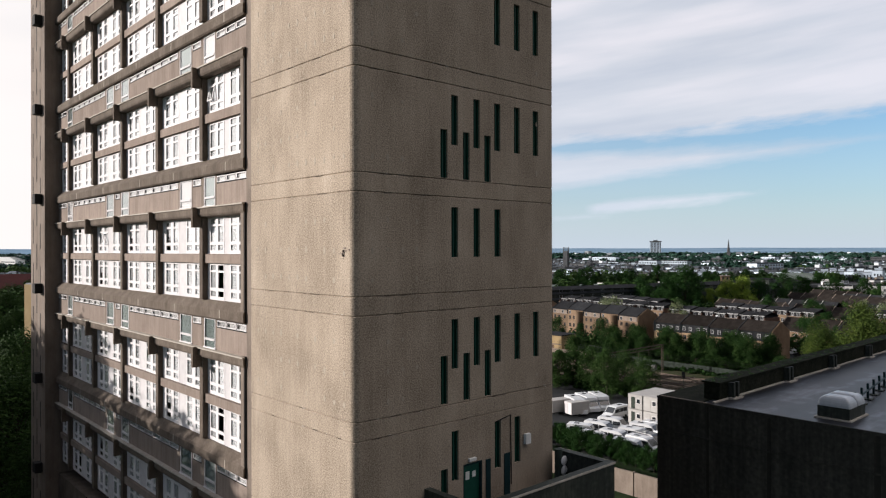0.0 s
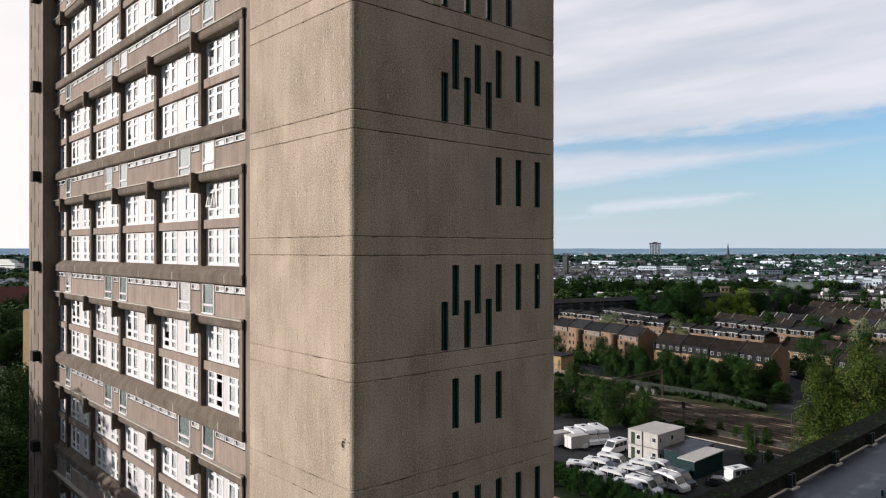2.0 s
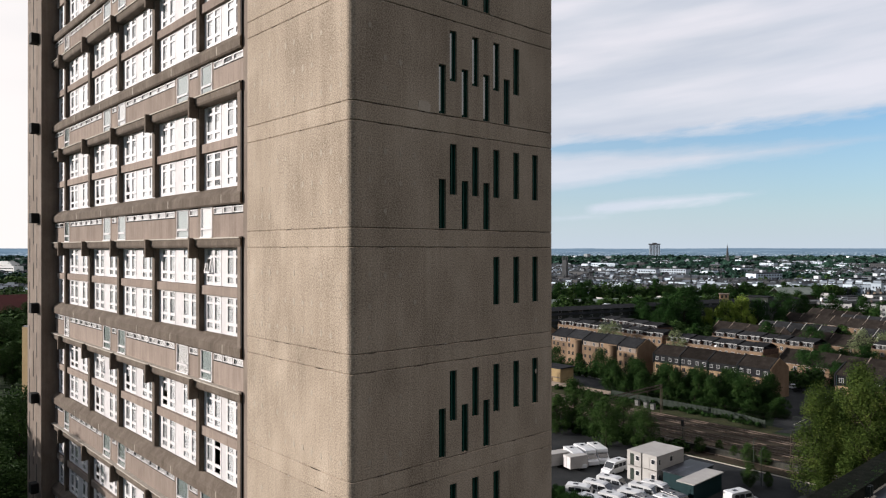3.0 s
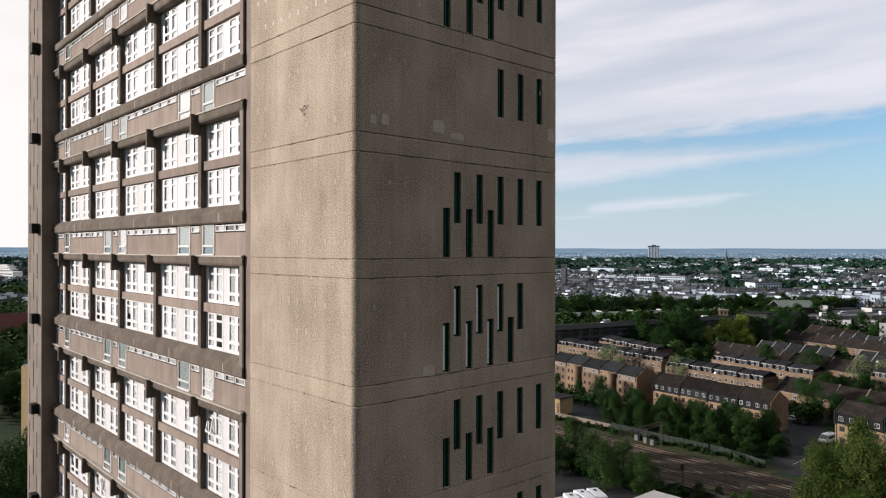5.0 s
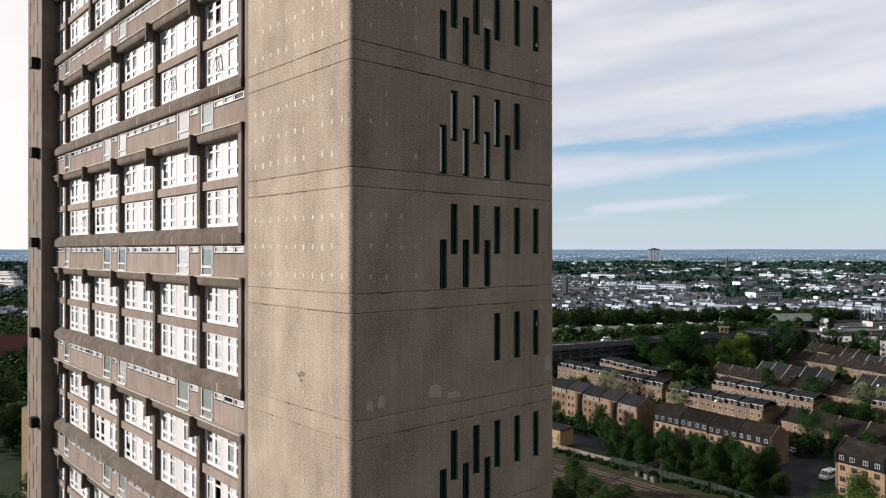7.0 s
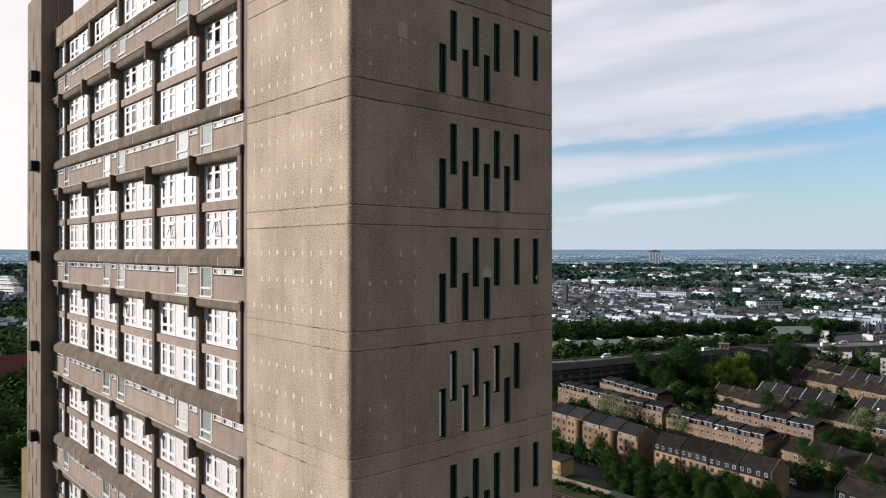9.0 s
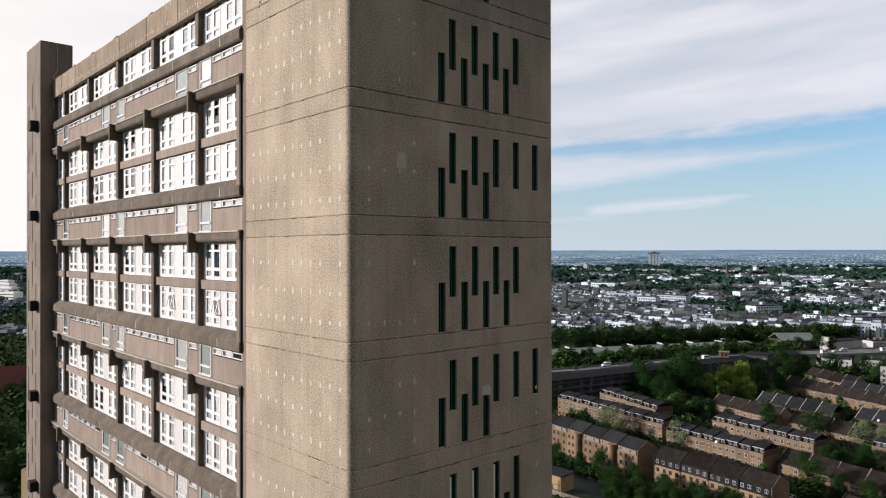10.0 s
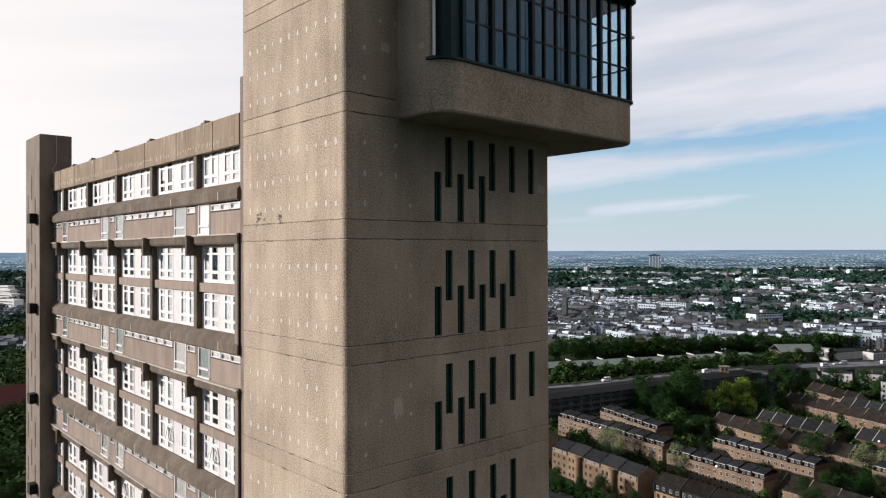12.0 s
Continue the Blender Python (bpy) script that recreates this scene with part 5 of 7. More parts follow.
def railway():
    d = (RAIL_B - RAIL_A).normalized()
    n = Vector((-d.y, d.x))
    mid = lambda o, t: RAIL_A + d * t + n * o
    strip("railway_bed", [tuple(RAIL_A), tuple(RAIL_B)], 29, 0.06, M_BALLAST, "brown stone ballast under the railway tracks", "railway bed")
    length = (RAIL_B - RAIL_A).length
    ang = math.degrees(math.atan2(d.y, d.x))
    rail_me = box_mesh("rail", [(0, -0.04, 0.16, length, 0.04, 0.32)], M_RAIL)
    for o in (-11.5, -7.6, -2.4, 1.5, 6.8, 10.7):
        t = thing("railway_track", "rusty steel railway track on concrete sleepers", "railway track", pose(*mid(o, 0), 0.0, 0, 0, ang), "tracks")
        for s in (-0.75, 0.75):
            r = part("rail", rail_me, None, t)
            r.location = (0, s, 0)
        v, f = [], []
        for k in range(300):
            x = 120 + k * 0.72
            o2 = len(v)
            for zz in (0.05, 0.17):
                v += [(x, -1.25, zz), (x + 0.26, -1.25, zz), (x + 0.26, 1.25, zz), (x, 1.25, zz)]
            f += [(o2 + 4, o2 + 5, o2 + 6, o2 + 7), (o2, o2 + 1, o2 + 5, o2 + 4), (o2 + 1, o2 + 2, o2 + 6, o2 + 5), (o2 + 2, o2 + 3, o2 + 7, o2 + 6), (o2 + 3, o2, o2 + 4, o2 + 7)]
        part("sleeper_bed", raw_mesh("sleeper_bed", v, f, M_SLEEPER), None, t)["kind"] = "stuff"
    for k, yy in enumerate((76.9, 34.6, 130.0, 178.0)):
        g = thing("catenary_gantry", "steel lattice gantry spanning the railway tracks", "gantry", pose(134.9, yy, 0), "gantries")
        for x in (-13.3, 13.2):
            bm = bmesh.new()
            for a in (-0.22, 0.22):
                put_box(bm, x - 0.07, a - 0.06, 0, x + 0.07, a + 0.06, 7.6)
            for j in range(8):
                put_tube(bm, (x, -0.22, 0.4 + j * 0.85), (x, 0.22, 1.0 + j * 0.85), 0.03, 0.03, 4)
            part("mast", bm, M_SLEEPER, g)
        bm = bmesh.new()
        for zz in (6.7, 7.5):
            for a in (-0.25, 0.25):
                put_box(bm, -13.3, a - 0.05, zz - 0.05, 13.2, a + 0.05, zz + 0.05)
        for j in range(20):
            x = -13.0 + j * 1.31
            for a in (-0.25, 0.25):
                put_tube(bm, (x, a, 6.7), (x + 1.31, a, 7.5), 0.03, 0.03, 4)
        part("lattice_beam", bm, M_SLEEPER, g)
        for o in (-10.5, -6.5, -1.5, 2.5, 7.0):
            bm = bmesh.new()
            put_tube(bm, (o, 0, 6.7), (o, 0, 5.4), 0.05, 0.05, 5)
            put_tube(bm, (o, 0, 5.6), (o + 1.1, 0, 5.3), 0.03, 0.03, 5)
            part("wire_arm", bm, M_SLEEPER, g)
    bm = bmesh.new()
    for o in (-10.5, -6.5, -1.5, 2.5, 7.0, 10.8):
        a, b = mid(o, 120), mid(o, 340)
        put_tube(bm, (a.x, a.y, 5.3), (b.x, b.y, 5.3), 0.015, 0.015, 4)
    tagged(part("overhead_wire", bm, M_BLACK), "thin overhead wires above the railway tracks", "wire", kind="stuff")
    # palisade fence
    fence = thing("palisade_fence", "grey-green steel palisade fence along the railway", "fence")
    pts = [Vector(p) for p in ((153, 53), (155.4, 60), (156.6, 66), (156.7, 82), (157.2, 98))]
    pale = box_mesh("pale", [(0, -0.02, 0.1, 0.2, 0.02, 1.95)], M_FENCE)
    rail = box_mesh("fence_rail", [(0, 0.021, 0, 2.8, 0.07, 0.1)], M_FENCE)
    post = box_mesh("post", [(-0.06, -0.06, 0, 0.06, 0.06, 2.0)], M_FENCE)
    for a, b in zip(pts, pts[1:]):
        ang, ln = way(a, b)
        n2 = int(ln / 2.8)
        for k in range(n2):
            p = a + (b - a) * (k / n2)
            m = pose(p.x, p.y, 0, 0, 0, ang)
            wide = m @ Matrix.Diagonal((ln / n2 / 2.8, 1, 1, 1))
            o = part("post", post, None, fence)
            o.matrix_basis = m
            for z in (0.5, 1.6):
                o = part("fence_rail", rail, None, fence)
                o.matrix_basis = wide @ Matrix.Translation((0, 0, z))
            for q in range(9):
                o = part("pale", pale, None, fence)
                o.matrix_basis = wide @ Matrix.Translation((q * 0.31, 0, 0))
    for x, y in ((152.0, 86), (151.4, 83), (150.8, 80.6)):
        c = thing("trackside_cabinet", "pale grey metal cabinet beside the tracks", "cabinet", pose(x, y, 0), "trackside cabinets")
        boxes("body", [(0, 0, 0, 0.9, 1.1, 1.5)], M_ROADF, c, bevel=0.03)
        boxes("lid", [(-0.06, -0.06, 1.5, 0.96, 1.16, 1.58)], M_FENCE, c)
        boxes("cabinet_door", [(-0.03, 0.1, 0.15, 0.0, 1.0, 1.4)], M_ROADF, c)
    s = thing("signal_post", "railway signal post with ladder beside the tracks", "signal", pose(124.2, 57.7, 0))
    bm = bmesh.new()
    put_tube(bm, (0, 0, 0), (0, 0, 5.6), 0.09, 0.07, 8)
    part("post", bm, M_FENCE, s)
    boxes("signal_head", [(-0.3, -0.3, 4.6, 0.1, 0.3, 5.8)], M_BLACK, s)
    boxes("ladder", [(0.3, -0.2, 0, 0.34, -0.16, 5), (0.3, 0.16, 0, 0.34, 0.2, 5)] + [(0.3, -0.16, 0.4 + k * 0.4, 0.34, 0.16, 0.44 + k * 0.4) for k in range(11)], M_FENCE, s)


railway()


def side_profile(bm, pts, w, bevel):
    put_prism(bm, pts, "y", -w / 2, w / 2)
    bmesh.ops.recalc_face_normals(bm, faces=bm.faces)
    bmesh.ops.bevel(bm, geom=[e for e in bm.edges if e.calc_face_angle(0) > 0.5], offset=bevel, segments=2, affect="EDGES", profile=0.6)


def wheel_meshes(r):
    bm = bmesh.new()
    put_tube(bm, (0, -0.11, 0), (0, 0.11, 0), r, r, 16)
    ty = mesh_of("tyre", bm, M_BLACK)
    bm = bmesh.new()
    put_tube(bm, (0, -0.12, 0), (0, 0.12, 0), r * 0.58, r * 0.58, 12)
    return ty, mesh_of("rim", bm, M_FENCE)


def vehicle_kind(kind, paint):
    if kind == "van":
        pts, w = [(0.0, 0.35), (0.0, 2.15), (0.12, 2.38), (3.5, 2.42), (3.95, 2.28), (4.75, 1.32), (5.5, 1.08), (5.62, 0.8), (5.6, 0.35)], 2.0
        glass = [(0.6, 1.35, 1.6, 2.05), (1.7, 1.35, 2.7, 2.05), (2.85, 1.35, 4.2, 1.98)]
        screen = [(3.97, 2.22), (4.72, 1.38), (4.76, 1.38), (4.01, 2.26)]
        wheels = (1.0, 4.55, 0.36)
    elif kind == "motorhome":
        pts, w = [(0.0, 0.4), (0.0, 2.75), (0.15, 2.95), (4.6, 3.0), (5.2, 2.85), (5.35, 2.3), (5.1, 2.05), (5.8, 1.3), (6.5, 1.1), (6.6, 0.4)], 2.25
        glass = [(0.8, 1.5, 2.0, 2.1), (2.8, 1.5, 3.8, 2.1), (4.3, 1.3, 5.2, 1.9)]
        screen = [(5.13, 2.02), (5.78, 1.36), (5.83, 1.38), (5.18, 2.06)]
        wheels = (1.4, 5.6, 0.36)
    else:
        pts, w = [(0.0, 0.3), (0.05, 0.85), (0.5, 1.0), (1.0, 1.42), (2.5, 1.46), (3.25, 1.0), (4.1, 0.85), (4.25, 0.6), (4.2, 0.3)], 1.75
        glass = [(0.85, 1.0, 1.75, 1.36), (1.85, 1.0, 2.85, 1.36)]
        screen = [(2.56, 1.40), (3.2, 1.02), (3.24, 1.04), (2.6, 1.44)]
        wheels = (0.8, 3.4, 0.31)
    bm = bmesh.new()
    side_profile(bm, pts, w, 0.07)
    body = mesh_of("body", bm, paint)
    gl = [box_mesh("side_window", [(a, -w / 2 - 0.012, za, b, w / 2 + 0.012, zb)], M_PANE) for a, za, b, zb in glass]
    bm = bmesh.new()
    put_prism(bm, screen, "y", -w / 2 + 0.15, w / 2 - 0.15)
    sc = mesh_of("windscreen", bm, M_PANE)
    lamps = box_mesh("headlight", [(pts[-2][0] - 0.12, -w / 2 + 0.08, 0.72, pts[-2][0] + 0.015, -w / 2 + 0.4, 0.92)], M_DOME)
    vent = box_mesh("roof_vent", [(1.2, -0.3, pts[3][1] - 0.03, 2.0, 0.3, pts[3][1] + 0.05)], M_DKPAINT)
    return dict(body=body, glass=gl, screen=sc, lamp=lamps, vent=vent if kind != "car" else None, wheels=wheels, w=w, tyre=wheel_meshes(wheels[2]))


VEH = {("van", "white"): vehicle_kind("van", M_VAN), ("motorhome", "white"): vehicle_kind("motorhome", M_VAN), ("car", "dark"): vehicle_kind("car", M_DKPAINT), ("car", "white"): vehicle_kind("car", M_VAN),
       ("van", "dark"): vehicle_kind("van", M_DKPAINT)}


def vehicle(kind, colour, x, y, turn, z=0.04, group="parked vans", label=""):
    k = VEH[(kind, colour)]
    t = thing({"van": "van", "motorhome": "motorhome", "car": "car"}[kind], label or f"{colour} {kind} with dark windows parked on asphalt", kind, pose(x, y, z, 0, 0, turn), group)
    part("body", k["body"], None, t)
    for g in k["glass"]:
        part("side_window", g, None, t)
    part("windscreen", k["screen"], None, t)
    for s in (1, -1):
        h = part("headlight", k["lamp"], None, t)
        h.scale = (1, s, 1)
    if k["vent"]:
        part("roof_vent", k["vent"], None, t)
    xa, xb, r = k["wheels"]
    for wx in (xa, xb):
        for s in (-1, 1):
            w = part("wheel", k["tyre"][0], None, t)
            w.location = (wx, s * (k["w"] / 2 - 0.09), r)
            part("rim", k["tyre"][1], None, w)
    return t


def yard():
    rnd = random.Random(8)
    for x, y, a, col in ((82.4, 55.6, -66, "white"), (86.5, 54.8, -80, "white"), (90.5, 54.9, -79, "white"), (80.4, 51.2, -92, "white"), (83.6, 49.6, -84, "white"), (86.9, 48.3, -76, "white"), (91.0, 48.8, -82, "white"),
                         (93.6, 48.0, -86, "white"), (80.2, 45.0, -78, "white"), (83.7, 44.6, -91, "white"), (86.8, 44.9, -100, "dark"), (88.9, 42.7, -97, "white"), (91.6, 42.9, -100, "dark")):
        vehicle("van", col, x, y, a, label=f"{col} van parked close in a row")
    for x, y in ((99.2, 68.2), (102.2, 68.0), (105.0, 66.8)):
        vehicle("motorhome", "white", x, y, -119 + rnd.uniform(-3, 3), group="motorhomes", label="white motorhome with roof vents, parked under trees")
    vehicle("van", "white", 101.9, 57.4, 178, label="white panel van parked beside stacked cabins")
    vehicle("van", "white", 98.0, 35.3, -19, label="white minibus parked alone on asphalt")
    vehicle("car", "dark", 94.5, 37.4, -60, group="parked cars")
    for k in range(2):
        c = thing("box_trailer", "pale grey box trailer parked beside motorhomes", "trailer", pose(93.4 - k * 1.2, 63.2 + k * 3.6, 0.04, 0, 0, -15), "box trailers")
        boxes("body", [(0, 0, 0.5, 4.2, 2.3, 2.8)], M_CABIN, c, bevel=0.05)
        for s in (0.1, 1.2):
            boxes("rear_door", [(-0.03, s, 0.6, 0, s + 1.0, 2.7)], M_INFILL, c)
        for s in (0.1, 2.0):
            boxes("wheel", [(1.6, s, 0, 2.2, s + 0.2, 0.55)], M_BLACK, c, bevel=0.08)
    # stacked site cabins, two by two
    for k in range(2):
        for lv in range(2):
            m = pose(98.0 - 0.05 * k, 48.0 + 3.1 * k, 0.04 + lv * 2.66, 0, 0, -2)
            c = thing("site_cabin", "cream steel site cabin, stacked in pairs", "cabin", m, "stacked cabins")
            boxes("body", [(0, 0, 0.08, 8.6, 2.98, 2.6)], M_CABIN, c, bevel=0.04)
            boxes("roof_edge", [(-0.05, -0.05, 2.601, 8.65, 3.03, 2.655)], M_CABIN, c)
            for a in ((0.5, 1.1), (4.0, 4.9)):
                w = boxes("window", [(a[0], -0.03, 1.0, a[1], 0.0, 2.0)], M_WHITE, c)
                boxes("pane", [(a[0] + 0.08, -0.045, 1.08, a[1] - 0.08, -0.031, 1.92)], M_PANE, w)
            boxes("cabin_door", [(-0.03, 1.5, 0.15, 0.0, 2.3, 2.2)], M_FENCE if k else M_CABIN, c)
            w = boxes("window", [(-0.03, 0.35, 1.1, 0.0, 1.2, 2.0)], M_WHITE, c)
            boxes("pane", [(-0.045, 0.43, 1.18, -0.031, 1.12, 1.92)], M_PANE, w)
    for (x, y, l, w, h, lab) in ((94.9, 39.5, 9.6, 2.7, 3.1, "dark teal shed with a pale flat roof"), (98.5, 42.9, 9.5, 4.2, 2.9, "dark teal shed with a dull flat roof")):
        s = thing("yard_shed", lab, "shed", pose(x, y, 0.04, 0, 0, 0), "yard sheds")
        boxes("wall", [(0, 0, 0, l, w, h)], M_STEEL, s)
        boxes("roof", [(-0.25, -0.25, h + 0.002, l + 0.25, w + 0.25, h + 0.16)], M_CABIN if "pale" in lab else M_FELT, s)
        boxes("shed_door", [(-0.04, 0.5, 0.1, 0, 1.9, 2.3)], M_STEEL, s)
    w = thing("yard_wall", "sunlit cream concrete boundary wall", "wall")
    for k in range(5):
        boxes("wall_panel", [(65.4, 27 + k * 4.9, 0, 65.7, 31.85 + k * 4.9, 3.0)], M_CONC_S, w)
        boxes("pier", [(65.3, 31.86 + k * 4.9, 0, 65.8, 31.99 + k * 4.9, 3.1)], M_CONC_S, w)
    for (x, y) in ((112, 36), (118, 40), (70, 20)):
        p = thing("yard_lamp", "thin grey lamp post at the edge of the yard", "lamp post", pose(x, y, 0), "yard lamps")
        bm = bmesh.new()
        put_tube(bm, (0, 0, 0), (0, 0, 6.2), 0.07, 0.05, 7)
        put_tube(bm, (0, 0, 6.2), (0.7, 0, 6.4), 0.04, 0.04, 6)
        part("post", bm, M_FENCE, p)
        boxes("lamp_head", [(0.55, -0.1, 6.36, 1.1, 0.1, 6.48)], M_FENCE, p)
    bm = bmesh.new()
    put_box(bm, 124.5, 22, 0, 124.9, 62, 1.15)
    put_box(bm, 124.4, 22, 1.152, 125.0, 62, 1.25)
    tagged(part("retaining_wall", bm, M_ROOFWALL), "low concrete retaining wall beside the railway", "wall", kind="structure")
    bm = bmesh.new()
    for k in range(16):
        put_box(bm, 119.6, 24 + k * 2.0, 0, 119.85, 25.97 + k * 2.0, 0.17)
    tagged(part("kerb", bm, M_LEDGE), "pale concrete kerb at the edge of the yard", "kerb", kind="structure")
    bm = bmesh.new()
    put_box(bm, 157.3, 98.3, 0, 157.55, 150, 1.3)
    put_box(bm, 157.25, 98.3, 1.302, 157.6, 150, 1.4)
    tagged(part("railway_wall", bm, M_CONC_S), "low pale concrete wall along the railway verge", "wall", kind="structure")
    b = thing("yellow_shed", "flat-roofed yellow rendered building beside the railway", "building")
    boxes("wall", [(159.5, 118, 0, 166, 146, 5.0)], M_YELLOW, b)
    boxes("roof", [(159.2, 117.7, 5.002, 166.3, 146.3, 5.3)], M_SLATE, b)
    boxes("fascia", [(159.4, 117.9, 2.2, 159.497, 146.1, 2.5)], M_CONC_S, b)
    for k in range(4):
        boxes("shutter", [(159.43, 121 + k * 6.5, 0.1, 159.497, 124.5 + k * 6.5, 2.1)], M_REDBRICK, b)
    for (x, y, a, c) in ((206, 66, 75, "white"), (203, 62.5, 80, "dark"), (207, 75, 85, "dark"), (208, 84, 88, "white"), (212, 69.5, 170, "white"), (226, 71, 175, "dark"), (208, 92, 88, "dark")):
        vehicle("car", c, x, y, a, group="parked cars")
    vehicle("van", "white", 190.4, 51.2, 171, label="white panel van parked in the street")


yard()


def street_gate():
    g = thing("mesh_gate", "grey steel mesh gate leaf at the end of the street", "gate", pose(161, 50, 0, 0, 0, -75))
    boxes("gate_frame", [(0, 0, 0.1, 0.08, 0.06, 2.2), (3.2, 0, 0.1, 3.28, 0.06, 2.2), (0.08, 0.003, 0.1, 3.2, 0.057, 0.18), (0.08, 0.003, 2.12, 3.2, 0.057, 2.2)], M_FENCE, g)
    for k in range(15):
        boxes("bar", [(0.27 + k * 0.19, 0.02, 0.18, 0.30 + k * 0.19, 0.04, 2.12)], M_FENCE, g)
    bm = bmesh.new()
    put_tube(bm, (0.1, 0.03, 0.15), (3.2, 0.03, 2.15), 0.035, 0.035, 6)
    part("brace", bm, M_CABIN, g)


street_gate()


# ---------------------------------------------------------------- low building with the flat roof
M_LIME = material("lime_wash_stain", [(0.014, 0.016, 0.013), (0.032, 0.030, 0.025), (0.075, 0.064, 0.053)], 0.8, 0.9, 6, 0.1, (1, 1, 0.2), streak=0.8)


def flat_roof():
    b = thing("flat_roof_building", "dark-walled building with a grey felt roof and parapets", "building")
    x0, x1, y0, y1 = 20.95, 88.0, -75.0, 1.65
    zr, zp = 23.55, 24.42
    ya, yb = -1.30, -0.45              # inner and outer face of the long parapet, set back from the wall
    for side in ((x0, y0, 0, x0 + 0.45, y1, zr - 0.03), (x0 + 0.45, y1 - 0.45, 0, x1, y1, zr - 0.03), (x1 - 0.45, y0, 0, x1, y1 - 0.45, zp), (x0 + 0.45, y0, 0, x1 - 0.45, y0 + 0.45, zp)):
        boxes("wall", [side], M_ROOFWALL, b)
    boxes("roof", [(x0 + 0.05, y0 + 0.45, zr - 0.029, x1 - 0.45, yb - 0.4, zr)], M_FELT, b)
    boxes("ledge", [(x0 + 0.05, yb - 0.39, zr - 0.029, x1 - 0.45, y1 - 0.05, zr + 0.03)], M_MOSS, b, "mossy ledge outside the parapet")
    boxes("roof_edge_trim", [(x0 - 0.03, y0, zr - 0.12, x0 + 0.045, y1, zr + 0.01)], M_ROOFWALL, b)
    boxes("edge_flashing", [(x0 + 0.0, yb - 0.9, zr + 0.012, x0 + 0.10, y1 - 0.2, zr + 0.045)], M_CONC_S, b, "worn pale flashing at the roof corner")
    boxes("parapet", [(x0 + 1.1, ya, zr + 0.031, x1 - 0.5, yb, zp)], M_MOSS, b)
    boxes("string_course", [(x0 - 0.05, y0, 21.72, x0 - 0.002, y1 - 1.0, 21.80)], M_ROOFWALL, b)
    boxes("coping", [(x0 + 1.0, ya - 0.07, zp + 0.003, x1, yb + 0.1, zp + 0.09)], M_MOSS, b, "mossy dark coping")
    boxes("flashing", [(x0 + 0.35, ya - 0.12, zr + 0.002, x1 - 0.5, ya - 0.003, zr + 0.07)], M_LEDGE, b, "pale flashing at the foot of the parapet")
    rnd = random.Random(44)
    v, f = [], []
    for k in range(420):
        x, y, s = rnd.uniform(x0 + 1.1, x1 - 0.5), yb - rnd.uniform(-0.05, 0.85), rnd.uniform(0.06, 0.28)
        h, o = rnd.uniform(0.02, 0.07), len(v)
        v += [(x - s, y, zp + 0.088), (x, y - s * 0.5, zp + 0.088), (x + s, y, zp + 0.088), (x, y + s * 0.5, zp + 0.088), (x + rnd.uniform(-0.05, 0.05), y, zp + 0.09 + h)]
        f += [(o, o + 1, o + 4), (o + 1, o + 2, o + 4), (o + 2, o + 3, o + 4), (o + 3, o, o + 4)]
    part("moss", raw_mesh("moss", v, f, M_LEAF3), None, b, "dark green moss along the coping")["kind"] = "stuff"
    pier = box_mesh("parapet_pier", [(-0.32, ya - 0.32, zr + 0.002, -0.12, ya - 0.003, zp), (0.12, ya - 0.32, zr + 0.002, 0.32, ya - 0.003, zp)], M_DKWALL)
    base = box_mesh("pier_flashing", [(-0.50, ya - 0.45, zr + 0.003, 0.50, ya - 0.125, zr + 0.09)], M_LEDGE)
    for k in range(11):
        p = part("parapet_pier", pier, None, b)
        p.location = (23.3 + k * 7.0, 0, 0)
        q = part("pier_flashing", base, None, b)
        q.location = (23.3 + k * 7.0, 0, 0)
    streak = box_mesh("lime_streak", [(x0 - 0.006, -0.07, 18.0, x0 + 0.01, 0.07, 23.4)], M_LIME)
    for k, y in enumerate((-1.2, -4.3, -8.9, -10.2, -13.7)):
        s = part("lime_streak", streak, None, b)
        s.matrix_basis = Matrix.Translation((0, y, 3.0 if k % 2 else 0.0)) @ Matrix.Diagonal((1, 1 + 0.4 * (k % 3), 1 if k % 2 == 0 else 0.87, 1))
    for (x, y) in ((22.05, -7.45), (34.0, -8.4)):
        d = thing("dome_skylight", "milky twin-domed rooflight on a dark kerb", "skylight", pose(x, y, zr) @ Matrix.Diagonal((0.95, 0.92, 0.92, 1)), "rooflights")
        boxes("kerb", [(0, 0, 0, 2.2, 1.5, 0.62)], M_DKWALL, d)
        boxes("kerb_flashing", [(-0.12, -0.12, 0.0, 2.32, 1.62, 0.07)], M_LEDGE, d)
        for s in range(2):
            bm = bmesh.new()
            rings = []
            for t in range(7):
                a = t * math.pi / 14
                kx, h = math.cos(a) ** 0.5 if t < 6 else 0.25, math.sin(a)
                pts = rounded(0.55 - 0.53 * kx, 0.75 - 0.78 * kx, 0.55 + 0.53 * kx, 0.75 + 0.78 * kx, 0.12 * kx, 3)
                rings.append([bm.verts.new((p[0] + s * 1.1, p[1], 0.63 + 0.55 * h)) for p in pts])
            n = len(rings[0])
            for p, q in zip(rings, rings[1:]):
                for k in range(n):
                    bm.faces.new((p[k], p[(k + 1) % n], q[(k + 1) % n], q[k]))
            bm.faces.new(rings[-1])
            part("dome", bm, M_DOME, d)
    r = thing("roof_pipe_run", "dark pipe run on short posts across the felt roof", "pipework")
    bm = bmesh.new()
    put_tube(bm, (24.9, -6.73, zr + 0.5), (47.2, -4.1, zr + 0.5), 0.06, 0.06, 6)
    part("pipe", bm, M_STEEL, r)
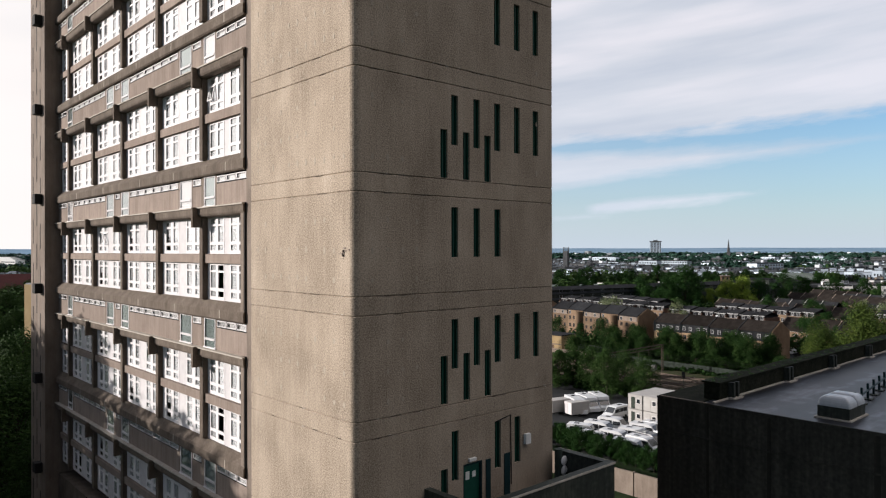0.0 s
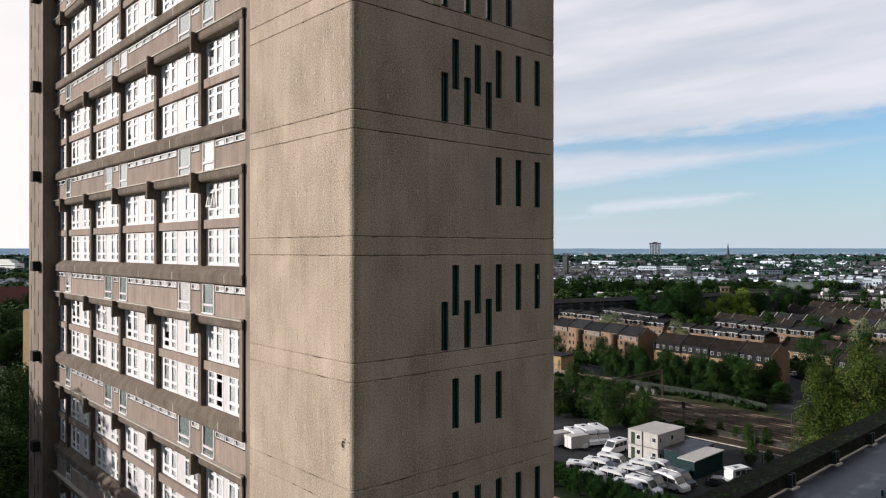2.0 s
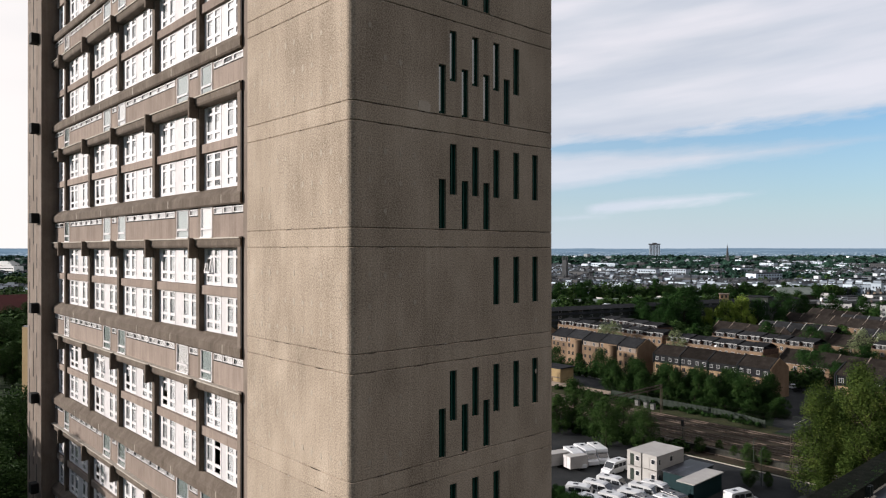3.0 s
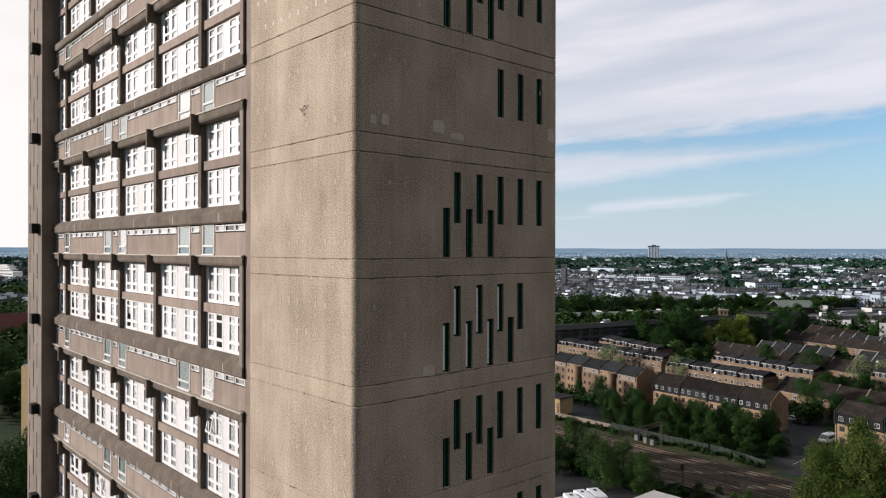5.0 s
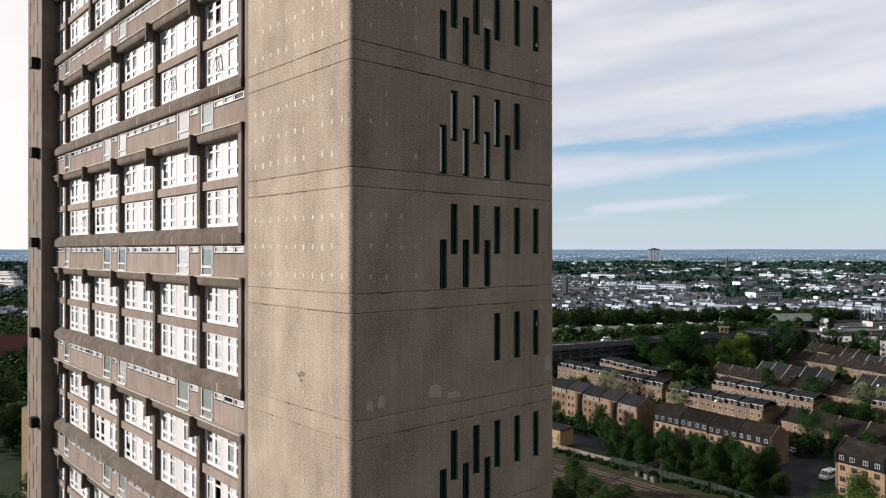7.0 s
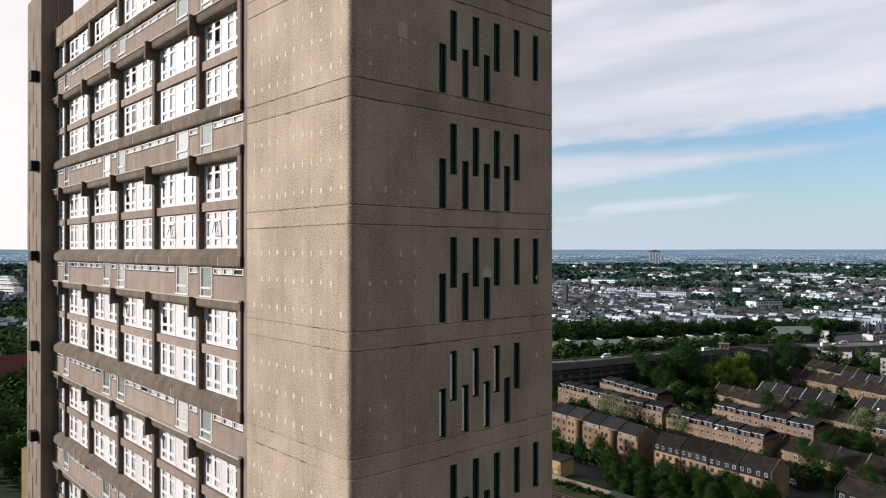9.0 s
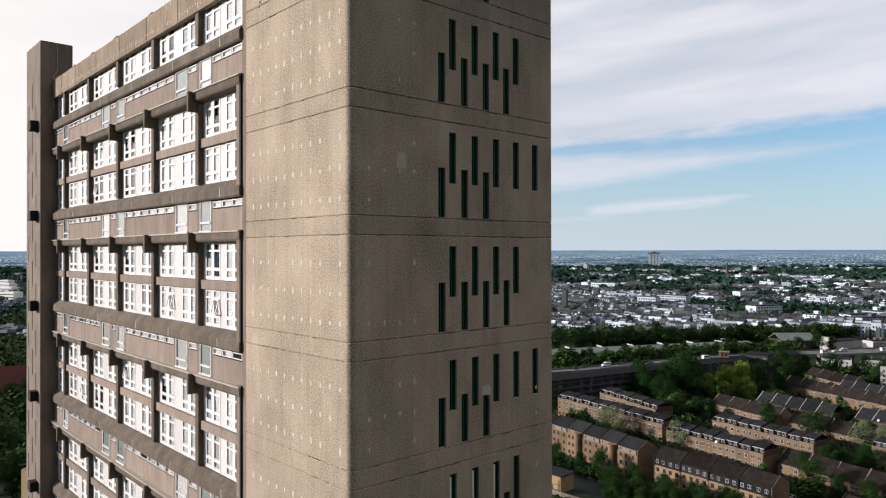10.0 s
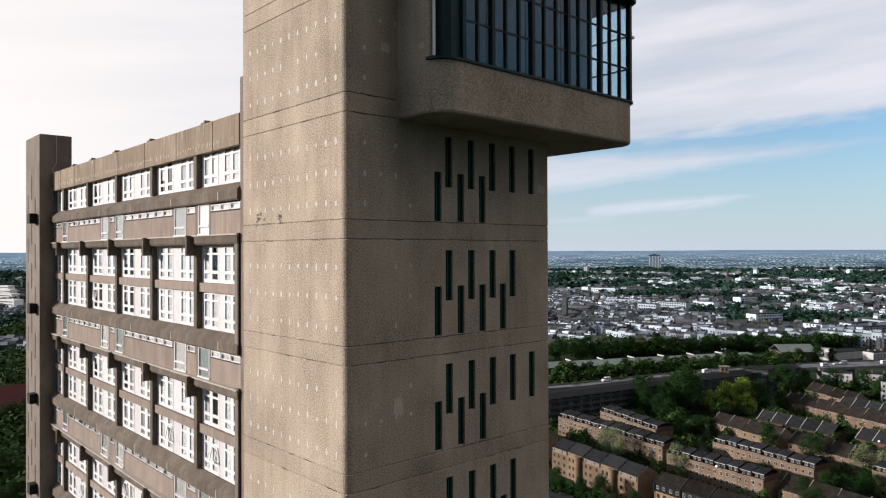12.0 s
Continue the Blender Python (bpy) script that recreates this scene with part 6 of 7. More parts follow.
    for k in range(15):
        x = 25.1 + k * 1.5
        y = -6.73 + (x - 24.9) * 0.118
        boxes("post", [(x - 0.05, y - 0.05, zr, x + 0.05, y + 0.05, zr + 0.85)], M_STEEL, r)
        boxes("foot", [(x - 0.22, y - 0.22, zr, x + 0.22, y + 0.22, zr + 0.06)], M_DKWALL, r)


flat_roof()

# ---------------------------------------------------------------- brick terraces
def small_window(w, h, paint):
    fr = box_mesh("window", [(0, -0.05, 0, w, 0.02, 0.09), (0, -0.05, h - 0.09, w, 0.02, h), (0, -0.05, 0.09, 0.09, 0.02, h - 0.09), (w - 0.09, -0.05, 0.09, w, 0.02, h - 0.09), (w / 2 - 0.04, -0.045, 0.09, w / 2 + 0.04, 0.015, h - 0.09)], paint)
    pn = box_mesh("pane", [(0.09, -0.02, 0.09, w - 0.09, -0.005, h - 0.09)], M_PANE)
    return fr, pn


SW, SD = small_window(1.15, 1.3, M_BROWNFR), small_window(1.0, 1.15, M_HFRAME)
SP = small_window(1.15, 1.3, M_HFRAME)


def gable_roof(w, d, e, r, over=0.15, thick=0.16):
    bm = bmesh.new()
    put_prism(bm, [(-over, e), (d / 2, r), (d + over, e), (d + over, e + thick), (d / 2, r + thick + 0.05), (-over, e + thick)], "x", 0.02, w - 0.02)
    return bm


HOUSE = {}


def house_kind(style):
    if style in HOUSE:
        return HOUSE[style]
    k = dict(win=[])
    if style in ("mansard", "mansard4"):
        w, d, base = 9.6, 9.0, 5.6 if style == "mansard" else 8.2
        e = base + 2.6
        r = e + 2.5
        bm = bmesh.new()
        put_box(bm, 0, 0, 0, w, d, base)
        bm2 = bmesh.new()
        put_prism(bm2, [(0.05, base), (0.22, e), (d - 0.22, e), (d - 0.05, base)], "x", 0.0, w)
        bm3 = gable_roof(w, d, e, r)
        k["parts"] = [("wall", mesh_of("wall", bm, M_BUFF)), ("slate_storey", mesh_of("slate_storey", bm2, M_SLATE)), ("roof", mesh_of("roof", bm3, M_TILE))]
        bm4 = bmesh.new()
        put_prism(bm4, [(-0.3, base - 0.2), (-0.3, e + 0.25), (d / 2, r + 0.45), (d + 0.3, e + 0.25), (d + 0.3, base - 0.2)], "x", -0.14, 0.14)
        k["parts"].append(("party_wall", mesh_of("party_wall", bm4, M_SLATE)))
        bm5 = bmesh.new()
        put_box(bm5, 0.15, -0.06, 2.6, w - 0.15, -0.003, 2.85)
        k["parts"].append(("string_course", mesh_of("string_course", bm5, M_REDBRICK)))
        bm6 = bmesh.new()
        put_prism(bm6, [(-0.12, 0.0), (-0.12, e + 0.1), (d / 2, r + 0.30), (d + 0.12, e + 0.1), (d + 0.12, 0.0)], "x", 0.145, 0.42)
        k["end"] = mesh_of("gable_wall", bm6, M_BRICK)
        bm7 = bmesh.new()
        put_tube(bm7, (0.32, -0.09, 0.1), (0.32, -0.09, e), 0.07, 0.07, 6)
        k["parts"].append(("downpipe", mesh_of("downpipe", bm7, M_STEEL)))
        floors = int(round(base / 2.75))
        for f in range(floors):
            for x in (0.9, 3.3, 5.5, 7.8):
                k["win"].append((SW, x, -0.0, 0.95 + f * 2.75))
        for x in (0.7, 2.9, 5.6, 7.9):
            k["win"].append((SD, x, 0.10, base + 0.75))
        k["balcony"] = box_mesh("balcony", [(2.5, -0.95, 2.75, 5.0, -0.07, 2.87)] + [(2.55 + j * 0.26, -0.93, 2.88, 2.6 + j * 0.26, -0.88, 3.75) for j in range(10)] + [(2.5, -0.95, 3.76, 5.0, -0.87, 3.82)], M_STEEL)
        k.update(w=w, d=d, e=e, r=r)
    elif style in ("stair", "stair_round"):
        w, d, e, r = 9.4, 9.0, 9.5, 12.0
        bm = bmesh.new()
        put_box(bm, 0, 0, 0, w, d, 8.0)
        bm2 = bmesh.new()
        put_box(bm2, 0.06, 0.06, 8.0, w - 0.06, d - 0.06, e)
        k["parts"] = [("wall", mesh_of("wall", bm, M_BRICK)), ("attic_wall", mesh_of("attic_wall", bm2, M_CONC_S if style == "stair" else M_BRICK)), ("roof", mesh_of("roof", gable_roof(w, d, e, r), M_SLATE))]
        bm4 = bmesh.new()
        put_prism(bm4, [(-0.2, 8.0), (-0.2, e + 0.25), (d / 2, r + 0.42), (d + 0.2, e + 0.25), (d + 0.2, 8.0)], "x", -0.14, 0.14)
        k["parts"].append(("party_wall", mesh_of("party_wall", bm4, M_SLATE)))
        bm6 = bmesh.new()
        put_prism(bm6, [(-0.10, 0.0), (-0.10, e + 0.1), (d / 2, r + 0.28), (d + 0.10, e + 0.1), (d + 0.10, 0.0)], "x", 0.145, 0.42)
        k["end"] = mesh_of("gable_wall", bm6, M_BRICK)
        if style == "stair_round":
            bm5 = bmesh.new()
            put_tube(bm5, (w - 2.3, -0.3, 0), (w - 2.3, -0.3, e - 0.2), 1.6, 1.6, 20)
            k["parts"].append(("stair_drum", mesh_of("stair_drum", bm5, M_BRICK)))
        for f in range(3):
            for x in ((1.0, 3.6, 7.0) if style == "stair" else (0.9, 3.2)):
                k["win"].append((SW, x, 0.0, 0.9 + f * 2.65))
        for x in (0.9, 5.8):
            k["win"].append((SD, x, 0.06, 8.1))
        k.update(w=w, d=d, e=e, r=r)
    elif style == "dormer":
        w, d, e, r = 4.9, 9.0, 8.0, 10.5
        bm = bmesh.new()
        put_box(bm, 0, 0, 0, w, d, 7.2)
        put_box(bm, 0, 0, 7.2, w, 0.3, e)
        bm2 = bmesh.new()
        put_box(bm2, 0.45, 1.6, 7.2, w - 0.45, d - 0.2, 9.35)
        bm3 = bmesh.new()
        put_prism(bm3, [(1.1, 9.36), (d * 0.62, r), (d + 0.1, 9.2), (d + 0.1, 9.4), (d * 0.62, r + 0.18), (1.1, 9.54)], "x", 0.3, w - 0.3)
        bm4 = bmesh.new()
        put_box(bm4, -0.12, 0.5, 7.2, 0.12, d, 8.9)
        bm8 = bmesh.new()
        put_box(bm8, 0.3, 1.02, 9.38, w - 0.3, 1.095, 9.56)
        k["parts"] = [("wall", mesh_of("wall", bm, M_BRICK)), ("attic_wall", mesh_of("attic_wall", bm2, M_SLATE)), ("roof", mesh_of("roof", bm3, M_SLATE)), ("party_wall", mesh_of("party_wall", bm4, M_REDBRICK)), ("fascia", mesh_of("fascia", bm8, M_HFRAME))]
        bm5 = bmesh.new()
        put_box(bm5, 0.02, -0.08, e + 0.003, w - 0.02, 0.38, e + 0.1)
        k["parts"].append(("parapet_coping", mesh_of("parapet_coping", bm5, M_CONC_S)))
        for f in range(3):
            for x in (0.6, 3.1):
                k["win"].append((SW if f == 0 else SP, x, 0.0, 0.8 + f * 2.5))
        for x in (0.85, 2.9):
            k["win"].append((SD, x, 1.6, 8.1))
        k.update(w=w, d=d, e=e, r=r)
    elif style == "gable":                                        # low houses under broad tiled roofs
        w, d, e, r = 8.6, 11.0, 5.6, 9.2
        bm = bmesh.new()
        put_box(bm, 0, 0.3, 0, w, d - 0.3, e)
        bm2 = bmesh.new()
        put_prism(bm2, [(0.02, e - 0.35), (d / 2, r + 0.35), (d - 0.02, e - 0.35)], "x", -0.13, 0.13)
        bm3 = bmesh.new()
        put_box(bm3, 0.2, 0.12, e - 0.42, w - 0.2, 0.297, e - 0.2)
        k["parts"] = [("wall", mesh_of("wall", bm, M_BRICK)), ("roof", mesh_of("roof", gable_roof(w, d, e - 0.3, r - 0.1, 0.1), M_TILE)), ("party_wall", mesh_of("party_wall", bm2, M_CONC_S)), ("gutter_board", mesh_of("gutter_board", bm3, M_HFRAME))]
        for f in range(2):
            for x in (0.9, 5.6):
                k["win"].append((SW if f == 0 else SP, x, 0.3, 0.8 + f * 2.5))
        k.update(w=w, d=d, e=e, r=r)
    else:                                                         # dark roofs, a white verge line down each party wall
        w, d, e, r = 6.6, 11.0, 5.6, 9.0
        bm = bmesh.new()
        put_box(bm, 0, 0.3, 0, w, d - 0.3, e)
        bm2 = gable_roof(w, d, e - 0.3, r - 0.1, 0.1)
        bm3 = bmesh.new()
        put_prism(bm3, [(-0.15, e - 0.30), (d / 2, r + 0.10), (d + 0.15, e - 0.30), (d + 0.15, e - 0.02), (d / 2, r + 0.38), (-0.15, e - 0.02)], "x", -0.09, 0.09)
        k["parts"] = [("wall", mesh_of("wall", bm, M_REDBRICK)), ("roof", mesh_of("roof", bm2, M_SLATE)), ("verge_board", mesh_of("verge_board", bm3, M_CABIN))]
        for f in range(2):
            for x in (0.9, 4.2):
                k["win"].append((SW, x, 0.3, 0.9 + f * 2.5))
        k.update(w=w, d=d, e=e, r=r)
    HOUSE[style] = k
    return k


def house(style, m, group, label, last, dish):
    k = house_kind(style)
    h = thing("terraced_house", label, "house", m, group)
    for name, me in k["parts"]:
        part(name, me, None, h)
    if last:
        for name, me in k["parts"]:
            if name == "party_wall":
                o = part(name, me, None, h)
                o.location = (k["w"], 0, 0)
        if "end" in k:
            o = part("gable_wall", k["end"], None, h)
            o.location = (k["w"], 0, 0)
    for (fr, pn), x, y, z in k["win"]:
        w = part("window", fr, None, h)
        w.location = (x, y, z)
        part("pane", pn, None, w)
    if "balcony" in k:
        part("balcony", k["balcony"], None, h)
    if dish:
        bm = bmesh.new()
        put_tube(bm, (k["w"] * 0.4, -0.1, k["e"] + 0.4), (k["w"] * 0.4, -0.25, k["e"] + 0.5), 0.12, 0.45, 14)
        part("satellite_dish", bm, M_VAN, h, "white satellite dish")
    return h


def terrace(style, p, q, label, group, drum=()):
    ang, ln = way(p, q)
    k = house_kind(style)
    n = max(1, round(ln / k["w"]))
    sx = ln / n / k["w"]
    d = Vector((q[0] - p[0], q[1] - p[1])) / n
    rnd = random.Random(int(p[0] * 7 + p[1]))
    for i in range(n):
        st = "stair_round" if i in drum else style
        m = pose(p[0] + d.x * i, p[1] + d.y * i, 0.0, 0, 0, ang) @ Matrix.Diagonal((sx, 1, 1 + 0.02 * (i % 2), 1))
        house(st, m, group, label, i == n - 1, rnd.random() < 0.04)


def terraces():
    a = "stock-brick terraced house with dark slate attic and white windows"
    c = "stock-brick terraced house with set-back attic and grey roof"
    g = "brick house with a broad brown tiled roof and white gutters"
    e = "red-brown brick house with dark roof and white verges"
    terrace("stair", (196.0, 151.0), (187.6, 109.3), "four-storey orange brick house with slate roof", "terrace by the railway", (1, 3))
    terrace("stair", (206.5, 205.0), (197.5, 158.0), "four-storey orange brick house with slate roof", "terrace by the railway", (2,))
    terrace("mansard", (190.5, 104.8), (186.0, 66.0), a, "front terrace")
    terrace("mansard4", (176.0, 45.8), (171.4, 23.6), "four-storey brick house with dark slate attic", "corner terrace")
    terrace("dormer", (241.0, 184.0), (229.5, 125.0), c, "second terrace")
    terrace("dormer", (264.5, 178.0), (250.5, 140.5), c, "third terrace")
    terrace("dormer", (251.0, 116.0), (242.2, 75.5), c, "fourth terrace")
    terrace("dormer", (224.0, 120.0), (218.0, 82.0), c, "middle terrace")
    terrace("gable", (222.3, 79.5), (214.5, 44.0), g, "street terrace")
    terrace("gable", (292.5, 138.0), (282.0, 104.8), g, "back terrace")
    terrace("gable", (281.5, 100.0), (267.0, 44.0), g, "back terrace")
    terrace("verged", (312.0, 126.0), (306.5, 92.0), e, "verged houses")
    terrace("verged", (309.0, 84.0), (300.0, 44.0), e, "verged houses")
    terrace("gable", (363.0, 135.0), (342.0, 78.0), g, "far terrace")
    terrace("dormer", (256.0, 62.0), (251.0, 38.0), c, "garden terrace")
    terrace("gable", (402.0, 139.0), (385.0, 110.0), g, "far terrace")
    terrace("verged", (372.0, 112.0), (364.0, 74.0), e, "verged houses")


terraces()


# ---------------------------------------------------------------- long block, viaduct, sheds
M_BAND = material("dull_balcony_concrete", [(0.035, 0.039, 0.045), (0.075, 0.080, 0.088)], 0.9, 0.2, 3, 0.1)
# bluish distance haze is put into this cladding colour
M_FARTOWER = material("hazed_tower_cladding", [(0.44, 0.54, 0.64), (0.54, 0.63, 0.72)], 0.8, 0.05, 1, 0)


def long_block():
    p, q = (238.0, 203.0), (437.0, 154.5)
    ang, ln = way(p, q)
    b = thing("deck_access_block", "long dark deck-access housing block with banded balconies", "housing block", pose(*p, 0, 0, 0, ang))
    boxes("wall", [(0, 0, 0, ln, 12, 12.0)], M_DKWALL, b)
    bm = bmesh.new()
    put_prism(bm, [(-1.2, 12.01), (6, 13.4), (13, 12.01)], "x", 0, ln)
    part("roof", bm, M_SLATE, b)
    for f in range(4):
        z = 1.6 + f * 2.8
        boxes("balcony_band", [(0, -1.6 + 0.3 * f, z, ln, -1.48 + 0.3 * f, z + 1.0), (0, -1.47 + 0.3 * f, z, ln, -0.003, z + 0.14)], M_BAND, b)
        for k in range(int(ln / 6.5)):
            w = part("window", SP[0], None, b)
            w.matrix_basis = Matrix.Translation((2 + k * 6.5, -0.003, z + 1.05)) @ Matrix.Diagonal((1.6, 1, 0.9, 1))
            part("pane", SP[1], None, w)
    t = thing("brick_stair_tower", "buff stair tower with an overhanging cap above the trees", "tower", pose(378, 176, 0, 0, 0, -60))
    boxes("wall", [(0, 0, 0, 4.6, 4.2, 16.2)], M_BRICK, t)
    boxes("cornice", [(-0.6, -0.6, 16.202, 5.2, 4.8, 16.5)], M_CONC_S, t)
    boxes("opening", [(0.7, -0.03, 14.0, 1.7, 0.0, 15.6), (2.8, -0.03, 14.0, 3.8, 0.0, 15.6)], M_PANE, t)
    s = thing("dark_office_block", "dark clad block with a flat roof beside the viaduct", "building", pose(395, 169.5, 0, 0, 0, -80))
    boxes("wall", [(0, 0, 0, 12.6, 12, 14.2)], M_DKWALL, s)
    boxes("roof", [(-0.5, -0.5, 14.202, 13.1, 12.5, 14.6)], M_SLATE, s)
    for f in range(4):
        for k in range(3):
            w = part("window", SP[0], None, s)
            w.matrix_basis = Matrix.Translation((1.2 + k * 4.0, -0.003, 1.4 + f * 3.2)) @ Matrix.Diagonal((2.0, 1, 1.1, 1))
            part("pane", SP[1], None, w)


def viaduct():
    v = thing("viaduct", "long pale concrete road viaduct on piers", "viaduct")
    pts = [(150, 290), (307, 222), (345, 213), (404, 194), (466, 161), (515, 133), (620, 88), (880, -10)]
    for i, (a, b) in enumerate(zip(pts, pts[1:])):
        ang, ln = way(a, b)
        m = pose(*a, 0, 0, 0, ang)
        hw = (5.0, 5.0, 5.0, 7.0, 10.5, 10.5, 10.5)[i]
        o = boxes("deck", [(-0.5, -hw, 7.4, ln + 0.5, hw, 8.4)], M_ROADF, v)
        o.matrix_basis = m
        o = boxes("carriageway", [(-0.5, -hw + 0.6, 8.403, ln + 0.5, hw - 0.6, 8.46)], M_CARRIAGE, v)
        o.matrix_basis = m
        for s in (-hw, hw - 0.25):
            o = boxes("parapet", [(-0.5, s, 8.403, ln + 0.5, s + 0.25, 9.2)], M_ROADF, v)
            o.matrix_basis = m
        for k in range(int(ln / 22)):
            o = boxes("pier", [(8 + k * 22, -2.4, 0, 10.5 + k * 22, 2.4, 7.39)], M_ROADF, v)
            o.matrix_basis = m
    rnd = random.Random(5)
    for (a, b), n in (((pts[1], pts[2]), 1), ((pts[2], pts[3]), 1), ((pts[3], pts[4]), 2), ((pts[4], pts[5]), 4), ((pts[5], pts[6]), 5)):
        ang, ln = way(a, b)
        for k in range(n):
            t = (k + rnd.random()) / n
            lane = rnd.choice((-2.2, 2.2))
            m = pose(*a, 0, 0, 0, ang) @ Matrix.Translation((t * ln, lane, 0))
            vehicle(rnd.choice(("van", "car")), "white", m.translation.x, m.translation.y, ang if lane < 0 else ang + 180, 8.47, "cars on the viaduct", "white vehicle standing on the viaduct")
    s = thing("long_sheds", "row of long low sheds with pale green roofs", "shed")
    p, q = (330.0, 296.0), (505.0, 210.0)
    ang, ln = way(p, q)
    m = pose(*p, 0, 0, 0, ang)
    n = 8
    for k in range(n):
        o = boxes("wall", [(k * ln / n + 0.05, 0, 0, (k + 1) * ln / n - 0.05, 22, 5.2)], M_CONC_D, s)
        o.matrix_basis = m
        bm = bmesh.new()
        put_prism(bm, [(-0.6, 5.21), (11, 7.4), (22.6, 5.21), (22.6, 5.5), (11, 7.75), (-0.6, 5.5)], "x", k * ln / n, (k + 1) * ln / n - 0.4)
        o = part("roof", bm, M_SHEDROOF, s)
        o.matrix_basis = m
        o = boxes("roof_monitor", [(k * ln / n + 1, 10.3, 7.3, k * ln / n + 1.25, 19, 8.2)], M_CABIN, s)
        o.matrix_basis = m
    h = thing("warehouse", "grey warehouse with a broad pitched roof", "warehouse", pose(515, 198, 0, 0, 0, -40))
    boxes("wall", [(0, 0, 0, 26, 18, 9)], M_CONC_D, h)
    bm = bmesh.new()
    put_prism(bm, [(-0.6, 9.0), (9, 13.5), (18.6, 9.0), (18.6, 9.3), (9, 13.9), (-0.6, 9.3)], "x", -0.5, 26.5)
    part("roof", bm, M_SHEDROOF, h)
    w = thing("white_wall_building", "white rendered wing with stepped white gable", "building", pose(560, 182, 0, 0, 0, -20))
    boxes("wall", [(0, 0, 0, 40, 12, 5.4)], M_STUCCO, w)
    boxes("gable", [(0.5, -0.2, 5.402, 7, 11.5, 8.6)], M_STUCCO, w)
    boxes("roof", [(7.2, 0.3, 5.402, 39.6, 11.6, 6.0)], M_SLATE, w)
    for i, (x, y, a, l, hh) in enumerate(((443, 145, -72, 16, 9.5), (451, 127, -72, 18, 10), (560, 152, -25, 30, 9), (470, 112, -70, 30, 10.5), (421, 107, -72, 20, 11.5), (452, 104, -70, 34, 11), (600, 140, -25, 46, 9))):
        t = thing("stucco_terrace", "white stucco terrace with rows of sash windows", "terrace", pose(x, y, 0, 0, 0, a), "white terraces")
        boxes("wall", [(0, 0, 0, l, 9, hh)], M_STUCCO, t)
        boxes("roof", [(0.4, 0.4, hh + 0.002, l - 0.4, 8.6, hh + 0.5)], M_SLATE, t)
        boxes("cornice", [(-0.15, -0.25, hh - 1.2, l + 0.15, -0.003, hh - 0.9)], M_STUCCO, t)
        for k in range(int(l / 6)):
            boxes("chimney", [(k * 6 + 0.2, 3.4, hh + 0.503, k * 6 + 0.9, 5.2, hh + 2.0)], M_CONC_D, t)
        for f in range(4):
            for k in range(int(l / 3)):
                w = part("window", SP[0], None, t)
                w.matrix_basis = Matrix.Translation((0.9 + k * 3, -0.003, 0.9 + f * (hh - 1.5) / 4)) @ Matrix.Diagonal((1, 1, 1.15, 1))
                part("pane", SP[1], None, w)


long_block()
viaduct()


# ---------------------------------------------------------------- things seen past the stair shaft
def beyond_left():
    b = thing("cream_slab_block", "cream gable end of another block of flats among trees", "building", pose(25.4, 169.0, 0, 0, 0, -70))
    boxes("wall", [(0, 0, 0, 14, 12, 23.6)], M_YELLOW, b)
    boxes("roof", [(0.2, 0.2, 23.602, 13.8, 11.8, 23.9)], M_FELT, b)
    r = thing("red_roof_depot", "long depot with dull red metal roof among trees", "depot", pose(52, 352, 0, 0, 0, -12))
    boxes("wall", [(-70, 0, 0, 40, 34, 12.5)], M_REDBRICK, r)
    bm = bmesh.new()
    put_prism(bm, [(-1, 12.52), (17, 20.4), (35, 12.52)], "x", -71, 41)
    part("roof", bm, M_REDROOF, r)
    for k in range(4):
        w = thing("pale_office", "distant white office block with strip windows", "building", pose(222 + 30 * k, 1120 + 170 * k, 0, 0, 0, 112), "far offices")
        boxes("wall", [(0, 0, 0, 34, 14, 19)], M_BOARD, w)
        for f in range(4):
            boxes("strip_window", [(1, 14.003, 3.0 + f * 4.0, 33, 14.05, 4.2 + f * 4.0)], M_PANE, w)


beyond_left()


# ---------------------------------------------------------------- landmarks on the skyline
def landmarks():
    t = thing("far_tower_block", "far grey tower block with overhanging dark top", "tower block", pose(2832, 1704, 0, 0, 0, 31))
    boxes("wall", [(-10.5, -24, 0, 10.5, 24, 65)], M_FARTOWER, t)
    boxes("crown", [(-11.2, -25.5, 65.01, 11.2, 25.5, 70)], M_STONE, t)
    boxes("plant_room", [(-6, -10, 70.01, 6, 9, 74)], M_STONE, t)
    for k in range(7):
        boxes("window_band", [(-10.65, -21.7 + k * 6.45, 3, -10.503, -18.7 + k * 6.45, 64)], M_BAND, t)
    s = thing("church_spire", "slender dark stone church spire", "church", pose(1491, 713, 0, 0, 0, 20))
    boxes("nave", [(0, -6, 0, 34, 6, 13)], M_STONE, s)
    boxes("tower", [(-7, -3.5, 0, -0.1, 3.5, 27)], M_STONE, s)
    bm = bmesh.new()
    put_tube(bm, (-3.5, 0, 27.02), (-3.5, 0, 54.5), 3.2, 0.1, 8)
    part("spire", bm, M_STONE, s)
    bm = bmesh.new()
    put_prism(bm, [(-6.6, 13.01), (0, 20), (6.6, 13.01)], "x", 0.1, 34)
    part("roof", bm, M_SLATE, s)
    c = thing("church_tower", "square dark stone church tower", "church", pose(640, 492, 0, 0, 0, 15))
    boxes("tower", [(-2.6, -2.6, 0, 2.6, 2.6, 30)], M_STONE, c)
    for x in (-2.5, 1.7):
        for y in (-2.5, 1.7):
            boxes("pinnacle", [(x, y, 30.01, x + 0.8, y + 0.8, 34.5)], M_STONE, c)
    boxes("nave", [(4.1, -7, 0, 30, 7, 12)], M_STONE, c)


landmarks()


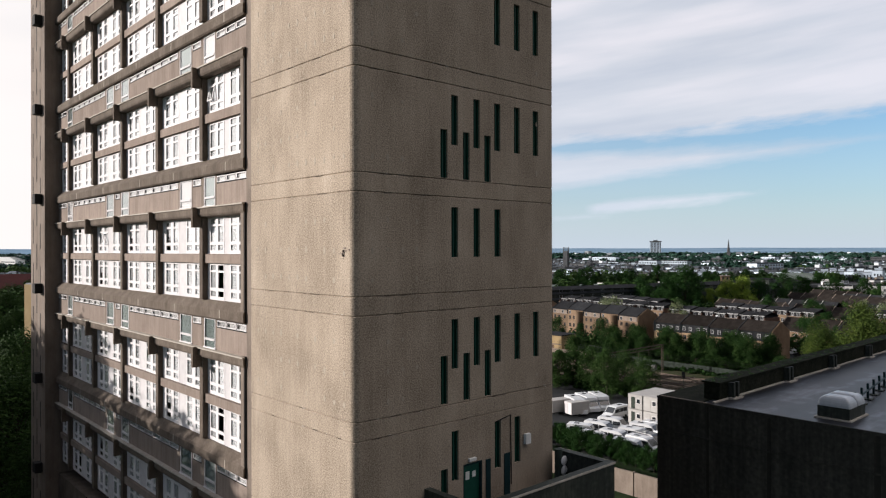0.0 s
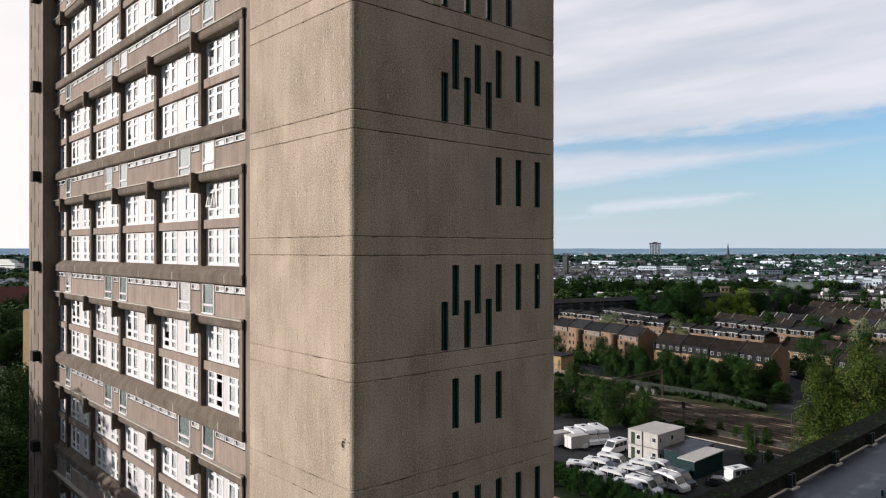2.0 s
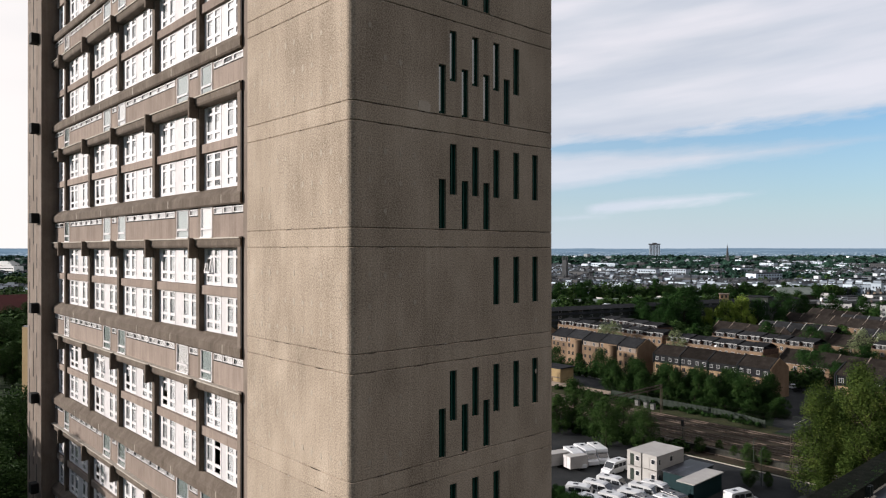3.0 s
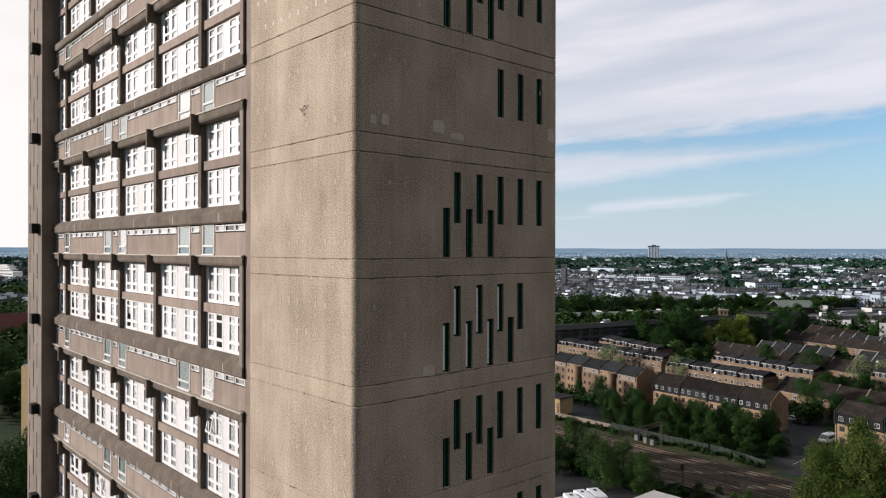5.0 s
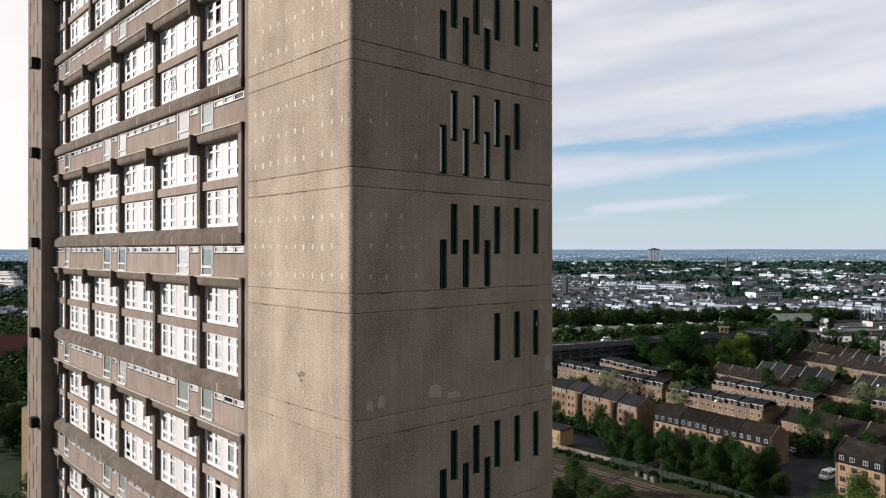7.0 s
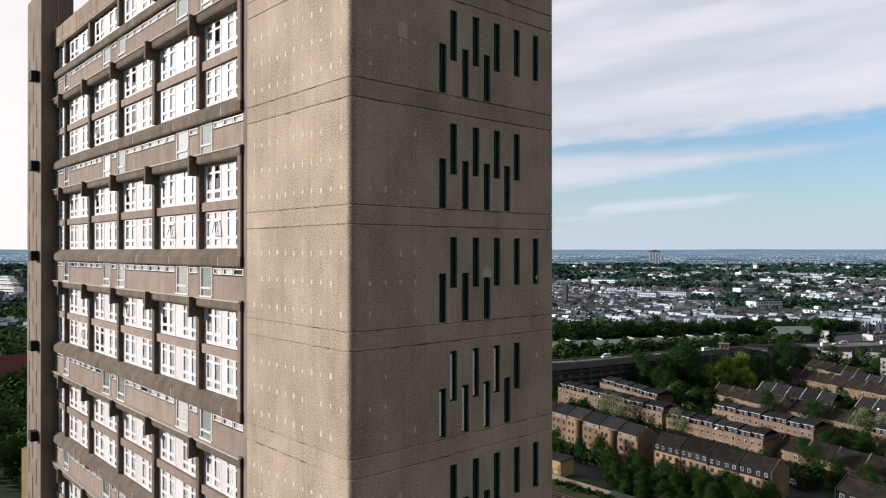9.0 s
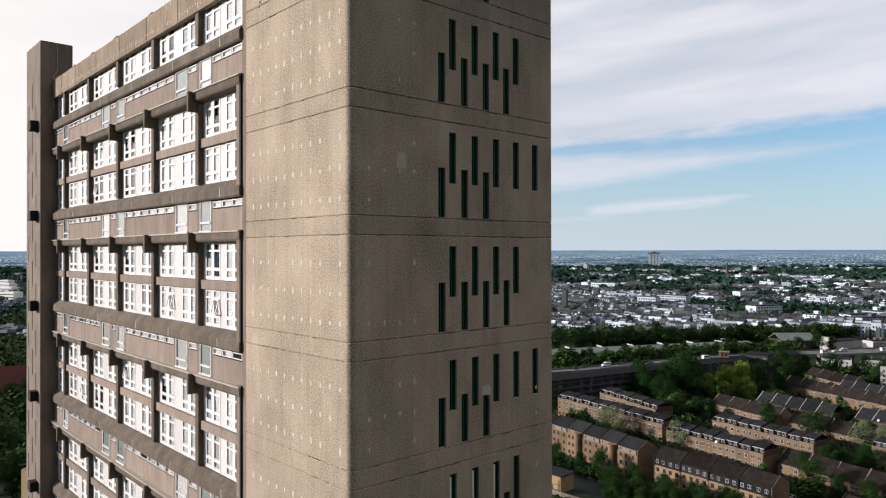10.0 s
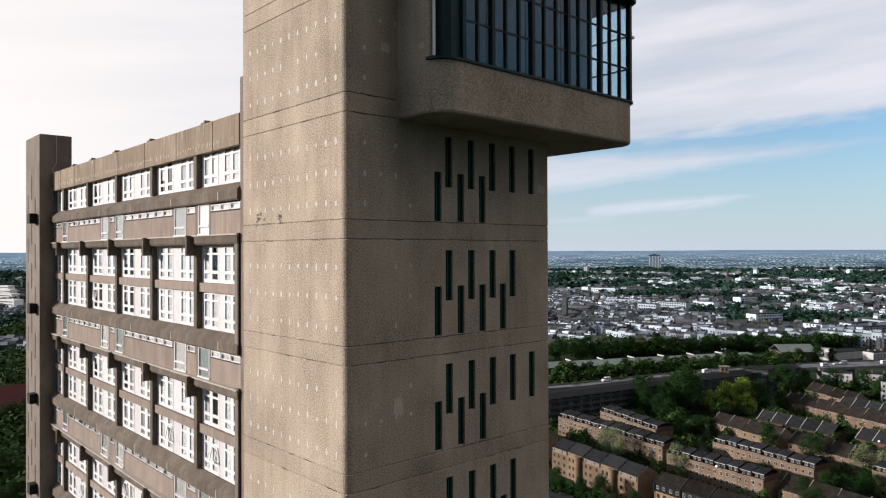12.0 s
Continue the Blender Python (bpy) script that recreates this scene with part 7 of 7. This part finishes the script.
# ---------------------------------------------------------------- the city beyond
# cool blue of distance haze is tinted into these four far colours
M_FARWHITE = tone_material("hazed_stucco_and_render", (0.15, 0.18, 0.215), (0.64, 0.73, 0.82), 0.8, 1.45)
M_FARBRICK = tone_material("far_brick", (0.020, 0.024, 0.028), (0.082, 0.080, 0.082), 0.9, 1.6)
M_FARROOF = tone_material("hazed_far_roofs", (0.008, 0.011, 0.014), (0.095, 0.115, 0.14), 0.85, 3.6)
M_FARBLOCK = tone_material("hazed_far_blocks", (0.06, 0.07, 0.08), (0.62, 0.66, 0.70), 0.8, 2.4)


class Heap:
    """Many small solids gathered into one mesh."""

    def __init__(self):
        self.v, self.f = [], []

    def box(self, m, l, w, h, z0=0.0):
        o = len(self.v)
        for z in (z0, z0 + h):
            for x, y in ((0, 0), (l, 0), (l, w), (0, w)):
                self.v.append(tuple(m @ Vector((x, y, z))))
        self.f += [(o + 4, o + 5, o + 6, o + 7), (o, o + 1, o + 5, o + 4), (o + 1, o + 2, o + 6, o + 5), (o + 2, o + 3, o + 7, o + 6), (o + 3, o, o + 4, o + 7)]

    def roof(self, m, l, w, z, r):
        o = len(self.v)
        for p in ((-0.2, -0.3, z), (l + 0.2, -0.3, z), (l + 0.2, w + 0.3, z), (-0.2, w + 0.3, z), (-0.2, w / 2, z + r), (l + 0.2, w / 2, z + r)):
            self.v.append(tuple(m @ Vector(p)))
        self.f += [(o, o + 1, o + 5, o + 4), (o + 2, o + 3, o + 4, o + 5), (o + 3, o, o + 4), (o + 1, o + 2, o + 5)]

    def done(self, name, mat, label, category):
        return tagged(new(name, raw_mesh(name, self.v, self.f, mat)), label, category, kind="stuff")


def spray(v, f, rnd, x, y, r, h, n, size, z0=0.2):
    """One leafy crown as loose leaf sprays in a rounded, uneven heap."""
    lobes = [(rnd.gauss(0, 0.42) * r, rnd.gauss(0, 0.42) * r, h * rnd.uniform(0.35, 0.78), rnd.uniform(0.45, 0.75)) for _ in range(5)]
    for k in range(n):
        lx, ly, lz, ls = lobes[k % 5]
        d = Vector((rnd.gauss(0, 1), rnd.gauss(0, 1), rnd.gauss(0.35, 1))).normalized()
        p = Vector((x + lx + d.x * r * ls, y + ly + d.y * r * ls, z0 + max(0.1, lz + d.z * h * 0.36 * rnd.uniform(0.7, 1.1))))
        q = (d + Vector((rnd.gauss(0, 0.28), rnd.gauss(0, 0.28), rnd.gauss(0.15, 0.28)))).to_track_quat("Z", "Y").to_matrix()
        s = size * rnd.uniform(0.6, 1.25)
        o = len(v)
        for a, b in ((-s, 0), (0, -s * 0.8), (s, 0), (0, s * 0.8)):
            v.append(tuple(p + q @ Vector((a, b, 0))))
        f.append((o, o + 1, o + 2, o + 3))


def gardens():
    """Leafy shrubs and small trees packed into gardens and streets between the terraces."""
    rnd = random.Random(31)
    v, f = [], []

    def bush(x, y, r, h):
        for k in range(int(70 + 40 * r)):
            d = Vector((rnd.gauss(0, 1), rnd.gauss(0, 1), abs(rnd.gauss(0, 1)))).normalized()
            p = Vector((x, y, 0.2)) + Vector((d.x * r, d.y * r, d.z * h)) * rnd.uniform(0.6, 1.1)
            q = (d + Vector((rnd.gauss(0, 0.6), rnd.gauss(0, 0.6), rnd.gauss(0, 0.6)))).to_track_quat("Z", "Y").to_matrix()
            s = rnd.uniform(0.18, 0.42)
            o = len(v)
            for a, b in ((-s, 0), (0, -s), (s, 0), (0, s)):
                v.append(tuple(p + q @ Vector((a, b, 0))))
            f.append((o, o + 1, o + 2, o + 3))

    lines = [((183, 148), (178, 110), 3), ((216, 190), (205, 70), 6), ((236, 175), (226, 86), 4), ((229, 118), (231, 60), 5), ((258, 175), (246, 120), 5), ((246, 112), (236, 70), 4), ((276, 150), (262, 44), 7),
             ((296, 135), (288, 50), 5), ((330, 128), (316, 60), 9), ((362, 128), (345, 74), 8), ((282, 195), (268, 150), 9), ((300, 165), (296, 125), 7), ((380, 140), (360, 118), 9), ((202, 200), (200, 155), 4)]
    for a, b, wd in lines:
        n = int((Vector(b) - Vector(a)).length / 1.9)
        for k in range(n):
            if rnd.random() < 0.12:
                continue
            t = (k + rnd.random()) / n
            bush(a[0] + (b[0] - a[0]) * t + rnd.uniform(-wd, wd), a[1] + (b[1] - a[1]) * t, rnd.uniform(0.9, 2.6), rnd.uniform(1.6, 5.5))
    for k in range(84):
        bush(rnd.uniform(117, 123.5), 56 + k * 0.75, rnd.uniform(0.6, 1.5), rnd.uniform(0.8, 2.4))
    for k in range(90):
        bush(153.2 + rnd.uniform(0, 3.0), 54 + k * 0.7, rnd.uniform(0.3, 0.9), rnd.uniform(0.3, 1.1))
    tagged(new("garden_shrubs", raw_mesh("garden_shrubs", v, f, M_LEAF3)), "dark leafy shrubs in gardens between brick terraces", "shrubs", kind="stuff")


gardens()


def city():
    rnd = random.Random(77)
    white, brick, roofs, wins, chim, blocks, woods, near = (Heap() for _ in range(8))

    def clump(x, y, s, h):
        far = math.hypot(x + 13, y + 19)
        n = 200 if far < 750 else 60 if far < 1300 else 26
        hp = near if far < 820 else woods
        spray(hp.v, hp.f, rnd, x, y, s, h, n, min(0.95, s * 0.2) if far < 750 else s * 0.30 if far < 1300 else s * 0.44, 0.0)

    def place(r, a):
        return -13 + r * math.cos(radians(a)), -19 + r * math.sin(radians(a))

    def house_row(x, y, turn, n, w, h, r):
        """A run of narrow houses of nearly one height, with slate roofs or parapets, stacks and back extensions."""
        m = pose(x, y, 0, 0, 0, turn)
        pale = noise.noise(Vector((x * 0.003, y * 0.003, 5.0))) + rnd.uniform(-0.5, 0.5) > 0.0
        gable = rnd.random() < 0.5
        u = 0.0
        for k in range(n):
            l = rnd.uniform(5.5, 8.0) if r < 1300 else rnd.uniform(9, 18)
            hk = h + rnd.uniform(-0.25, 0.25) + rnd.choice((0, 0, 0, 0, 0, 0, 1.3, -1.6))
            mk = m @ Matrix.Translation((u, rnd.uniform(-0.2, 0.2), 0))
            hp = (white if pale else brick) if rnd.random() < 0.86 else (brick if pale else white)
            hp.box(mk, l - 0.1, w, hk)
            if gable:
                roofs.roof(mk @ Matrix.Translation((0.15, 0.3, 0)), l - 0.4, w - 0.6, hk + 0.01, rnd.uniform(1.6, 2.4))
                if rnd.random() < 0.3:
                    hp.box(mk @ Matrix.Translation((l * 0.3, w - 2.6, 0)), 1.6, 1.8, 1.5, hk + 0.3)
            else:
                roofs.box(mk @ Matrix.Translation((0.4, 0.5, 0)), l - 0.9, w - 1, 0.4, hk + 0.01)
                if rnd.random() < 0.35:
                    hp.box(mk @ Matrix.Translation((0.6, 2.0, 0)), l - 1.6, w - 4.5, 1.7, hk + 0.42)
            chim.box(mk @ Matrix.Translation((-0.35, w * rnd.choice((0.2, 0.45, 0.6)), 0)), 0.6, rnd.uniform(1.4, 2.6), rnd.uniform(1.8, 3.0), hk + 0.2)
            if rnd.random() < 0.6:
                (brick if rnd.random() < 0.4 else white).box(mk @ Matrix.Translation((0, w + 0.05, 0)), 3.0, rnd.uniform(3, 6), hk * rnd.uniform(0.5, 0.8))
            if r < 1250:
                for j in range(2 if l < 7 else 3):
                    for fl in range(3):
                        wins.box(mk @ Matrix.Translation((0.7 + j * 2.2, w, 0)), 1.15, 0.07, 1.7, 1.2 + fl * (hk - 1.8) / 3)
            u += l
        for _ in range(rnd.choice((0, 0, 1, 2))):
            q = m @ Vector((rnd.uniform(0, u), rnd.choice((-8, -6, w + 8, w + 12)), 0))
            clump(q.x, q.y, rnd.uniform(3, 6), rnd.uniform(8, 14))

    # streets of terraces, 500 m to 2.3 km, broken by squares full of trees
    for a0, a1, r in ((8.0, 45.0, 550.0), (73.0, 86.0, 620.0)):
        r0 = r
        while r < 2300:
            a = a0 + rnd.uniform(0, 1.5)
            while a < a1:
                x, y = place(r + rnd.uniform(-3, 3), a)
                dens = noise.noise(Vector((x * 0.0042, y * 0.0042, 3.1))) + 0.5 * noise.noise(Vector((x * 0.011, y * 0.011, 8.1)))
                turn = a + 62 + 30 * noise.noise(Vector((x * 0.0019, y * 0.0019, 9.0))) + rnd.choice((0, 0, 0, 0, 0, 0, 0, 80))
                n, w = rnd.randint(4, 13), rnd.uniform(8.5, 10.5)
                h = 10.0 + 2.2 * noise.noise(Vector((x * 0.004, y * 0.004, 6.0))) + rnd.uniform(-0.9, 0.9)
                step = math.degrees((n * 6.7 + rnd.uniform(4, 14)) / r) * (1 if r < 1300 else 1.9)
                ahead = 0.441 * x + 0.897 * y
                if ahead < 478 and not (x > 640 and y > 170):
                    step = math.degrees(20 / r)
                elif dens > (-0.36 if r < 1150 else -0.22):
                    house_row(x, y, turn, n, w, h, r)
                else:
                    for k in range(7):
                        clump(x + rnd.uniform(-22, 22), y + rnd.uniform(-22, 22), rnd.uniform(4.5, 8.5), rnd.uniform(10, 18))
                    step = math.degrees(36 / r)
                a += step
            r += (19 if rnd.random() < 0.5 else 29) + (r - r0) * 0.010
    # a few larger pale and dark buildings that stand over the streets
    for k in range(60):
        a = rnd.uniform(8, 45)
        x, y = place(rnd.uniform(760, 2200), a)
        m = pose(x, y, 0, 0, 0, a + 62 + rnd.choice((0, 0, 80)) + rnd.uniform(-12, 12))
        l, w, h = rnd.uniform(16, 46), rnd.uniform(11, 16), rnd.uniform(12.5, 18)
        (white if k % 3 else brick).box(m, l, w, h)
        roofs.box(m @ Matrix.Translation((1, 1, 0)), l - 2, w - 2, 1.2, h + 0.01)
        blocks.box(m @ Matrix.Translation((l * 0.4, 3, 0)), 5, 4, 2.6, h + 1.22)
        for fl in range(int(h / 3.2)):
            for side in (-0.07, w):
                for j in range(int(l / 3.4)):
                    wins.box(m @ Matrix.Translation((1 + j * 3.4, side, 0)), 1.9, 0.07, 1.6, 1.3 + fl * 3.2)
    # farther districts
    for k in range(4200):
        rr = 2250 + 1200 * rnd.random() ** 1.1
        a = rnd.uniform(6, 46) if k % 7 else rnd.uniform(73, 86)
        x, y = place(rr, a)
        if noise.noise(Vector((x * 0.0012, y * 0.0012, 2.0))) > 0.22:
            continue
        m = pose(x, y, 0, 0, 0, rnd.uniform(0, 180))
        tall = rnd.random() < 0.012
        blocks.box(m, rnd.uniform(10, 34), rnd.uniform(9, 16), rnd.uniform(15, 27) if tall else rnd.uniform(5, 12))
    for k in range(3000):
        rr = 1500 + 1950 * rnd.random()
        a = rnd.uniform(6, 46) if k % 6 else rnd.uniform(73, 86)
        x, y = place(rr, a)
        if noise.noise(Vector((x * 0.0022, y * 0.0022, 7.0))) < -0.06:
            continue
        s = rnd.uniform(6, 10) * (1 + rr / 3500)
        clump(x, y, s * 1.5, rnd.uniform(10, 18))
    # green belt between the brick terraces and the white streets, and gardens near by
    for k in range(170):
        t = rnd.uniform(0.16, 0.92)
        x, y = 395 + 300 * t + rnd.uniform(-10, 10), 338 - 150 * t + rnd.uniform(-10, 14)
        clump(x, y, rnd.uniform(3.5, 6), rnd.uniform(7, 12))
    for k in range(90):
        t = rnd.random()
        x, y = 300 + 150 * t + rnd.uniform(-4, 4), 232 - 62 * t + rnd.uniform(-3, 3)
        clump(x, y, rnd.uniform(2.5, 4.5), rnd.uniform(6, 10))
    for k in range(420):
        x, y = rnd.uniform(228, 430), rnd.uniform(14, 190)
        if 0.0 < math.sin(x * 0.19 - y * 0.03) < 0.95:
            clump(x, y, rnd.uniform(1.8, 3.6), rnd.uniform(3.5, 8))
    for k in range(120):
        t = rnd.random()
        clump(335 + 165 * t + rnd.uniform(-3, 3), 268 - 80 * t + rnd.uniform(-6, 8), rnd.uniform(3.0, 6.0), rnd.uniform(6, 11.5))
    for k in range(50):
        t = rnd.random()
        clump(412 + 40 * t + rnd.uniform(-4, 4), 142 - 52 * t + rnd.uniform(-6, 6), rnd.uniform(2.4, 4.5), rnd.uniform(5, 9))
    for p, q, n in (((304, 128), (296, 46), 26), ((330, 132), (322, 60), 22), ((262, 104), (258, 48), 12), ((216, 120), (206, 60), 10), ((372, 130), (356, 70), 22), ((276, 160), (300, 128), 14)):
        for k in range(n):
            t = rnd.random()
            clump(p[0] + (q[0] - p[0]) * t + rnd.uniform(-2, 2), p[1] + (q[1] - p[1]) * t, rnd.uniform(1.8, 3.4), rnd.uniform(4, 8.5))
    for k in range(300):
        x, y = place(rnd.uniform(250, 620), rnd.uniform(74, 83))
        clump(x, y, rnd.uniform(5, 9), rnd.uniform(9, 16))
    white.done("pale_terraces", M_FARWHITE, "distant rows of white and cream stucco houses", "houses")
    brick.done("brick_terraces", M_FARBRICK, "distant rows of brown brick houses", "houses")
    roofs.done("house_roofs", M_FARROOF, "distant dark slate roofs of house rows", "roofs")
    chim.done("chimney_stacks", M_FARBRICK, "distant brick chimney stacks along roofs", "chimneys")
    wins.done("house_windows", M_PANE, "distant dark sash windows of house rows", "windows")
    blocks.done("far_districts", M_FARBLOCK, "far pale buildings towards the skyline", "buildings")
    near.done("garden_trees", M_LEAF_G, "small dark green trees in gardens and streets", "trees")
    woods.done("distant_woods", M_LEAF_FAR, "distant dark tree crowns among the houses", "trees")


city()
